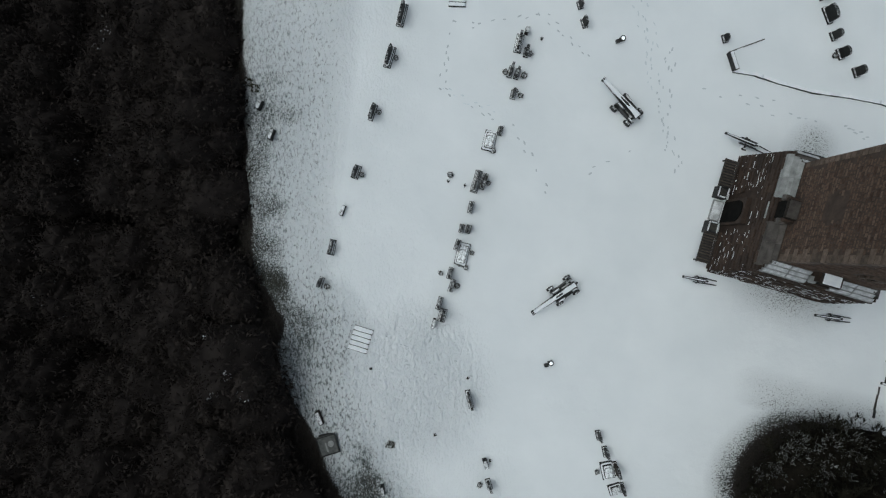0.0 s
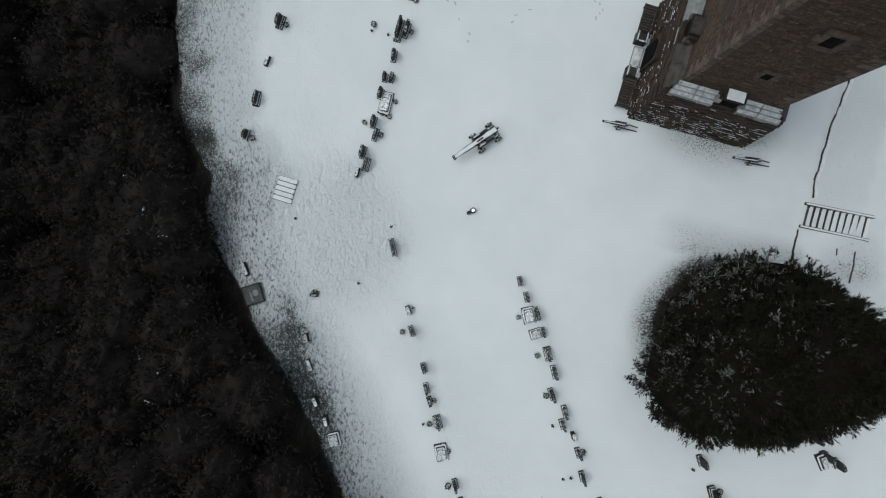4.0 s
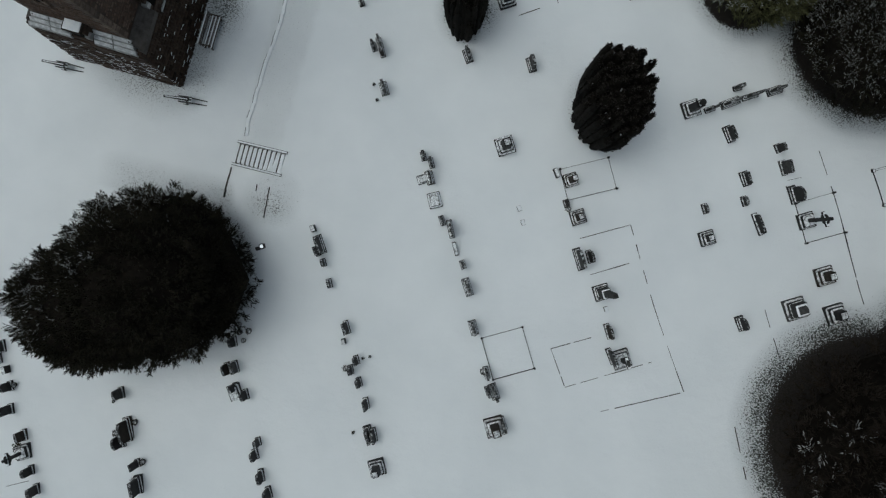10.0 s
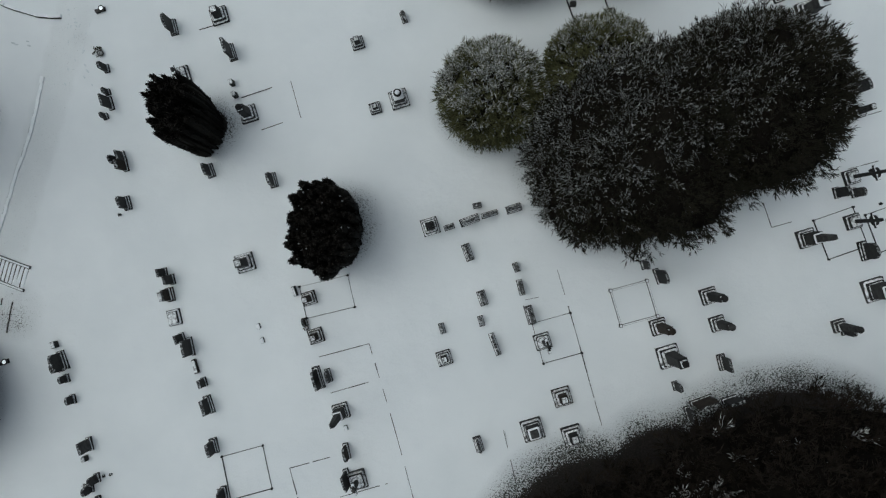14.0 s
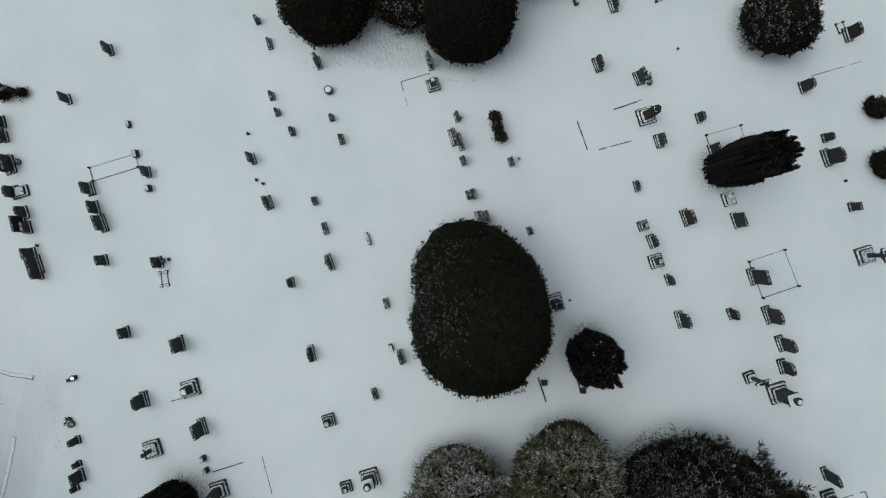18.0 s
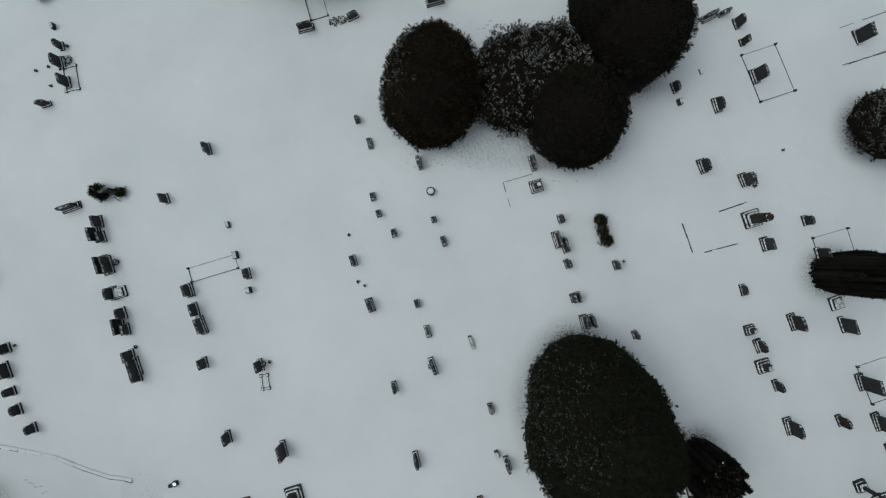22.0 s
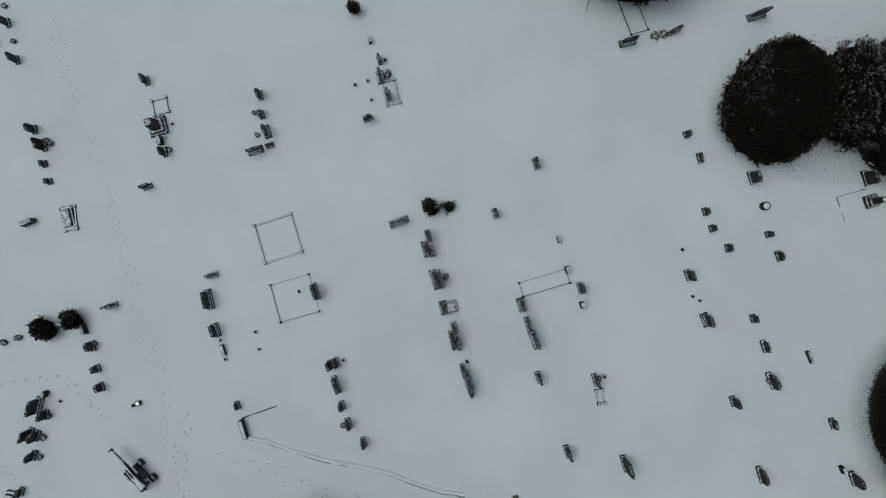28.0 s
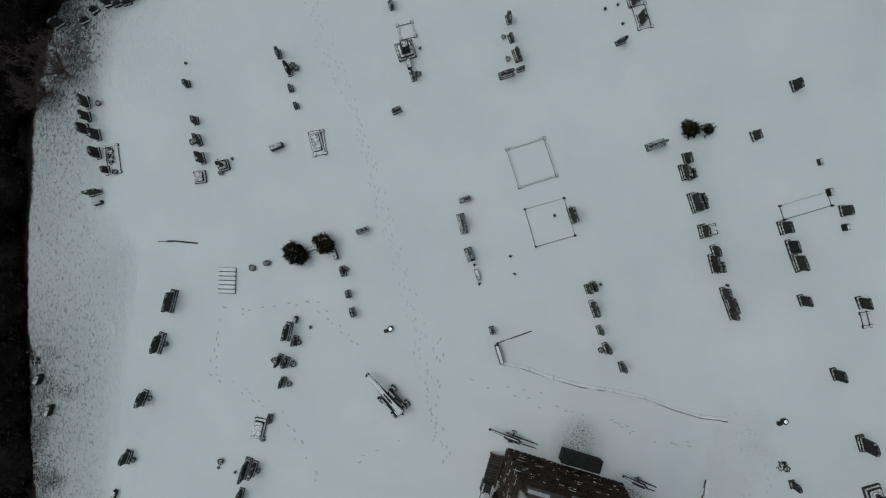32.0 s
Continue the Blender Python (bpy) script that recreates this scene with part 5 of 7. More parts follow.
def tree(name, label, x, y, lobes, mat, n, seed, per=14, length=0.36, width=0.022, up=0.3, fan=0.8, rough=0.2, jut=0.1, snow=0.0, snow_dir=(0, 0, 1), grain=0.25, sparkle=0.25, frost_width=0.016, powder=0.5, trunk=0.3, inner=0.88, bough=6, reach=0.2, inside=None):
    """A tree: trunk, limbs, a crown of feathery twigs over a dense inside, and rime on the twigs that the wind has reached."""
    g = gz(x, y)
    thing = tagged(new(name), label, "tree", "churchyard trees")
    thing.matrix_basis = pose(x, y, g)
    bm = bmesh.new()
    top = max(l[2] for l in lobes)
    rod(bm, (0, 0, -0.3), (0, 0, top), trunk, trunk * 0.35, 9)
    part("trunk", bm, BARK, thing)
    for l in lobes:
        bm = bmesh.new()
        rod(bm, (0, 0, top * 0.3), (l[0], l[1], l[2]), trunk * 0.4, trunk * 0.12, 6)
        part("limb", bm, BARK, thing)
    # a dark shell whose colour holds the shade inside the crown
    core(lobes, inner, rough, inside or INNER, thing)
    # boughs: domes of several twigs, the middle ones standing out
    P, N, rs = crown_points(lobes, n // bough, rough, seed)
    k = len(P)
    off = rs.normal(size=(k, bough, 3)) * reach
    off -= (off * N[:, None]).sum(2)[:, :, None] * N[:, None]
    out = rs.normal(size=(k, 1, 1)) * jut - (off ** 2).sum(2)[:, :, None] / (2.2 * reach) + reach * 0.5
    own = np.repeat(np.arange(k), bough)
    Q = (P[:, None] + off + N[:, None] * out).reshape(-1, 3)
    M = (N[:, None] + off * (0.55 / reach)).reshape(-1, 3)
    M /= np.linalg.norm(M, axis=1)[:, None]
    B, d, ln, twig = sprays(Q, M, rs, per, length, up, fan, 0.02)
    needles("crown", B, d, ln, width, mat, thing, rs)
    if snow:
        f = np.array([0.5 * noise.noise((p[0] * 0.35 + seed, p[1] * 0.35, p[2] * 0.3)) + 0.8 * noise.noise((p[0] * 1.1, p[1] * 1.1 + seed, p[2] * 0.9)) for p in P])
        span = np.abs(P[:, :2]).max()
        lit = N @ np.array(snow_dir) * 0.5 + P[:, :2] @ np.array(snow_dir[:2]) * 0.7 / span + f * 0.7 + rs.normal(size=k) * grain
        lim = np.quantile(lit, 1 - snow)
        chance = np.clip((lit - lim) / 0.5 + 0.1, 0, 1) * (lit > lim)
        white = (rs.rand(len(Q)) < chance[own])
        sel = white[twig] & (rs.rand(len(B)) < powder) & (d[:, 2] > 0.0)
        needles("rime", B[sel] + np.array([0, 0, 0.015]), d[sel], ln[sel] * 1.02, frost_width, FROST, thing, rs, "grey rime on the twigs", 0.25, True)
        bright = (white & (rs.rand(len(Q)) < sparkle * chance[own]))
        sel = bright[twig] & (rs.rand(len(B)) < powder) & (d[:, 2] > 0.2)
        needles("snow_dusting", B[sel] + np.array([0, 0, 0.02]), d[sel], ln[sel] * 1.03, frost_width * 1.25, RIME, thing, rs, "snow caught on the twigs", 0.3, True)
    return thing


def upright_yew(name, label, x, y, r, h, seed, fingers=60, snow=0.0, lean=(0.0, 0.0), deep=1.0):
    """A columnar yew: many upright fingers packed together, their tips apart."""
    rs = np.random.RandomState(seed)
    thing = tagged(new(name), label, "tree", "churchyard trees")
    thing.matrix_basis = pose(x, y, gz(x, y))
    bm = bmesh.new()
    rod(bm, (0, 0, -0.3), (lean[0] * 0.5, lean[1] * 0.5, h * 0.6), 0.22, 0.08, 8)
    part("trunk", bm, BARK, thing)
    V, F, P, N = [], [], [], []
    TP, TN = [], []
    for k in range(fingers):
        a = k * 2.39996
        q = math.sqrt((k + 0.5) / fingers)
        # outer branches end low on the flank, inner ones make the ragged top
        th = h * (1.0 - 0.12 * q) * rs.uniform(0.86, 1.04) if q < 0.7 or k % 2 else h * rs.uniform(0.3, 0.85)
        swell = 0.62 + 0.38 * math.sin(min(th / h / 0.62, 1.0) * 1.57)
        bx, by = 0.86 * r * q * math.cos(a), 0.86 * r * q * math.sin(a)
        tx, ty = r * q * swell * math.cos(a) * rs.uniform(0.92, 1.06) + lean[0] * th / h, r * q * swell * math.sin(a) * rs.uniform(0.92, 1.06) + lean[1] * th / h
        by, ty = by * deep, (ty - lean[1] * th / h) * deep + lean[1] * th / h
        fr = r * rs.uniform(0.11, 0.17)
        prof = ((0.0, 0.6), (0.25, 1.0), (0.6, 1.2), (0.85, 1.0), (0.95, 0.6), (1.0, 0.1))
        off, n = len(V), 7
        for s, w in prof:
            bow = math.sin(s * 1.57) ** 0.7
            cx, cy, cz = bx + (tx - bx) * bow, by + (ty - by) * bow, 0.1 + (th - 0.1) * s
            for i in range(n):
                an = 2 * math.pi * i / n
                V.append((cx + fr * w * math.cos(an), cy + fr * w * math.sin(an), cz))
        for j in range(len(prof) - 1):
            for i in range(n):
                F.append((off + j * n + i, off + j * n + (i + 1) % n, off + (j + 1) * n + (i + 1) % n, off + (j + 1) * n + i))
        for m in range(140):
            tip = m > 112
            s = rs.uniform(0.93, 1.0) if tip else rs.uniform(0.2, 1.0)
            w = np.interp(s, [p[0] for p in prof], [p[1] for p in prof])
            bow = math.sin(s * 1.57) ** 0.7
            an = rs.uniform(0, 6.283)
            (TP if tip else P).append((bx + (tx - bx) * bow + fr * w * math.cos(an), by + (ty - by) * bow + fr * w * math.sin(an), 0.1 + (th - 0.1) * s))
            (TN if tip else N).append((math.cos(an) * 0.6, math.sin(an) * 0.6, 0.5))
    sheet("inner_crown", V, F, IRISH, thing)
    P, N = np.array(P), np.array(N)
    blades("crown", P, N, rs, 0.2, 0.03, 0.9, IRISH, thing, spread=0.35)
    # paler blades at the end of each finger
    blades("pale_tip_fringe", np.array(TP), np.array(TN), rs, 0.17, 0.026, 0.9, IRISHTIP, thing, "paler branch tips", spread=0.5)
    if snow:
        sel = (P[:, 2] > h * 0.72) & (rs.rand(len(P)) < snow)
        blades("snow_dusting", P[sel] + np.array([0, 0, 0.03]), N[sel], rs, 0.15, 0.05, 0.6, SNOW, thing, "snow caught on the tips", spread=0.5)
    return thing


tree("great_yew", "great spreading yew tree with dark needles dusted with snow", 20.95, -14.2,
     [(0.25, 1.0, 1.9, 5.0, 3.9, 2.3), (-1.85, -1.35, 2.8, 4.35, 3.5, 3.4), (1.7, -0.1, 2.9, 4.1, 4.3, 3.7), (-1.2, -1.1, 4.6, 3.9, 3.2, 3.2), (1.3, 0.0, 5.7, 3.5, 3.4, 3.4)], YEW, 17000, 11, 13, 0.27, 0.019, 0.4, 0.75, 0.26, 0.1,
     snow=0.19, snow_dir=(-1.1, 0.9, 1.7), frost_width=0.0095, powder=0.32, sparkle=0.7, grain=0.3, inner=0.89)
upright_yew("upright_yew", "dark columnar yew with upright branch tips", 38.25, 0.4, 1.1, 6.2, 21, 120, 0.0, (0.0, 0.3), 1.5)
upright_yew("upright_yew", "dark columnar yew with ragged upright tips beside a grave plot", 45.55, -5.15, 1.55, 6.6, 22, 150, 0.012, (0.0, 0.0), 1.45)
upright_yew("upright_yew", "small dark columnar yew with snow on its tips", 60.75, 9.0, 1.25, 5.1, 23, 80, 0.02, (-0.2, -0.2))
upright_yew("upright_yew", "tall narrow columnar yew over a grave plot", 68.25, 19.0, 0.97, 7.2, 24, 80, 0.0, (0.4, 0.1), 1.15)
CYPRESS = dict(per=12, length=0.36, width=0.018, up=0.45, fan=0.7, rough=0.14, jut=0.05, frost_width=0.0135, powder=0.5, sparkle=3.0, grain=0.4, bough=5, reach=0.16)
tree("golden_cypress", "round olive-green cypress frosted with snow", 53.7, 1.6, [(0, 0, 2.5, 2.6, 2.6, 2.6)], GOLDEN, 3800, 31, snow=0.6, snow_dir=(-0.3, 0.5, 0.3), **CYPRESS)
tree("golden_cypress", "round olive-green cypress frosted with snow, crowded by a dark yew", 59.15, 3.0, [(0, 0, 2.5, 2.6, 2.3, 2.7)], GOLDEN, 3300, 32, snow=0.55, snow_dir=(0.4, 0.2, 0.4), **CYPRESS)
BROADYEW = dict(per=12, length=0.31, width=0.018, up=0.45, fan=0.75, rough=0.34, jut=0.11, frost_width=0.0085, sparkle=1.2, grain=0.5, reach=0.2, inner=0.9)
tree("broad_yew", "broad dark yew with snow lying in patches on its crown", 60.75, -1.45,
     [(0, 0, 4.4, 4.9, 4.6, 3.9), (-2.0, -1.5, 3.9, 3.3, 3.0, 3.2), (1.2, 1.6, 4.9, 3.4, 3.0, 3.2), (0, 0.3, 2.2, 5.1, 4.2, 3.0)], YEW, 15500, 33, snow=0.5, snow_dir=(-1.1, 0.6, 0.6), powder=0.26, **BROADYEW)
tree("broad_yew", "broad dark yew grown into its neighbour, dusted with snow", 65.6, 0.65,
     [(0, 0, 4.4, 4.2, 4.2, 3.9), (1.5, 0.6, 4.2, 3.0, 2.9, 3.3), (-1.6, 0.2, 4.8, 3.3, 3.3, 3.2), (0, 0.3, 2.2, 4.4, 4.0, 3.0)], YEW, 13500, 34, snow=0.44, snow_dir=(-0.9, 0.6, 0.6), powder=0.26, **BROADYEW)
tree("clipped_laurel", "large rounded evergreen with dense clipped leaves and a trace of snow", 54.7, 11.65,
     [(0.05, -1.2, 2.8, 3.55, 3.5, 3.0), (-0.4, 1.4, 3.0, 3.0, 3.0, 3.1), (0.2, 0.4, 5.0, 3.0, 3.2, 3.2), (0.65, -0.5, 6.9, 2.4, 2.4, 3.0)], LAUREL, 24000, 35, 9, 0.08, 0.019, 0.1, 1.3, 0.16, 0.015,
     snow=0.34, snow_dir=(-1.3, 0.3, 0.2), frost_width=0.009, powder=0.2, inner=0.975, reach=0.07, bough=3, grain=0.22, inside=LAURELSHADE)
tree("bronze_cypress", "round bronze-green cypress with dense foliage", 46.5, 29.35, [(0, 0, 2.2, 2.6, 3.15, 2.7), (-0.2, -0.5, 1.3, 2.75, 3.0, 1.6)], BRONZE, 11000, 36, 12, 0.11, 0.014, 0.4, 1.0, 0.14, 0.03, inner=0.95, reach=0.12, snow=0.2, snow_dir=(-1.0, 0.3, 0.1), powder=0.15)
tree("snowy_shrub", "low spreading evergreen shrub flecked with snow", 51.2, 29.6, [(0, 0, 1.4, 2.7, 3.0, 1.6), (-0.8, -0.8, 1.2, 1.8, 1.8, 1.4), (1.8, 0.6, 1.6, 2.4, 2.6, 1.9)], YEW, 7500, 37, 9, 0.12, 0.02, 0.2, 1.3, 0.24, 0.07, snow=0.8, snow_dir=(0.3, -0.1, 0.5), powder=0.3, frost_width=0.012, grain=0.4, sparkle=0.9, inner=0.92)
tree("dark_yew", "dense dark rounded yew with bare snow-free crown", 54.3, 27.5, [(0, 0, 2.7, 2.5, 2.5, 2.8), (0, -0.2, 1.6, 2.55, 2.65, 1.8)], YEW, 7000, 38, 12, 0.11, 0.015, 0.3, 0.9, 0.08, 0.025, inner=0.965, reach=0.12)
tree("dark_yew", "tall dense dark yew behind the shrubs", 57.4, 32.2, [(-0.1, 0, 3.3, 2.8, 3.1, 3.3), (-1.2, 1.2, 3.2, 2.6, 2.7, 3.0)], YEW, 8500, 39, 12, 0.11, 0.015, 0.3, 0.9, 0.08, 0.025, inner=0.965, reach=0.12)
tree("round_shrub", "round clipped evergreen speckled with snow", 71.15, 26.95, [(0, 0, 1.8, 1.95, 1.9, 1.8), (-0.7, 0.5, 1.7, 1.3, 1.3, 1.6), (0.7, -0.5, 1.5, 1.3, 1.3, 1.5)], LAUREL, 3600, 40, 10, 0.13, 0.022, 0.2, 1.2, 0.24, 0.06, inner=0.95, reach=0.13, snow=0.6, snow_dir=(-0.8, 0.3, 0.5), powder=0.34, frost_width=0.014, grain=0.4, sparkle=0.6, trunk=0.14)
SEYEW = dict(per=13, length=0.46, width=0.022, up=0.6, fan=0.7, rough=0.36, jut=0.14, frost_width=0.017, sparkle=3.0, reach=0.3, grain=0.35, inner=0.86)
tree("tall_yew", "tall dark yew with frosted upper sprays", 60.2, -22.9, [(0, 0, 2.6, 6.6, 5.9, 3.8), (2.4, 2.0, 2.3, 4.6, 4.7, 3.2), (0, 0, 5.8, 5.4, 5.0, 5.0), (-2.4, -1.6, 5.4, 3.9, 4.0, 4.4), (2.4, 0.8, 6.0, 4.0, 4.0, 4.4)], DARKYEW, 12600, 41, snow=0.54, snow_dir=(0.2, -0.9, 1.5), powder=0.62, **SEYEW)
tree("tall_yew", "tall dark yew standing over the graves, lightly frosted", 69.6, -20.0, [(0, 0, 2.6, 7.6, 6.9, 3.8), (-5.0, 0.2, 2.4, 4.2, 5.2, 3.4), (0, 0, 5.8, 6.2, 5.6, 5.0), (-2.2, 1.0, 5.6, 4.4, 4.2, 4.6), (3.2, 0.6, 5.8, 4.5, 4.4, 4.6)], DARKYEW, 13200, 42, snow=0.54, snow_dir=(0.0, -0.9, 1.5), powder=0.62, **SEYEW)
tree("tall_yew", "tall dark yew at the edge of the churchyard", 63.0, -30.5, [(0, 0, 5.6, 6.0, 5.6, 5.4), (2.5, -0.8, 5.4, 4.4, 4.4, 4.4)], DARKYEW, 2600, 43, snow=0.3, powder=0.4, **SEYEW)
tree("dark_yew", "dark spreading yew beyond the northern graves", 39.3, 38.3, [(0, 0, 3.0, 3.6, 3.2, 3.0), (0, -0.2, 1.3, 3.7, 2.9, 1.9), (-2.2, 0.6, 3.0, 2.4, 2.6, 2.8)], YEW, 2400, 44, 12, 0.26, 0.024, 0.4, 0.9, 0.16, 0.06, snow=0.1, powder=0.3)


def small_shrub(x, y, r, h, seed, mat=SHRUB, label="small dark conifer shrub beside the graves", snow=0.03):
    thing = tree("small_shrub", label, x, y, [(0, 0, h * 0.45, r * 0.85, r * 0.8, h * 0.55), (r * 0.4, -r * 0.25, h * 0.36, r * 0.6, r * 0.55, h * 0.42), (-r * 0.35, r * 0.4, h * 0.4, r * 0.55, r * 0.5, h * 0.4)], mat, 480, seed, 9, 0.17, 0.02, 0.4, 1.0, 0.3, 0.04, snow=snow * 6, powder=0.3, trunk=0.05, reach=0.09)
    return thing


small_shrub(27.42, 23.56, 0.46, 1.0, 200)
small_shrub(28.5, 23.6, 0.12, 0.5, 209)
small_shrub(5.0, 16.55, 0.74, 1.2, 201)
small_shrub(6.62, 17.08, 0.62, 1.1, 203)
small_shrub(55.78, 21.91, 0.3, 1.0, 204)
small_shrub(55.94, 21.39, 0.2, 0.7, 205)
small_shrub(56.09, 20.81, 0.28, 1.0, 206)
small_shrub(76.97, 22.33, 0.7, 1.2, 207)
small_shrub(77.40, 19.08, 1.0, 1.5, 208)
small_shrub(22.81, 35.58, 0.3, 1.2, 231)


def bare_bush(x, y, r, h, seed, label, stems=12, lean=(0.0, 0.0)):
    """A leafless bush: stems that fork three times into fine twigs."""
    rs = random.Random(seed)
    thing = tagged(new("bare_bush"), label, "bush", "bushes")
    thing.matrix_basis = pose(x, y, gz(x, y))

    def way(k, up):
        return Vector((rs.uniform(-1, 1), rs.uniform(-1, 1), rs.uniform(-0.1, up))) * k

    for k in range(stems):
        bm = bmesh.new()
        a = rs.uniform(0, 6.283)
        tip = Vector((math.cos(a) * r * rs.uniform(0.3, 0.75) + lean[0], math.sin(a) * r * rs.uniform(0.3, 0.75) + lean[1], h * rs.uniform(0.5, 0.9)))
        rod(bm, (0, 0, -0.1), tip * 0.5 + Vector((0, 0, 0.1)), 0.05, 0.032, 5)
        rod(bm, tip * 0.5 + Vector((0, 0, 0.1)), tip, 0.032, 0.014, 5)
        for _ in range(9):
            p = tip * rs.uniform(0.35, 1.0)
            e = p + tip.normalized() * r * 0.2 + way(r * 0.34, 0.8)
            rod(bm, p, e, 0.014, 0.007, 4)
            for _ in range(6):
                q = p.lerp(e, rs.uniform(0.3, 1.0))
                f = q + (e - p) * 0.25 + way(r * 0.17, 0.6)
                rod(bm, q, f, 0.008, 0.004, 3)
                for _ in range(3):
                    g = q.lerp(f, rs.uniform(0.4, 1.0))
                    rod(bm, g, g + way(r * 0.09, 0.6), 0.005, 0.003, 3)
        part("stem", bm, TWIG, thing)


def chest_tomb(x, y, rz, side):
    """A square dark chest tomb with a raised rim and a stone ring on its lid, swept clear of snow."""
    thing = stand("chest_tomb", x, y, rz, "square dark stone chest tomb with a ring on its bare lid", "tomb")
    part("chest", block(0, 0, -0.4, side * 0.94, side * 0.94, 0.8, 0.98, 0.02), GREYSTONE, thing)
    part("lid", block(0, 0, 0.4, side, side, 0.08, 0.98, 0.015), LIDSTONE, thing)
    for k in range(4):
        r = part("rim", block(0, -side / 2 + 0.05, 0.478, side - 0.12, 0.07, 0.05, 0.98, 0.01), GRANITE, thing)
        r.matrix_basis = pose(0, 0, 0, 0, 0, 90 * k)
    part("ring", turned([(0.17, 0.478), (0.19, 0.54), (0.13, 0.54), (0.11, 0.49)], 0.2, 0.05, 16), SLATE, thing, "pale stone ring")
    part("ledger", block(-0.1, -0.1, 0.478, 0.1, 0.55, 0.04, 0.98, 0.01), SLATE, thing)


chest_tomb(-6.82, -11.64, 17, 1.2)
bare_bush(-9.9, 27.7, 2.4, 2.6, 5, "leafless twiggy bush at the churchyard edge")
bare_bush(-11.2, 26.3, 1.5, 1.8, 6, "leafless twiggy bush leaning over the bank")
bare_bush(75.6, 31.7, 2.4, 2.6, 7, "leafless purple-brown bush above the tombs", 16, (1.6, 0.2))
ROWNAME = "east rows"
low_marker(74.9, 31.5, 105, 1.2, 0.75)


# ---- the dark wood in the west ----
def wood():
    rs = np.random.RandomState(77)
    spots = []
    for y in np.arange(-34, 42, 3.1):
        for k in range(9):
            spots.append((float(wood_edge(y)) - 2.6 - 3.4 * k + rs.uniform(-0.9, 0.9), y + rs.uniform(-1.2, 1.2), k))
    for i, (x, y, k) in enumerate(spots):
        g = gz(x, y)
        thing = tagged(new("wood_tree"), "dark tangled tree of the steep wood below the churchyard", "tree", "wood trees")
        thing.matrix_basis = pose(x, y, g)
        h = rs.uniform(3.4, 6.0) + 1.2 * min(k, 4)
        lobes = [(0, 0, h * 0.55, rs.uniform(1.9, 2.9), rs.uniform(1.9, 2.9), h * 0.5), (rs.uniform(-1.6, 1.6), rs.uniform(-1.6, 1.6), h * 0.55, 1.7, 1.5, h * 0.45), (rs.uniform(-1.6, 1.6), rs.uniform(-1.6, 1.6), h * 0.6, 1.3, 1.6, h * 0.5)]
        bm = bmesh.new()
        rod(bm, (0, 0, -0.4), (0, 0, h * 0.7), 0.18, 0.07, 7)
        part("trunk", bm, BARK, thing)
        core(lobes, 0.85, 0.4, WOODLEAF, thing)
        P, N, r2 = crown_points(lobes, 2200, 0.4, 100 + i)
        blades("crown", P, N, r2, 0.34, 0.06, 0.3, WOODLEAF, thing, spread=0.9)
        if i % 13 == 3:
            sel = (N[:, 2] > 0.5) & (np.array([noise.noise((p[0] * 1.3 + i, p[1] * 1.3, 0)) for p in P]) > 0.42)
            if sel.sum() > 3:
                blades("snow_dusting", P[sel] + N[sel] * 0.06, N[sel], r2, 0.11, 0.03, 0.3, SNOW, thing, "flecks of snow", spread=0.9)


wood()


# ---- the tower ----
TX, TY, TURNED = 19.5, 1.12, -16.2
TOWER_BASE = gz(17.5, 0.5)


def wall_course(bm, half, z0, z1, inset0, inset1):
    box(bm, 0, 0, z0, 2 * (half - inset0), 2 * (half - inset0), z1 - z0, (half - inset1) / (half - inset0))


def rubble(half0, half1, z0, z1, tower, proud, mat_list, rows, rng, skip=None):
    """Courses of rough stones, each proud of the wall, on all four faces."""
    meshes = []
    for k in range(6):
        bm = bmesh.new()
        box(bm, 0, 0, 0, 1, 1, 1, rng.uniform(0.8, 0.95), 0.08, rng.uniform(0.7, 0.9))
        me = bpy.data.meshes.new("stone")
        bm.to_mesh(me)
        bm.free()
        me.materials.append(mat_list[k % len(mat_list)])
        meshes.append(me)
    for side in range(4):
        ang = side * 90
        for r in range(rows):
            z = z0 + (z1 - z0) * (r + 0.5) / rows
            half = half0 + (half1 - half0) * (z - z0) / (z1 - z0)
            s = -half
            hh = (z1 - z0) / rows
            while s < half - 0.1:
                w = min(rng.uniform(0.35, 0.95), half - s)
                cx = s + w / 2
                s += w
                if w < 0.12 or (skip and skip(side, cx, w, z)):
                    continue
                ob = new("stone", meshes[rng.randrange(6)])
                ob.parent = tower
                d = proud * rng.uniform(0.3, 1.0) + 0.06
                m = pose(0, 0, 0, 0, 0, ang) @ pose(cx, -half - d + 0.06 + 0.002, z, -90, 0, 0)
                ob.matrix_basis = m @ Matrix.Diagonal((w - 0.025, hh - 0.025, d, 1))


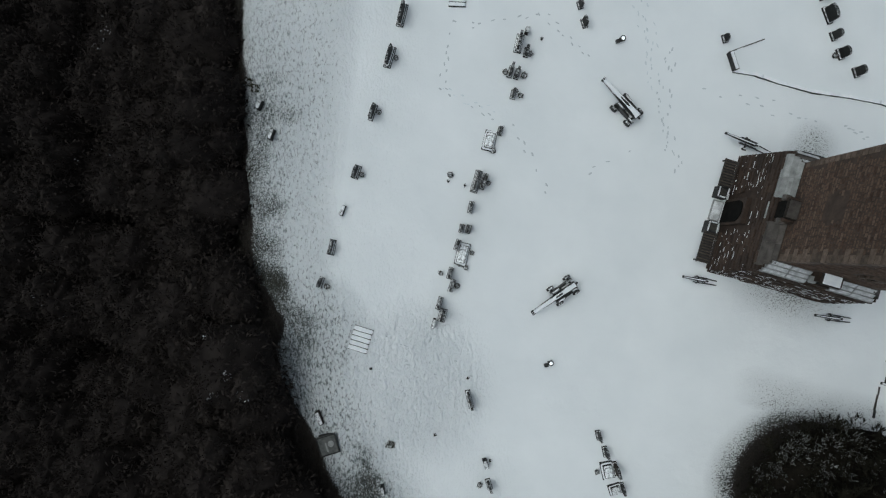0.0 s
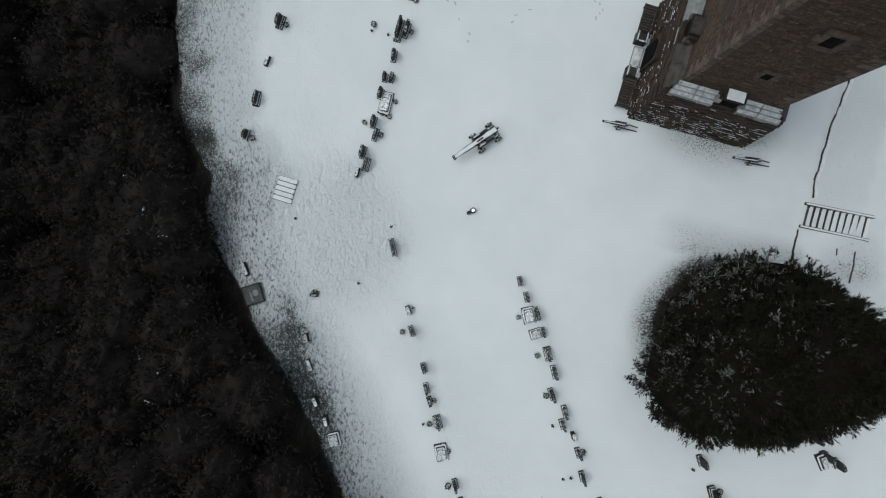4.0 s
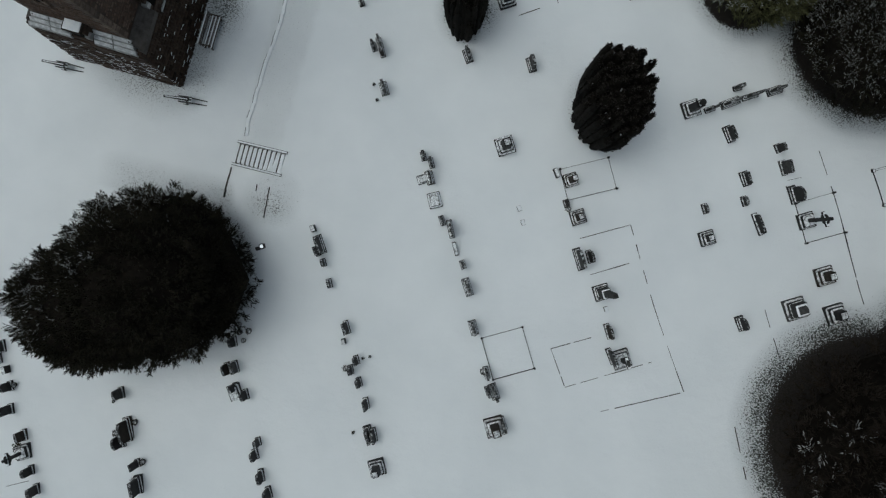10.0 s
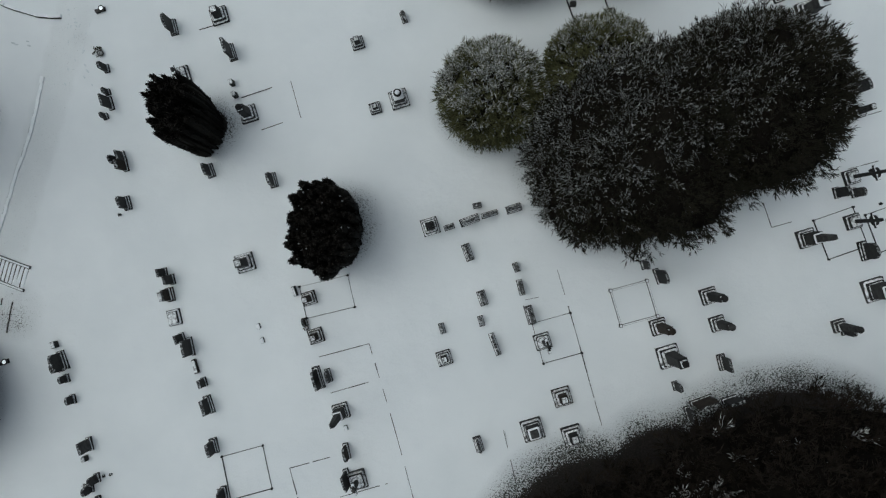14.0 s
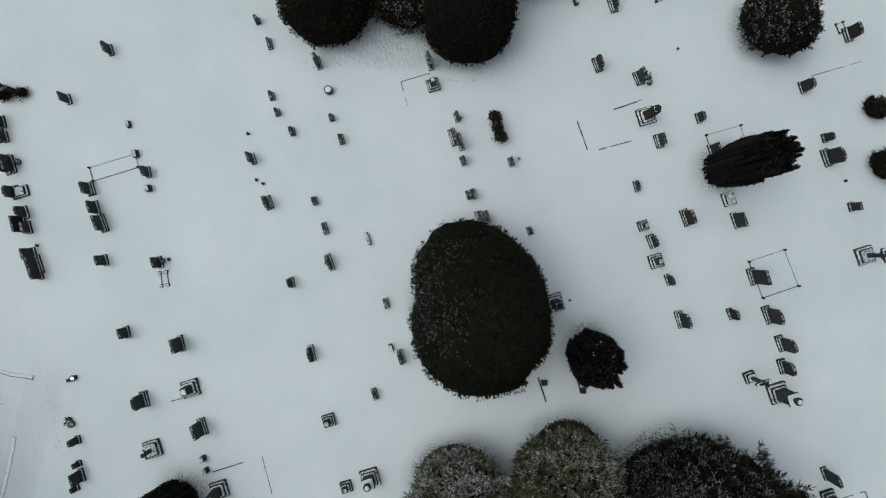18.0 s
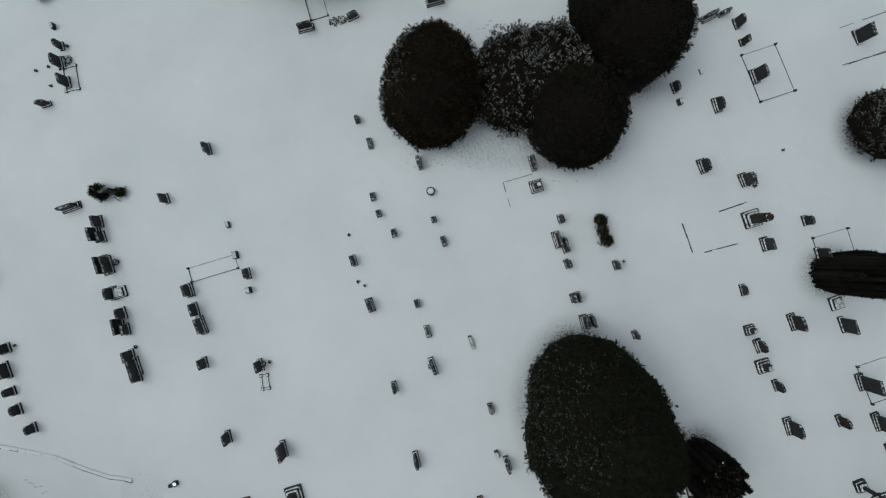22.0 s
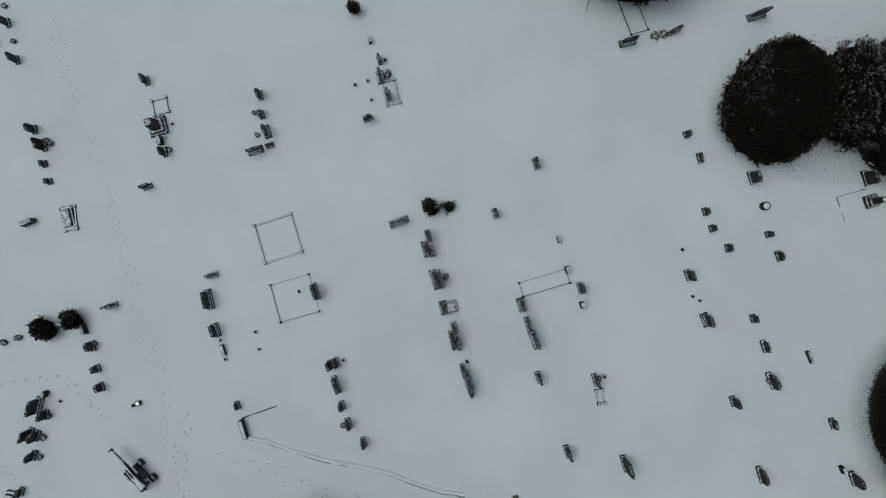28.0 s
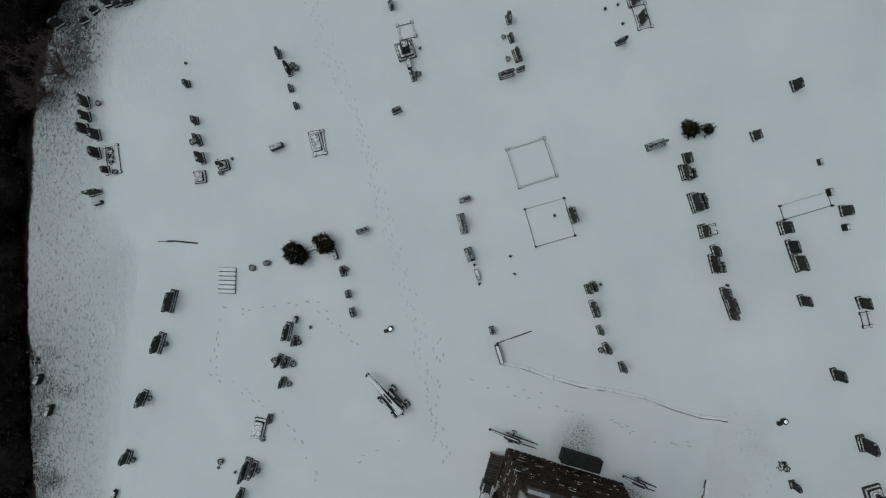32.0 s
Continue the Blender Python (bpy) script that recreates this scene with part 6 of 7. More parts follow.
def masonry(name, half, z0, z1, sides, rows, rng, parent, mat, skip=None, half_top=None):
    """Joined small rubble stones over whole faces, uneven in size and depth."""
    V, F = [], []
    hh = (z1 - z0) / rows
    for side in sides:
        m = pose(0, 0, 0, 0, 0, side * 90)
        for r in range(rows):
            z = z0 + hh * r
            hz = half if half_top is None else half + (half_top - half) * (r + 0.5) / rows
            s = -hz + rng.uniform(0, 0.1)
            while s < hz - 0.12:
                w = min(rng.uniform(0.14, 0.5), hz - s)
                if w > 0.1 and not (skip and skip(side, s + w / 2, z + hh / 2)):
                    d = rng.uniform(0.004, 0.022)
                    k = rng.uniform(0.012, 0.03)
                    q = [rng.uniform(0.004, 0.03) for _ in range(4)]
                    off = len(V)
                    for y, e in ((-hz + 0.05, 0.0), (-hz - d, k)):
                        for x, zz in ((s + q[0] + e, z + q[1] + e), (s + w - q[2] - e, z + q[3] + e), (s + w - q[0] - e, z + hh - q[2] - e), (s + q[1] + e, z + hh - q[3] - e)):
                            V.append(tuple(m @ Vector((x, y, zz))))
                    F += [(off + 4, off + 5, off + 6, off + 7)] + [(off + i, off + (i + 1) % 4, off + 4 + (i + 1) % 4, off + 4 + i) for i in range(4)]
                s += w
    return tagged(sheet(name, V, F, mat, parent), kind="stuff")


def island_stone(name, tones, rough=0.9):
    """Stone whose tone changes from one block to the next."""
    m, n, l, b = material(name, rough)
    geo, tc, no = n.new("ShaderNodeNewGeometry"), n.new("ShaderNodeTexCoord"), n.new("ShaderNodeTexNoise")
    no.inputs["Scale"].default_value, no.inputs["Detail"].default_value = 9.0, 5
    l.new(tc.outputs["Object"], no.inputs["Vector"])
    ramp = n.new("ShaderNodeValToRGB")
    e = ramp.color_ramp.elements
    e[0].color, e[1].color = (*tones[0], 1), (*tones[-1], 1)
    for i, c in enumerate(tones[1:-1]):
        e.new((i + 1) / (len(tones) - 1)).color = (*c, 1)
    l.new(geo.outputs["Random Per Island"], ramp.inputs[0])
    mr = n.new("ShaderNodeMapRange")
    mr.inputs["From Min"].default_value, mr.inputs["From Max"].default_value = 0.3, 0.7
    mr.inputs["To Min"].default_value, mr.inputs["To Max"].default_value = 0.6, 1.35
    l.new(no.outputs["Fac"], mr.inputs["Value"])
    mul = n.new("ShaderNodeVectorMath")
    mul.operation = "SCALE"
    l.new(ramp.outputs[0], mul.inputs[0])
    l.new(mr.outputs[0], mul.inputs["Scale"])
    l.new(mul.outputs[0], b.inputs["Base Color"])
    b.inputs["Specular IOR Level"].default_value = 0.15
    bp = n.new("ShaderNodeBump")
    bp.inputs["Strength"].default_value, bp.inputs["Distance"].default_value = 0.5, 0.03
    l.new(no.outputs["Fac"], bp.inputs["Height"])
    l.new(bp.outputs[0], b.inputs["Normal"])
    return m


def tower():
    rng = random.Random(4)
    thing = tagged(new("memorial_tower"), "square rubble-stone memorial tower with snow-lined offsets", "tower")
    thing.matrix_basis = pose(TX, TY, TOWER_BASE, 0, 0, TURNED)
    wide, off0, off1, top = 3.5, 4.95, 5.45, 19.0
    bm = bmesh.new()
    wall_course(bm, wide, -0.8, off0, 0.06, 0.44)
    part("lower_stage", bm, TOWERWALL, thing)
    bm = bmesh.new()
    wall_course(bm, wide, off1 - 0.6, top, 1.0, 1.0)
    part("upper_stage", bm, SHAFT, thing)
    part("coping", block(0, 0, top, 5.3, 5.3, 0.3, 0.97, 0.03), BROWNSTONE, thing)
    part("roof_snow", block(0, 0, top + 0.3, 5.0, 5.0, 0.08, 0.97, 0.02), SNOW, thing)
    # sloping offset between the stages, in slabs, broken by a window bay on each side
    for side in range(4):
        m = pose(0, 0, 0, 0, 0, side * 90)
        for x0, x1 in ((-2.72, -0.62), (0.62, 2.72)):
            for i in range(2):
                for j in range(3):
                    ya0, ya1 = wide - 0.36 - 0.21 * j, wide - 0.36 - 0.21 * (j + 1) + 0.012
                    za0, za1 = off0 + 0.17 * j, off0 + 0.17 * (j + 1)
                    xa, xb = x0 + (x1 - x0) * i / 2, x0 + (x1 - x0) * (i + 1) / 2 - 0.015
                    grow = 0.16 * (1 - j / 1.5)
                    if x0 < 0 and i == 0:
                        xa -= grow
                    if x0 > 0 and i == 1:
                        xb += grow
                    bm = bmesh.new()
                    pts = [(xa, -ya0, za0), (xb, -ya0, za0), (xb, -ya1, za1), (xa, -ya1, za1)]
                    lo = [bm.verts.new((p[0], p[1], p[2] - 0.35)) for p in pts]
                    hi = [bm.verts.new(p) for p in pts]
                    bm.faces.new(hi)
                    bm.faces.new(lo[::-1])
                    for q in range(4):
                        bm.faces.new((lo[q], lo[(q + 1) % 4], hi[(q + 1) % 4], hi[q]))
                    sl = part("offset_slab", bm, SLATE if side == 0 or (side == 3 and x0 < 0) else DARKSLAB, thing)
                    sl.matrix_basis = m
                    if side == 0 or (side == 2 and rng.random() < 0.3):
                        bm = bmesh.new()
                        pts = [(xa + 0.03, -ya0 + 0.03, za0 + 0.03), (xb - 0.03, -ya0 + 0.03, za0 + 0.03), (xb - 0.03, -ya1 - 0.03, za1 + 0.01), (xa + 0.03, -ya1 - 0.03, za1 + 0.01)]
                        hi = [bm.verts.new((p[0], p[1], p[2] + 0.02)) for p in pts]
                        bm.faces.new(hi)
                        lo = [bm.verts.new(p) for p in pts]
                        bm.faces.new(lo[::-1])
                        for q in range(4):
                            bm.faces.new((lo[q], lo[(q + 1) % 4], hi[(q + 1) % 4], hi[q]))
                        part("slab_snow", bm, FROSTED, sl, "thin frozen snow on the sloping slab")
        # window bay: jambs, dark opening, a hood stone with snow, a sill
        bay = part("window_bay", block(0, -2.62, 4.2, 1.24, 0.7, 1.75, 1.0, 0.02), TOWERWALL, thing)
        bay.matrix_basis = m
        for nm, args, mt in (("opening", (0, -2.975, 4.46, 0.86, 0.03, 1.4, 1.0, 0.0), DARKVOID), ("hood", (0, -2.72, 5.95, 1.0, 0.72, 0.16, 0.96, 0.02), BROWNSTONE),
                             ("hood_snow", (0, -2.72, 6.108, 0.9, 0.62, 0.05, 0.9, 0.02), SNOW if side != 3 else DARKSLAB), ("corbel", (-0.6, -2.9, 5.35, 0.3, 0.36, 0.3, 0.9, 0.02), DARKSLAB if side == 3 else SLATE), ("corbel", (0.6, -2.9, 5.35, 0.3, 0.36, 0.3, 0.9, 0.02), DARKSLAB if side == 3 else SLATE),
                             ("sill", (0, -3.02, 4.3, 0.9, 0.32, 0.12, 0.95, 0.01), SLATE)):
            part(nm, block(*args), mt, bay)
        # two small windows in the shaft, with dressed surrounds
        for wz, sc in ((8.5, 0.85), (13.0, 1.15)) if side != 3 else ((13.0, 1.15),):
            win = part("slit_window", block(0, -2.54, wz, 0.5 * sc, 0.06, 0.9 * sc, 1.0, 0.0), DARKVOID, thing, "dark window opening")
            win.matrix_basis = m
            for sx in (-1, 1):
                for q in range(3):
                    jw = (0.34 if q % 2 else 0.22) * sc
                    part("jamb_stone", block(sx * (0.26 * sc + jw / 2), -2.56, wz + 0.3 * sc * q, jw, 0.12, 0.29 * sc, 1.0, 0.01), DRESSED, win)
            part("lintel", block(0, -2.56, wz + 0.9 * sc, 1.0 * sc, 0.13, 0.26 * sc, 1.0, 0.01), DRESSED, win)
            part("sill", block(0, -2.57, wz - 0.2 * sc, 0.9 * sc, 0.16, 0.19 * sc, 1.0, 0.01), DRESSED, win)
    # doorway on the west face
    m = pose(0, 0, 0, 0, 0, -90)
    door = part("doorway", block(0, -3.34, -0.2, 1.56, 0.3, 2.75, 0.94, 0.02), TOWERWALL, thing, "dark stone door surround")
    door.matrix_basis = m
    part("opening", prism([(-0.6, 0.0), (-0.6, 1.75)] + [(-0.6 * math.cos(a), 1.75 + 0.6 * math.sin(a)) for a in np.linspace(0.2, 2.94, 9)] + [(0.6, 1.75), (0.6, 0.0)], -3.53, -3.48), DARKVOID, door)
    part("threshold", block(0, -3.9, -0.4, 1.2, 0.6, 0.44, 1.0, 0.02), SLATE, door)
    part("threshold_snow", mound(1.1, 0.5, 0.036, 0.05, 0, -3.9), FROSTED, door)
    rubble(3.44, 3.08, -0.15, 4.75, thing, 0.09, (TOWERWALL, TOWERSTONE, TOWERSTONE), 17, rng,
           lambda side, cx, w, z: side in (1, 2) or side == 3 and abs(cx) < 1.0 + w / 2 and z < 2.9)
    masonry("base_masonry", 3.44, -0.15, 4.75, (1, 2), 17, rng, thing, BASERUBBLE, half_top=3.08)
    masonry("shaft_masonry", 2.5, 5.5, 18.9, range(4), 70, rng, thing, RUBBLE,
            lambda side, x, z: (abs(x) > 2.1) or (abs(x) < 0.75 and 4.0 < z < 6.3) or (abs(x) < 0.62 and 8.1 < z < 9.8) or (abs(x) < 0.85 and 12.6 < z < 14.5))
    # quoins of the shaft
    for side in range(4):
        for i in range(34):
            z = 5.6 + i * 0.38
            lng = 0.62 if i % 2 else 0.36
            q = part("quoin", block(2.5 - lng / 2 + 0.012, -2.5 + 0.14 - 0.012, z, lng, 0.3, 0.34, 1.0, 0.01), QUOINSTONE, thing)
            q.matrix_basis = pose(0, 0, 0, 0, 0, side * 90)
    # snow on the rough ledges of the base
    bm = bmesh.new()
    for side in range(4):
        mm = pose(0, 0, 0, 0, 0, side * 90)
        for _ in range((330, 90, 60, 130)[side]):
            z = -0.15 + 0.2882 * rng.randrange(1, 14) + rng.uniform(-0.03, 0.03)
            hf = 3.44 - 0.36 * (z + 0.15) / 4.9
            x = rng.uniform(-hf, hf)
            if side == 3 and abs(x) < 1.1 and z < 3:
                continue
            ln = rng.uniform(0.07, 0.22) if rng.random() < 0.75 else rng.uniform(0.22, 0.5)
            c = mm @ Vector((x, -hf - rng.uniform(0.03, 0.07), z))
            u = mm.to_3x3() @ Vector((ln / 2, rng.uniform(-0.01, 0.01), 0))
            v = mm.to_3x3() @ Vector((0, rng.uniform(0.003, 0.008), 0.004))
            vs = [bm.verts.new(c + a) for a in (-u - v, u - v, u * 0.8 + v, -u * 0.8 + v)]
            lo = [bm.verts.new(c + a - Vector((0, 0, 0.02))) for a in (-u - v, u - v, u * 0.8 + v, -u * 0.8 + v)]
            bm.faces.new(vs)
            for q in range(4):
                bm.faces.new((lo[q], lo[(q + 1) % 4], vs[(q + 1) % 4], vs[q]))
    tagged(part("ledge_snow", bm, SNOW, thing, "snow caught on the rough courses"), kind="stuff")


TOWERWALL = mottled("tower_rubble", (0.018, 0.011, 0.0075), (0.056, 0.036, 0.025), 2.2, 0.9, 0.6, fine=9, vary=0.05)
SHAFT = mottled("tower_shaft_rubble", (0.034, 0.023, 0.016), (0.074, 0.05, 0.037), 2.2, 0.9, 0.6, fine=9, vary=0.05)
DRESSED = mottled("dressed_sandstone", (0.06, 0.042, 0.031), (0.14, 0.103, 0.08), 5, 0.9, 0.4, vary=0.25)
DARKSLAB = mottled("dark_weathering_slab", (0.04, 0.034, 0.03), (0.10, 0.09, 0.08), 3, 0.8, 0.3, vary=0.25)
RUBBLE = island_stone("mixed_brown_rubble", ((0.058, 0.037, 0.027), (0.115, 0.077, 0.057), (0.075, 0.048, 0.035), (0.14, 0.1, 0.076), (0.088, 0.058, 0.043), (0.12, 0.083, 0.062)))
BASERUBBLE = island_stone("dark_base_rubble", ((0.016, 0.011, 0.008), (0.05, 0.034, 0.024), (0.028, 0.019, 0.013), (0.066, 0.047, 0.034)))
QUOINSTONE = mottled("tower_quoin_stone", (0.06, 0.043, 0.032), (0.15, 0.112, 0.086), 4, 0.9, 0.5, vary=0.4)
TOWERSTONE = mottled("tower_dressed_stone", (0.02, 0.0125, 0.0085), (0.064, 0.041, 0.028), 4, 0.9, 0.5, vary=0.4)
tower()


# ---- round the tower ----
def tower_point(u, v):
    p = pose(TX, TY, 0, 0, 0, TURNED) @ Vector((u, v, 0))
    return p.x, p.y


def wall_rack(u, v, length):
    x, y = tower_point(u, v)
    thing = stand("slatted_bench", x, y, TURNED + 90, "dark slatted bench standing against the tower wall", "bench", "tower benches")
    for sx in (-1, 1):
        part("side_rail", block(0, sx * 0.36, 0.38, length, 0.07, 0.08, 1.0, 0.01), IRON, thing)
        for sy in (-1, 1):
            part("leg", block(sx * (length / 2 - 0.12), sy * 0.34, -0.1, 0.08, 0.07, 0.5, 1.0, 0.01), IRON, thing)
    part("under_panel", block(0, 0, 0.3, length - 0.1, 0.66, 0.04, 1.0, 0.005), IRON, thing)
    n = int(length / 0.15)
    for i in range(n):
        part("slat", block(-length / 2 + 0.08 + i * (length - 0.16) / (n - 1), 0, 0.46, 0.075, 0.78, 0.035, 1.0, 0.006), OLDWOOD, thing)


wall_rack(-3.95, 2.05, 1.9)
wall_rack(-3.95, -2.2, 1.9)
for v in (1.02, -1.02):
    x, y = tower_point(-4.0, v)
    thing = stand("stone_planter", x, y, TURNED, "square dark stone planter with a snowy rim beside the tower door", "planter", "door planters")
    part("body", block(0, 0, -0.1, 0.66, 0.66, 0.7, 0.96, 0.02), GRANITE, thing)
    for k in range(4):
        r = part("rim", block(0, -0.26, 0.598, 0.64 if k % 2 else 0.38, 0.12, 0.06, 1.0, 0.01), GRANITE, thing)
        r.matrix_basis = pose(0, 0, 0, 0, 0, 90 * k)
        if k != (2 if v > 0 else 0):
            part("rim_snow", mound(0.58 if k % 2 else 0.34, 0.08, 0.655, 0.03, 0, -0.26), FROSTED, r)
    part("soil", block(0, 0, 0.598, 0.38, 0.38, 0.03, 1.0, 0.0), EARTH, thing)


def park_bench(x, y, rz):
    thing = stand("park_bench", x, y, rz, "wooden park bench with snow on its slats beside the tower", "bench")
    for k in range(3):
        s = part("seat_slat", block(0, -0.22 + 0.2 * k, 0.43, 1.95, 0.17, 0.04, 1.0, 0.006), OLDWOOD, thing)
        part("slat_snow", mound(1.9, 0.075, 0.466, 0.04, 0, -0.22 + 0.2 * k), SNOW, s)
    for k in range(3):
        part("back_slat", block(0, 0.33 + 0.02 * k, 0.58 + 0.14 * k, 1.95, 0.03, 0.1, 1.0, 0.006), OLDWOOD, thing)
    part("back_snow", mound(1.9, 0.05, 0.957, 0.04, 0, 0.37), SNOW, thing)
    for sx in (-0.9, 0.9):
        part("leg", block(sx, -0.18, -0.05, 0.07, 0.07, 0.48, 1.0, 0.008), OLDWOOD, thing)
        part("back_post", block(sx, 0.3, -0.05, 0.07, 0.07, 1.0, 1.0, 0.008), OLDWOOD, thing)
        part("armrest", block(sx, 0.05, 0.64, 0.08, 0.55, 0.04, 1.0, 0.008), OLDWOOD, thing)


def storage_chest(u, v, length):
    x, y = tower_point(u, v)
    thing = stand("storage_chest", x, y, TURNED, "long dark storage chest against the tower wall, clear of snow", "chest")
    part("body", block(0, 0, -0.1, length, 0.72, 0.75, 0.98, 0.02), GRANITE, thing)
    part("lid", block(0, 0.01, 0.65, length + 0.06, 0.8, 0.06, 0.95, 0.03), GRANITE, thing)
    for sx in (-1, 1):
        part("hinge", block(sx * length * 0.3, -0.36, 0.7, 0.14, 0.06, 0.03, 1.0, 0.005), GRANITE, thing)


park_bench(*tower_point(4.35, 0.1), TURNED + 90)
storage_chest(0.63, 4.05, 2.3)


def barrel(bm, length, r0, r1, z, back):
    """A gun barrel along x, muzzle forward, with rings and a breech knob."""
    prof = ((back - 0.16, 0.02), (back - 0.12, 0.06), (back - 0.04, 0.05), (back, r0 * 0.9), (back + 0.05, r0 * 1.05), (back + length * 0.3, r0 * 0.95), (back + length * 0.32, r0),
            (back + length * 0.6, (r0 + r1) / 2), (back + length * 0.93, r1), (back + length * 0.97, r1 * 1.25), (back + length, r1 * 1.15), (back + length, r1 * 0.5), (back + length - 0.2, r1 * 0.5))
    n = 14
    loops = [[bm.verts.new((x, r * math.cos(6.2832 * i / n), z + r * math.sin(6.2832 * i / n))) for i in range(n)] for x, r in prof]
    for a, b in zip(loops, loops[1:]):
        for i in range(n):
            bm.faces.new((a[i], b[i], b[(i + 1) % n], a[(i + 1) % n]))
    bm.faces.new(loops[0])
    bm.faces.new(loops[-1][::-1])


def snow_strip(bm, x0, x1, w0, w1, z, n=8, top0=None, top1=None):
    rows = []
    for i in range(n + 1):
        s = i / n
        x, w = x0 + (x1 - x0) * s, (w0 + (w1 - w0) * s) * random.uniform(0.9, 1.05)
        hi = z + 0.012 if top0 is None else top0 + (top1 - top0) * s + 0.012
        lo = hi - 0.082 if top0 is None else hi - w * 0.75
        rows.append([bm.verts.new(p) for p in ((x, -w, lo), (x, -w * 0.6, hi), (x, w * 0.6, hi), (x, w, lo))])
    for a, b in zip(rows, rows[1:]):
        for i in range(3):
            bm.faces.new((a[i], b[i], b[i + 1], a[i + 1]))
        bm.faces.new((a[3], b[3], b[0], a[0]))
    bm.faces.new(rows[0])
    bm.faces.new(rows[-1][::-1])
    bmesh.ops.recalc_face_normals(bm, faces=bm.faces[:])


def big_cannon(mx, my, bx, by, r0=0.2):
    """A cannon on a four-wheeled garrison carriage; muzzle place, then breech place."""
    rz = math.degrees(math.atan2(my - by, mx - bx))
    cx, cy = bx + (mx - bx) * 0.3, by + (my - by) * 0.3
    ln = math.hypot(mx - bx, my - by)
    thing = stand("cannon", cx, cy, rz, "old iron cannon on a four-wheeled carriage, its top lined with snow", "cannon", "cannons")
    bm = bmesh.new()
    barrel(bm, ln, r0, 0.12, 0.8, -0.3 * ln)
    part("barrel", bm, IRON, thing)
    bm = bmesh.new()
    snow_strip(bm, -0.285 * ln, 0.695 * ln, r0 * 0.97, 0.115, 0.945, 12, 0.8 + r0, 0.92)
    part("barrel_snow", bm, SNOW, thing, "snow along the barrel")
    for s in (-1, 1):
        ck = part("cheek", prism([(-0.95, 0.22), (-0.95, 0.45), (-0.5, 0.5), (-0.45, 0.66), (0.0, 0.7), (0.05, 0.88), (0.5, 0.88), (0.55, 0.22)], s * 0.31 - 0.06, s * 0.31 + 0.06), IRON, thing)
        part("cheek_snow", block(0.27, s * 0.31, 0.877, 0.44, 0.09, 0.04, 0.9, 0.01), CAP, ck)
        part("cheek_snow", block(-0.73, s * 0.31, 0.48, 0.4, 0.09, 0.035, 0.9, 0.01), CAP, ck)
    for x in (-0.75, 0.4):
        part("axle", block(x, 0, 0.16, 0.14, 1.1, 0.14, 1.0, 0.02), IRON, thing)
        for s in (-1, 1):
            bm = bmesh.new()
            rod(bm, (x, s * 0.46, 0.2), (x, s * 0.58, 0.2), 0.23, 0.23, 16)
            wh = part("wheel", bm, IRON, thing)
            bm = bmesh.new()
            rod(bm, (x, s * 0.581, 0.2), (x, s * 0.62, 0.2), 0.06, 0.05, 10)
            part("hub", bm, IRON, wh)
            part("wheel_snow", block(x, s * 0.52, 0.415, 0.26, 0.1, 0.035, 0.8, 0.01), CAP, wh)
    part("transom", block(-0.35, 0, 0.3, 0.6, 0.5, 0.1, 1.0, 0.01), IRON, thing)
    part("transom_snow", mound(0.55, 0.44, 0.396, 0.05, -0.4, 0), SNOW, thing)


def field_gun(mx, my, bx, by, width=0.34):
    """A light gun: barrel, short carriage and two trailing poles; muzzle place, then trail end."""
    rz = math.degrees(math.atan2(my - by, mx - bx))
    cx, cy = (mx + bx) / 2, (my + by) / 2
    ln = math.hypot(mx - bx, my - by)
    thing = stand("field_gun", cx, cy, rz, "slender old field gun with trailing poles, powdered with snow", "field gun", "field guns")
    bm = bmesh.new()
    barrel(bm, ln * 0.62, 0.1, 0.06, 0.55, -0.12 * ln)
    part("barrel", bm, IRON, thing)
    bm = bmesh.new()
    snow_strip(bm, -0.1 * ln, 0.46 * ln, 0.045, 0.028, 0.645)
    part("barrel_snow", bm, SNOW, thing)
    for s in (-1, 1):
        part("cheek", block(0, s * 0.16, 0.3, ln * 0.34, 0.05, 0.22, 0.9, 0.01), IRON, thing)
        bm = bmesh.new()
        rod(bm, (-0.05 * ln, s * 0.15, 0.38), (-0.5 * ln, s * 0.12, 0.06), 0.04, 0.03, 6)
        part("trail_pole", bm, IRON, thing)
        bm = bmesh.new()
        rod(bm, (0.02, s * width * 0.5, 0.13), (0.02, s * (width * 0.5 + 0.06), 0.13), 0.14, 0.14, 16)
        wh = part("wheel", bm, IRON, thing)
        part("wheel_snow", block(0.02, s * (width * 0.5 + 0.03), 0.255, 0.16, 0.055, 0.03, 0.8, 0.008), SNOW, wh)
    part("axle", block(0.02, 0, 0.1, 0.08, width, 0.08, 1.0, 0.01), IRON, thing)
    part("bed_snow", mound(ln * 0.26, 0.2, 0.515, 0.04, -0.06 * ln, 0), SNOW, thing)


big_cannon(9.1, 9.7, 11.1, 7.5, 0.22)
big_cannon(5.1, -3.7, 7.6, -2.0)
field_gun(16.04, 6.60, 18.82, 5.47, 0.6)
field_gun(13.67, -1.57, 15.82, -1.99)
field_gun(20.96, -3.73, 23.28, -4.08)
field_gun(23.51, 4.07, 25.51, 3.14)


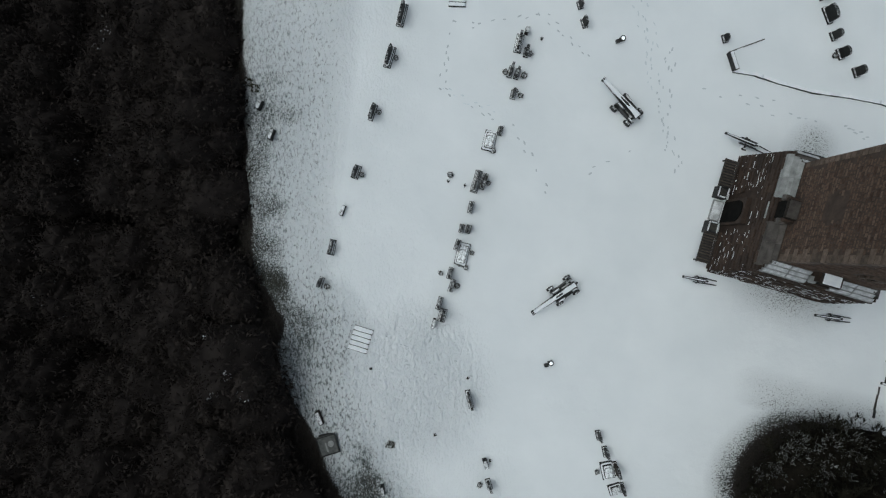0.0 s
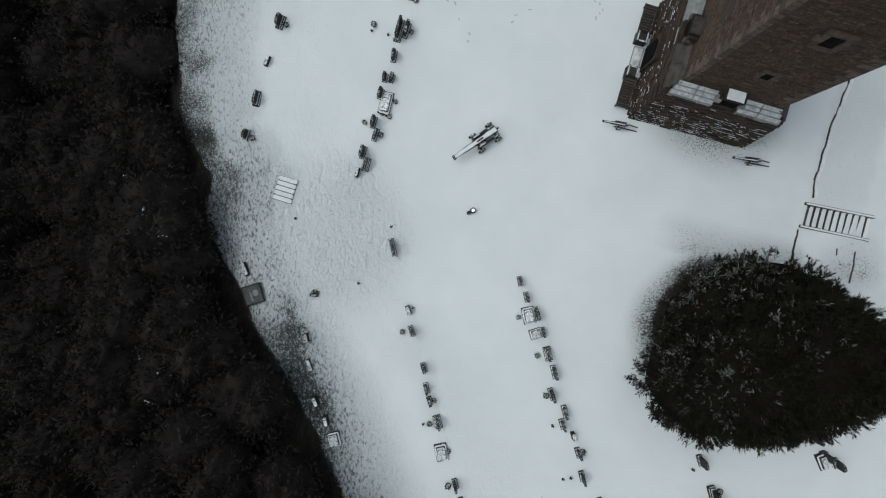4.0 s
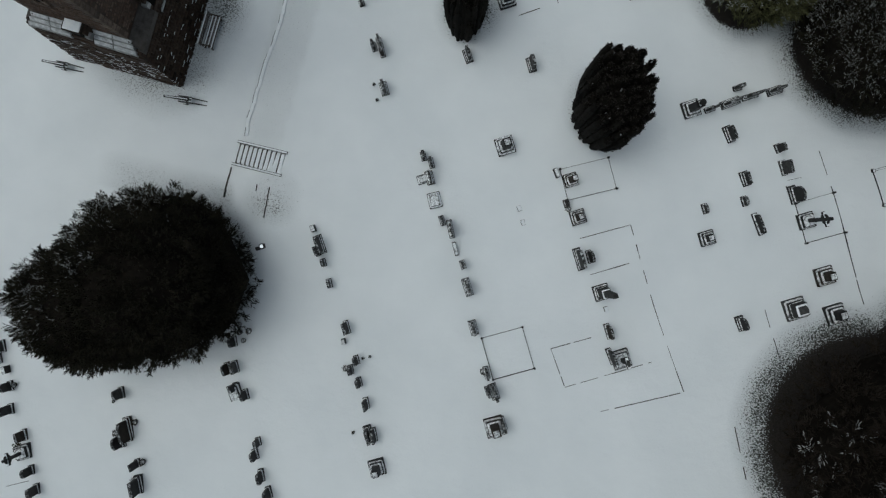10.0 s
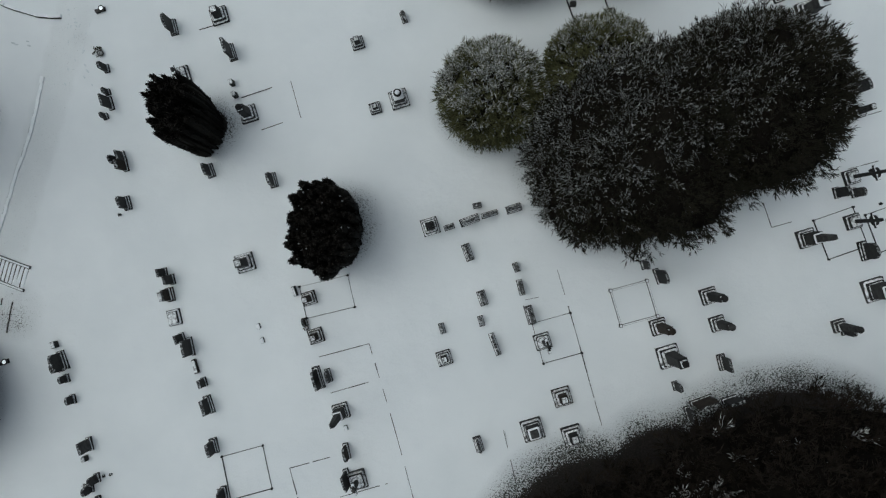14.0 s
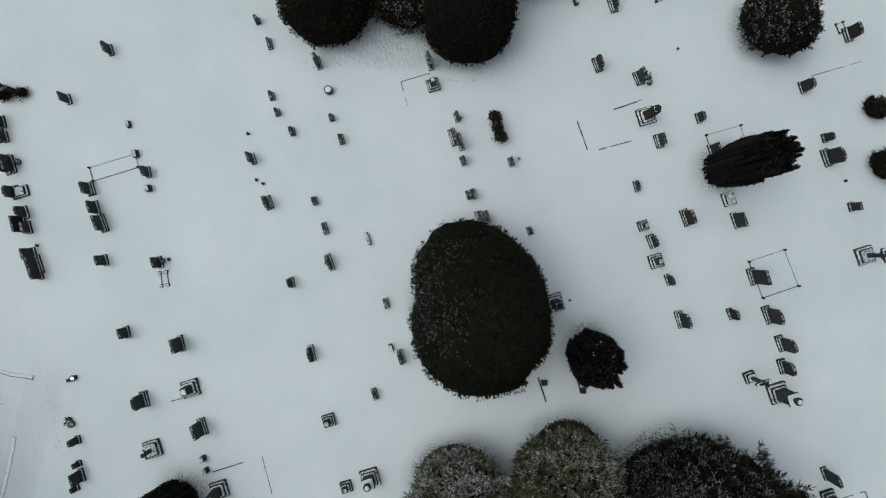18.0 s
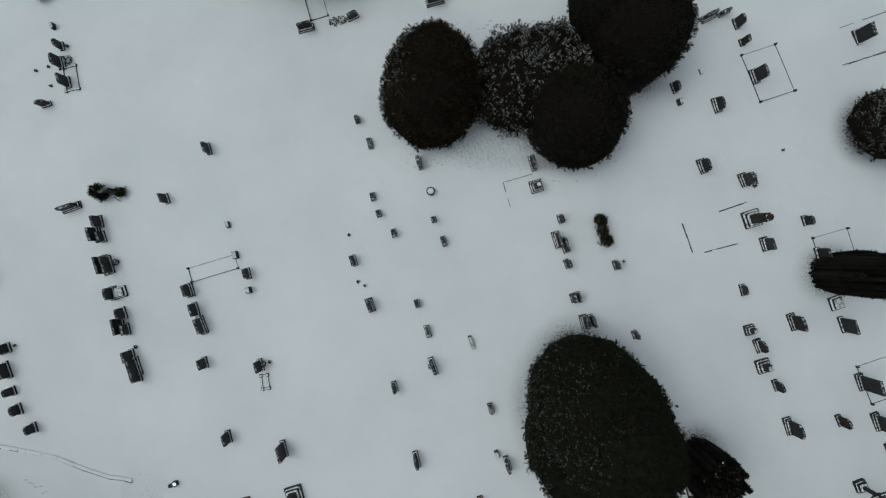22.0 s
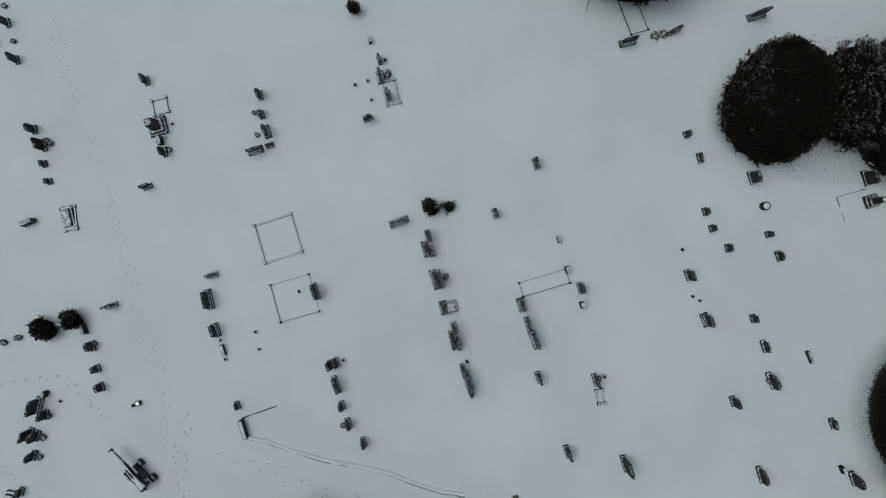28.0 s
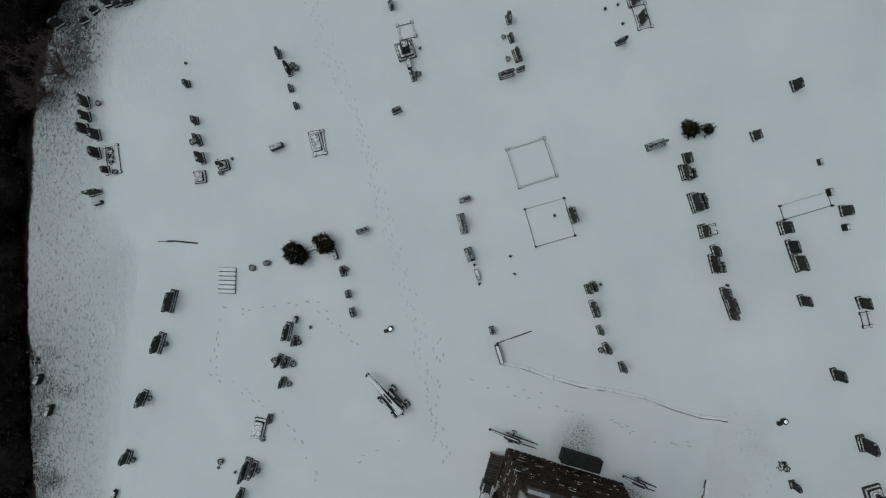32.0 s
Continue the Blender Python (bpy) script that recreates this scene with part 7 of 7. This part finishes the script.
def steps(ax, ay, bx, by, width, n, za, zb, label, rail=0.2, lip=0.11, cover=None):
    """A flight of stone steps from its foot a to its head b, with a kerb on both sides."""
    thing = tagged(new("steps"), label, "steps", kind="structure")
    ln = math.hypot(bx - ax, by - ay)
    rz = math.degrees(math.atan2(by - ay, bx - ax))
    thing.matrix_basis = pose(ax, ay, 0, 0, 0, rz)
    go = ln / n
    for i in range(n):
        z = za + (zb - za) * (i + 1) / n
        tr = part("step", block(go * (i + 0.5) + 0.012, 0, z - 0.55, go - 0.006, width, 0.55, 1.0, 0.012), EARTH, thing)
        part("tread_snow", mound(go - lip, width + (-0.06 if rail > 0.05 else -0.02), z - 0.004, 0.05, go * (i + 0.5) + lip * 0.45, 0, 0.05), cover or SNOW, tr, "snow on the tread")
    if rail:
        for s in (-1, 1):
            a, b = Vector((-0.15, s * (width / 2 + rail / 2 + 0.01), za)), Vector((ln + 0.1, s * (width / 2 + rail / 2 + 0.01), zb))
            bm = bmesh.new()
            v = []
            for p in (a, b):
                v.append([bm.verts.new(p + Vector(q)) for q in ((0, -rail / 2, -0.4), (0, rail / 2, -0.4), (0, rail / 2, 0.16), (0, -rail / 2, 0.16))])
            for i in range(4):
                bm.faces.new((v[0][i], v[1][i], v[1][(i + 1) % 4], v[0][(i + 1) % 4]))
            bm.faces.new(v[0])
            bm.faces.new(v[1][::-1])
            bmesh.ops.recalc_face_normals(bm, faces=bm.faces[:])
            cb = part("side_kerb", bm, GREYSTONE, thing)
            bm = bmesh.new()
            v = []
            for p in (a, b):
                v.append([bm.verts.new(p + Vector(q)) for q in ((0, -rail * 0.35, 0.157), (0, rail * 0.35, 0.157), (0, rail * 0.25, 0.18), (0, -rail * 0.25, 0.18))])
            for i in range(4):
                bm.faces.new((v[0][i], v[1][i], v[1][(i + 1) % 4], v[0][(i + 1) % 4]))
            bm.faces.new(v[0])
            bm.faces.new(v[1][::-1])
            bmesh.ops.recalc_face_normals(bm, faces=bm.faces[:])
            part("kerb_snow", bm, SNOW, cb)


steps(25.16, -7.01, 28.05, -7.79, 1.15, 10, 1.09, 2.21, "flight of snowy stone steps up the terrace bank between low kerbs", 0.15, 0.1)
steps(-5.12, -6.10, -4.68, -4.68, 1.15, 5, -0.60, -0.57, "short flight of stone steps edged with snow on the lower path", 0, 0.04)
steps(0.83, 14.18, 0.89, 15.70, 1.0, 6, -0.03, -0.03, "short flight of narrow steps by the western graves", 0, 0.045)


def crack(points, width, label, tall=0.1, banked=False):
    """A low retaining edge of rough stones seen as a dark ragged line along the foot of a bank."""
    thing = tagged(new("bank_edge"), label, "retaining edge", kind="structure")
    for (x0, y0), (x1, y1) in zip(points, points[1:]):
        ln = math.hypot(x1 - x0, y1 - y0)
        k = max(1, int(ln / 0.42))
        for i in range(k):
            s0, s1 = i / k, (i + 1.02) / k
            jx = random.uniform(-0.02, 0.02)
            a = (x0 + (x1 - x0) * s0 + jx, y0 + (y1 - y0) * s0)
            b = (x0 + (x1 - x0) * s1 + jx + random.uniform(-0.04, 0.04), y0 + (y1 - y0) * s1)
            top, w = random.uniform(0.6 if banked else 0.2, 1.0) * tall, width * random.uniform(0.35, 1.35)
            st = part("edge_stone", bar_between(a, b, w, -0.15, top), random.choice((EARTH, EARTH, GREYSTONE)), thing)
            if banked:
                nx, ny = -(y1 - y0) / ln * (0.075 + w / 2), (x1 - x0) / ln * (0.075 + w / 2)
                part("edge_snow", bar_between((a[0] + nx, a[1] + ny), (b[0] + nx, b[1] + ny), 0.18, -0.1, top + 0.012), SNOW, st)


crack([(28.26, 3.77), (27.99, 2.47), (27.59, 0.51), (26.72, -1.72), (26.14, -3.67), (25.75, -4.97), (25.59, -6.01)], 0.05, "rough stone edge along the foot of the terrace bank", 0.13, True)
crack([(24.78, -7.82), (24.57, -8.70), (24.36, -9.57)], 0.09, "rough stone edge below the great yew")
crack([(16.69, 10.19), (17.93, 9.97), (19.24, 9.50), (21.19, 8.94), (23.14, 8.64), (24.91, 8.28), (26.36, 7.72), (27.96, 7.23), (29.45, 7.09)], 0.05, "rough stone edge along the bank north of the tower", 0.14, True)
crack([(26.51, -8.90), (26.47, -9.28)], 0.05, "stone showing through the snow of the bank")
crack([(27.30, -9.08), (27.10, -10.17), (26.99, -10.80)], 0.05, "rough stone edge beside the steps")
crack([(-3.27, 17.22), (-2.26, 17.25), (-0.92, 17.12)], 0.08, "stone edge showing above the western bank")
for a, e, c in (((58.08, 7.51), (58.49, 6.22), (58.29, 7.24)), ((60.17, 7.52), (60.37, 6.80), (60.37, 6.83))):
    thing = tagged(new("kerb_rail"), "short dark kerb rail with a stone block beside it", "grave kerb", "plot edgings")
    part("rail", bar_between(a, e, 0.06, -0.1, 0.09), GRANITE, thing)
    part("block", block(c[0] + 0.12, c[1], gz(*c) - 0.1, 0.34, 0.3, 0.36, 0.9, 0.02), GREYSTONE, thing)
thing = tagged(new("low_wall"), "low snow-capped wall of pale stone by a grave plot", "low wall")
part("wall", bar_between((16.48, 11.31), (16.81, 10.26), 0.24, -0.1, 0.42), GREYSTONE, thing)
part("wall_snow", bar_between((16.49, 11.27), (16.80, 10.29), 0.16, 0.417, 0.47), SNOW, thing)



def footprints(points, name, label, seed, wide=0.32, double=False, density=1.0):
    """Prints trodden along a line: flat ovals on the snow, their hollows' shade in the colour."""
    rs = random.Random(seed)
    V, F = [], []
    for (x0, y0), (x1, y1) in zip(points, points[1:]):
        ln = math.hypot(x1 - x0, y1 - y0)
        tx, ty = (x1 - x0) / ln, (y1 - y0) / ln
        s, side = 0.0, 1
        while s < ln:
            side = -side
            o = side * 0.12 + rs.uniform(-0.08, 0.08) + (rs.uniform(-wide, wide) if double else 0)
            if rs.random() < density:
                cx, cy = x0 + tx * s - ty * o, y0 + ty * s + tx * o
                a = math.atan2(ty, tx) + rs.uniform(-0.3, 0.3)
                la, lb = rs.uniform(0.07, 0.15), rs.uniform(0.03, 0.055)
                off = len(V)
                for i in range(8):
                    q = 2 * math.pi * i / 8
                    px, py = la * math.cos(q), lb * math.sin(q)
                    wx, wy = cx + px * math.cos(a) - py * math.sin(a), cy + px * math.sin(a) + py * math.cos(a)
                    V.append((wx, wy, gz(wx, wy) + 0.012 * noise.noise((wx * 0.55, wy * 0.55, 3.1)) + 0.006))
                F.append(tuple(range(off, off + 8)))
            s += rs.uniform(0.13, 0.24) if double else rs.uniform(0.3, 0.45)
    ob = sheet(name, V, F, PRINT)
    tagged(ob, label, "footprints", kind="stuff")


footprints([(4.17, 35.82), (5.93, 30.38), (7.17, 27.25), (8.70, 23.20), (10.17, 17.90), (11.88, 12.64), (12.3, 9.2)], "footprints", "trodden line of footprints across the snow", 1, 0.42, True, 1.0)
footprints([(12.98, 11.60), (12.82, 8.34), (13.47, 4.43)], "footprints", "trodden line of footprints towards the tower", 2, 0.4, True, 0.85)
footprints([(0.76, 13.52), (1.76, 13.09), (4.09, 13.36), (5.75, 13.86), (7.07, 12.55), (8.72, 10.92)], "footprints", "single line of footprints among the graves", 3, density=0.75)
footprints([(0.76, 13.35), (0.25, 11.53), (-0.09, 9.54), (1.74, 8.40), (4.07, 7.10), (5.23, 5.29), (6.06, 3.31)], "footprints", "single line of footprints curving past the graves", 4, density=0.75)
footprints([(7.72, 4.33), (9.37, 4.85), (10.69, 5.37), (11.34, 6.03)], "footprints", "single line of footprints by the cannon", 5, density=0.5)
footprints([(0.03, 9.51), (1.53, 8.60), (3.18, 8.15)], "footprints", "short line of footprints", 6)
footprints([(-4.3, -5.3), (-3.0, -6.0), (-1.2, -6.4), (0.6, -7.1), (2.0, -7.8)], "footprints", "scattered footprints from the lower steps", 7, 0.7, True, 0.6)
footprints([(45.0, 25.6), (48.5, 25.9), (51.5, 25.7), (55.0, 24.3), (57.4, 26.6)], "footprints", "trampled snow in front of the shrubs", 9, 0.8, True, 0.8)
footprints([(46.5, 32.4), (49.5, 33.2), (52.5, 33.2)], "footprints", "trampled snow behind the shrubs", 10, 0.6, True, 0.7)
footprints([(29.6, 7.4), (31.0, 6.6), (30.2, 4.2), (31.2, 2.6)], "footprints", "scattered prints at the end of the bank", 11, 0.8, True, 0.6)
footprints([(15.0, 9.4), (18.0, 8.4), (21.5, 7.3), (24.5, 6.6), (27.5, 5.6)], "footprints", "old footprints below the bank north of the tower", 12, 0.5, True, 0.35)
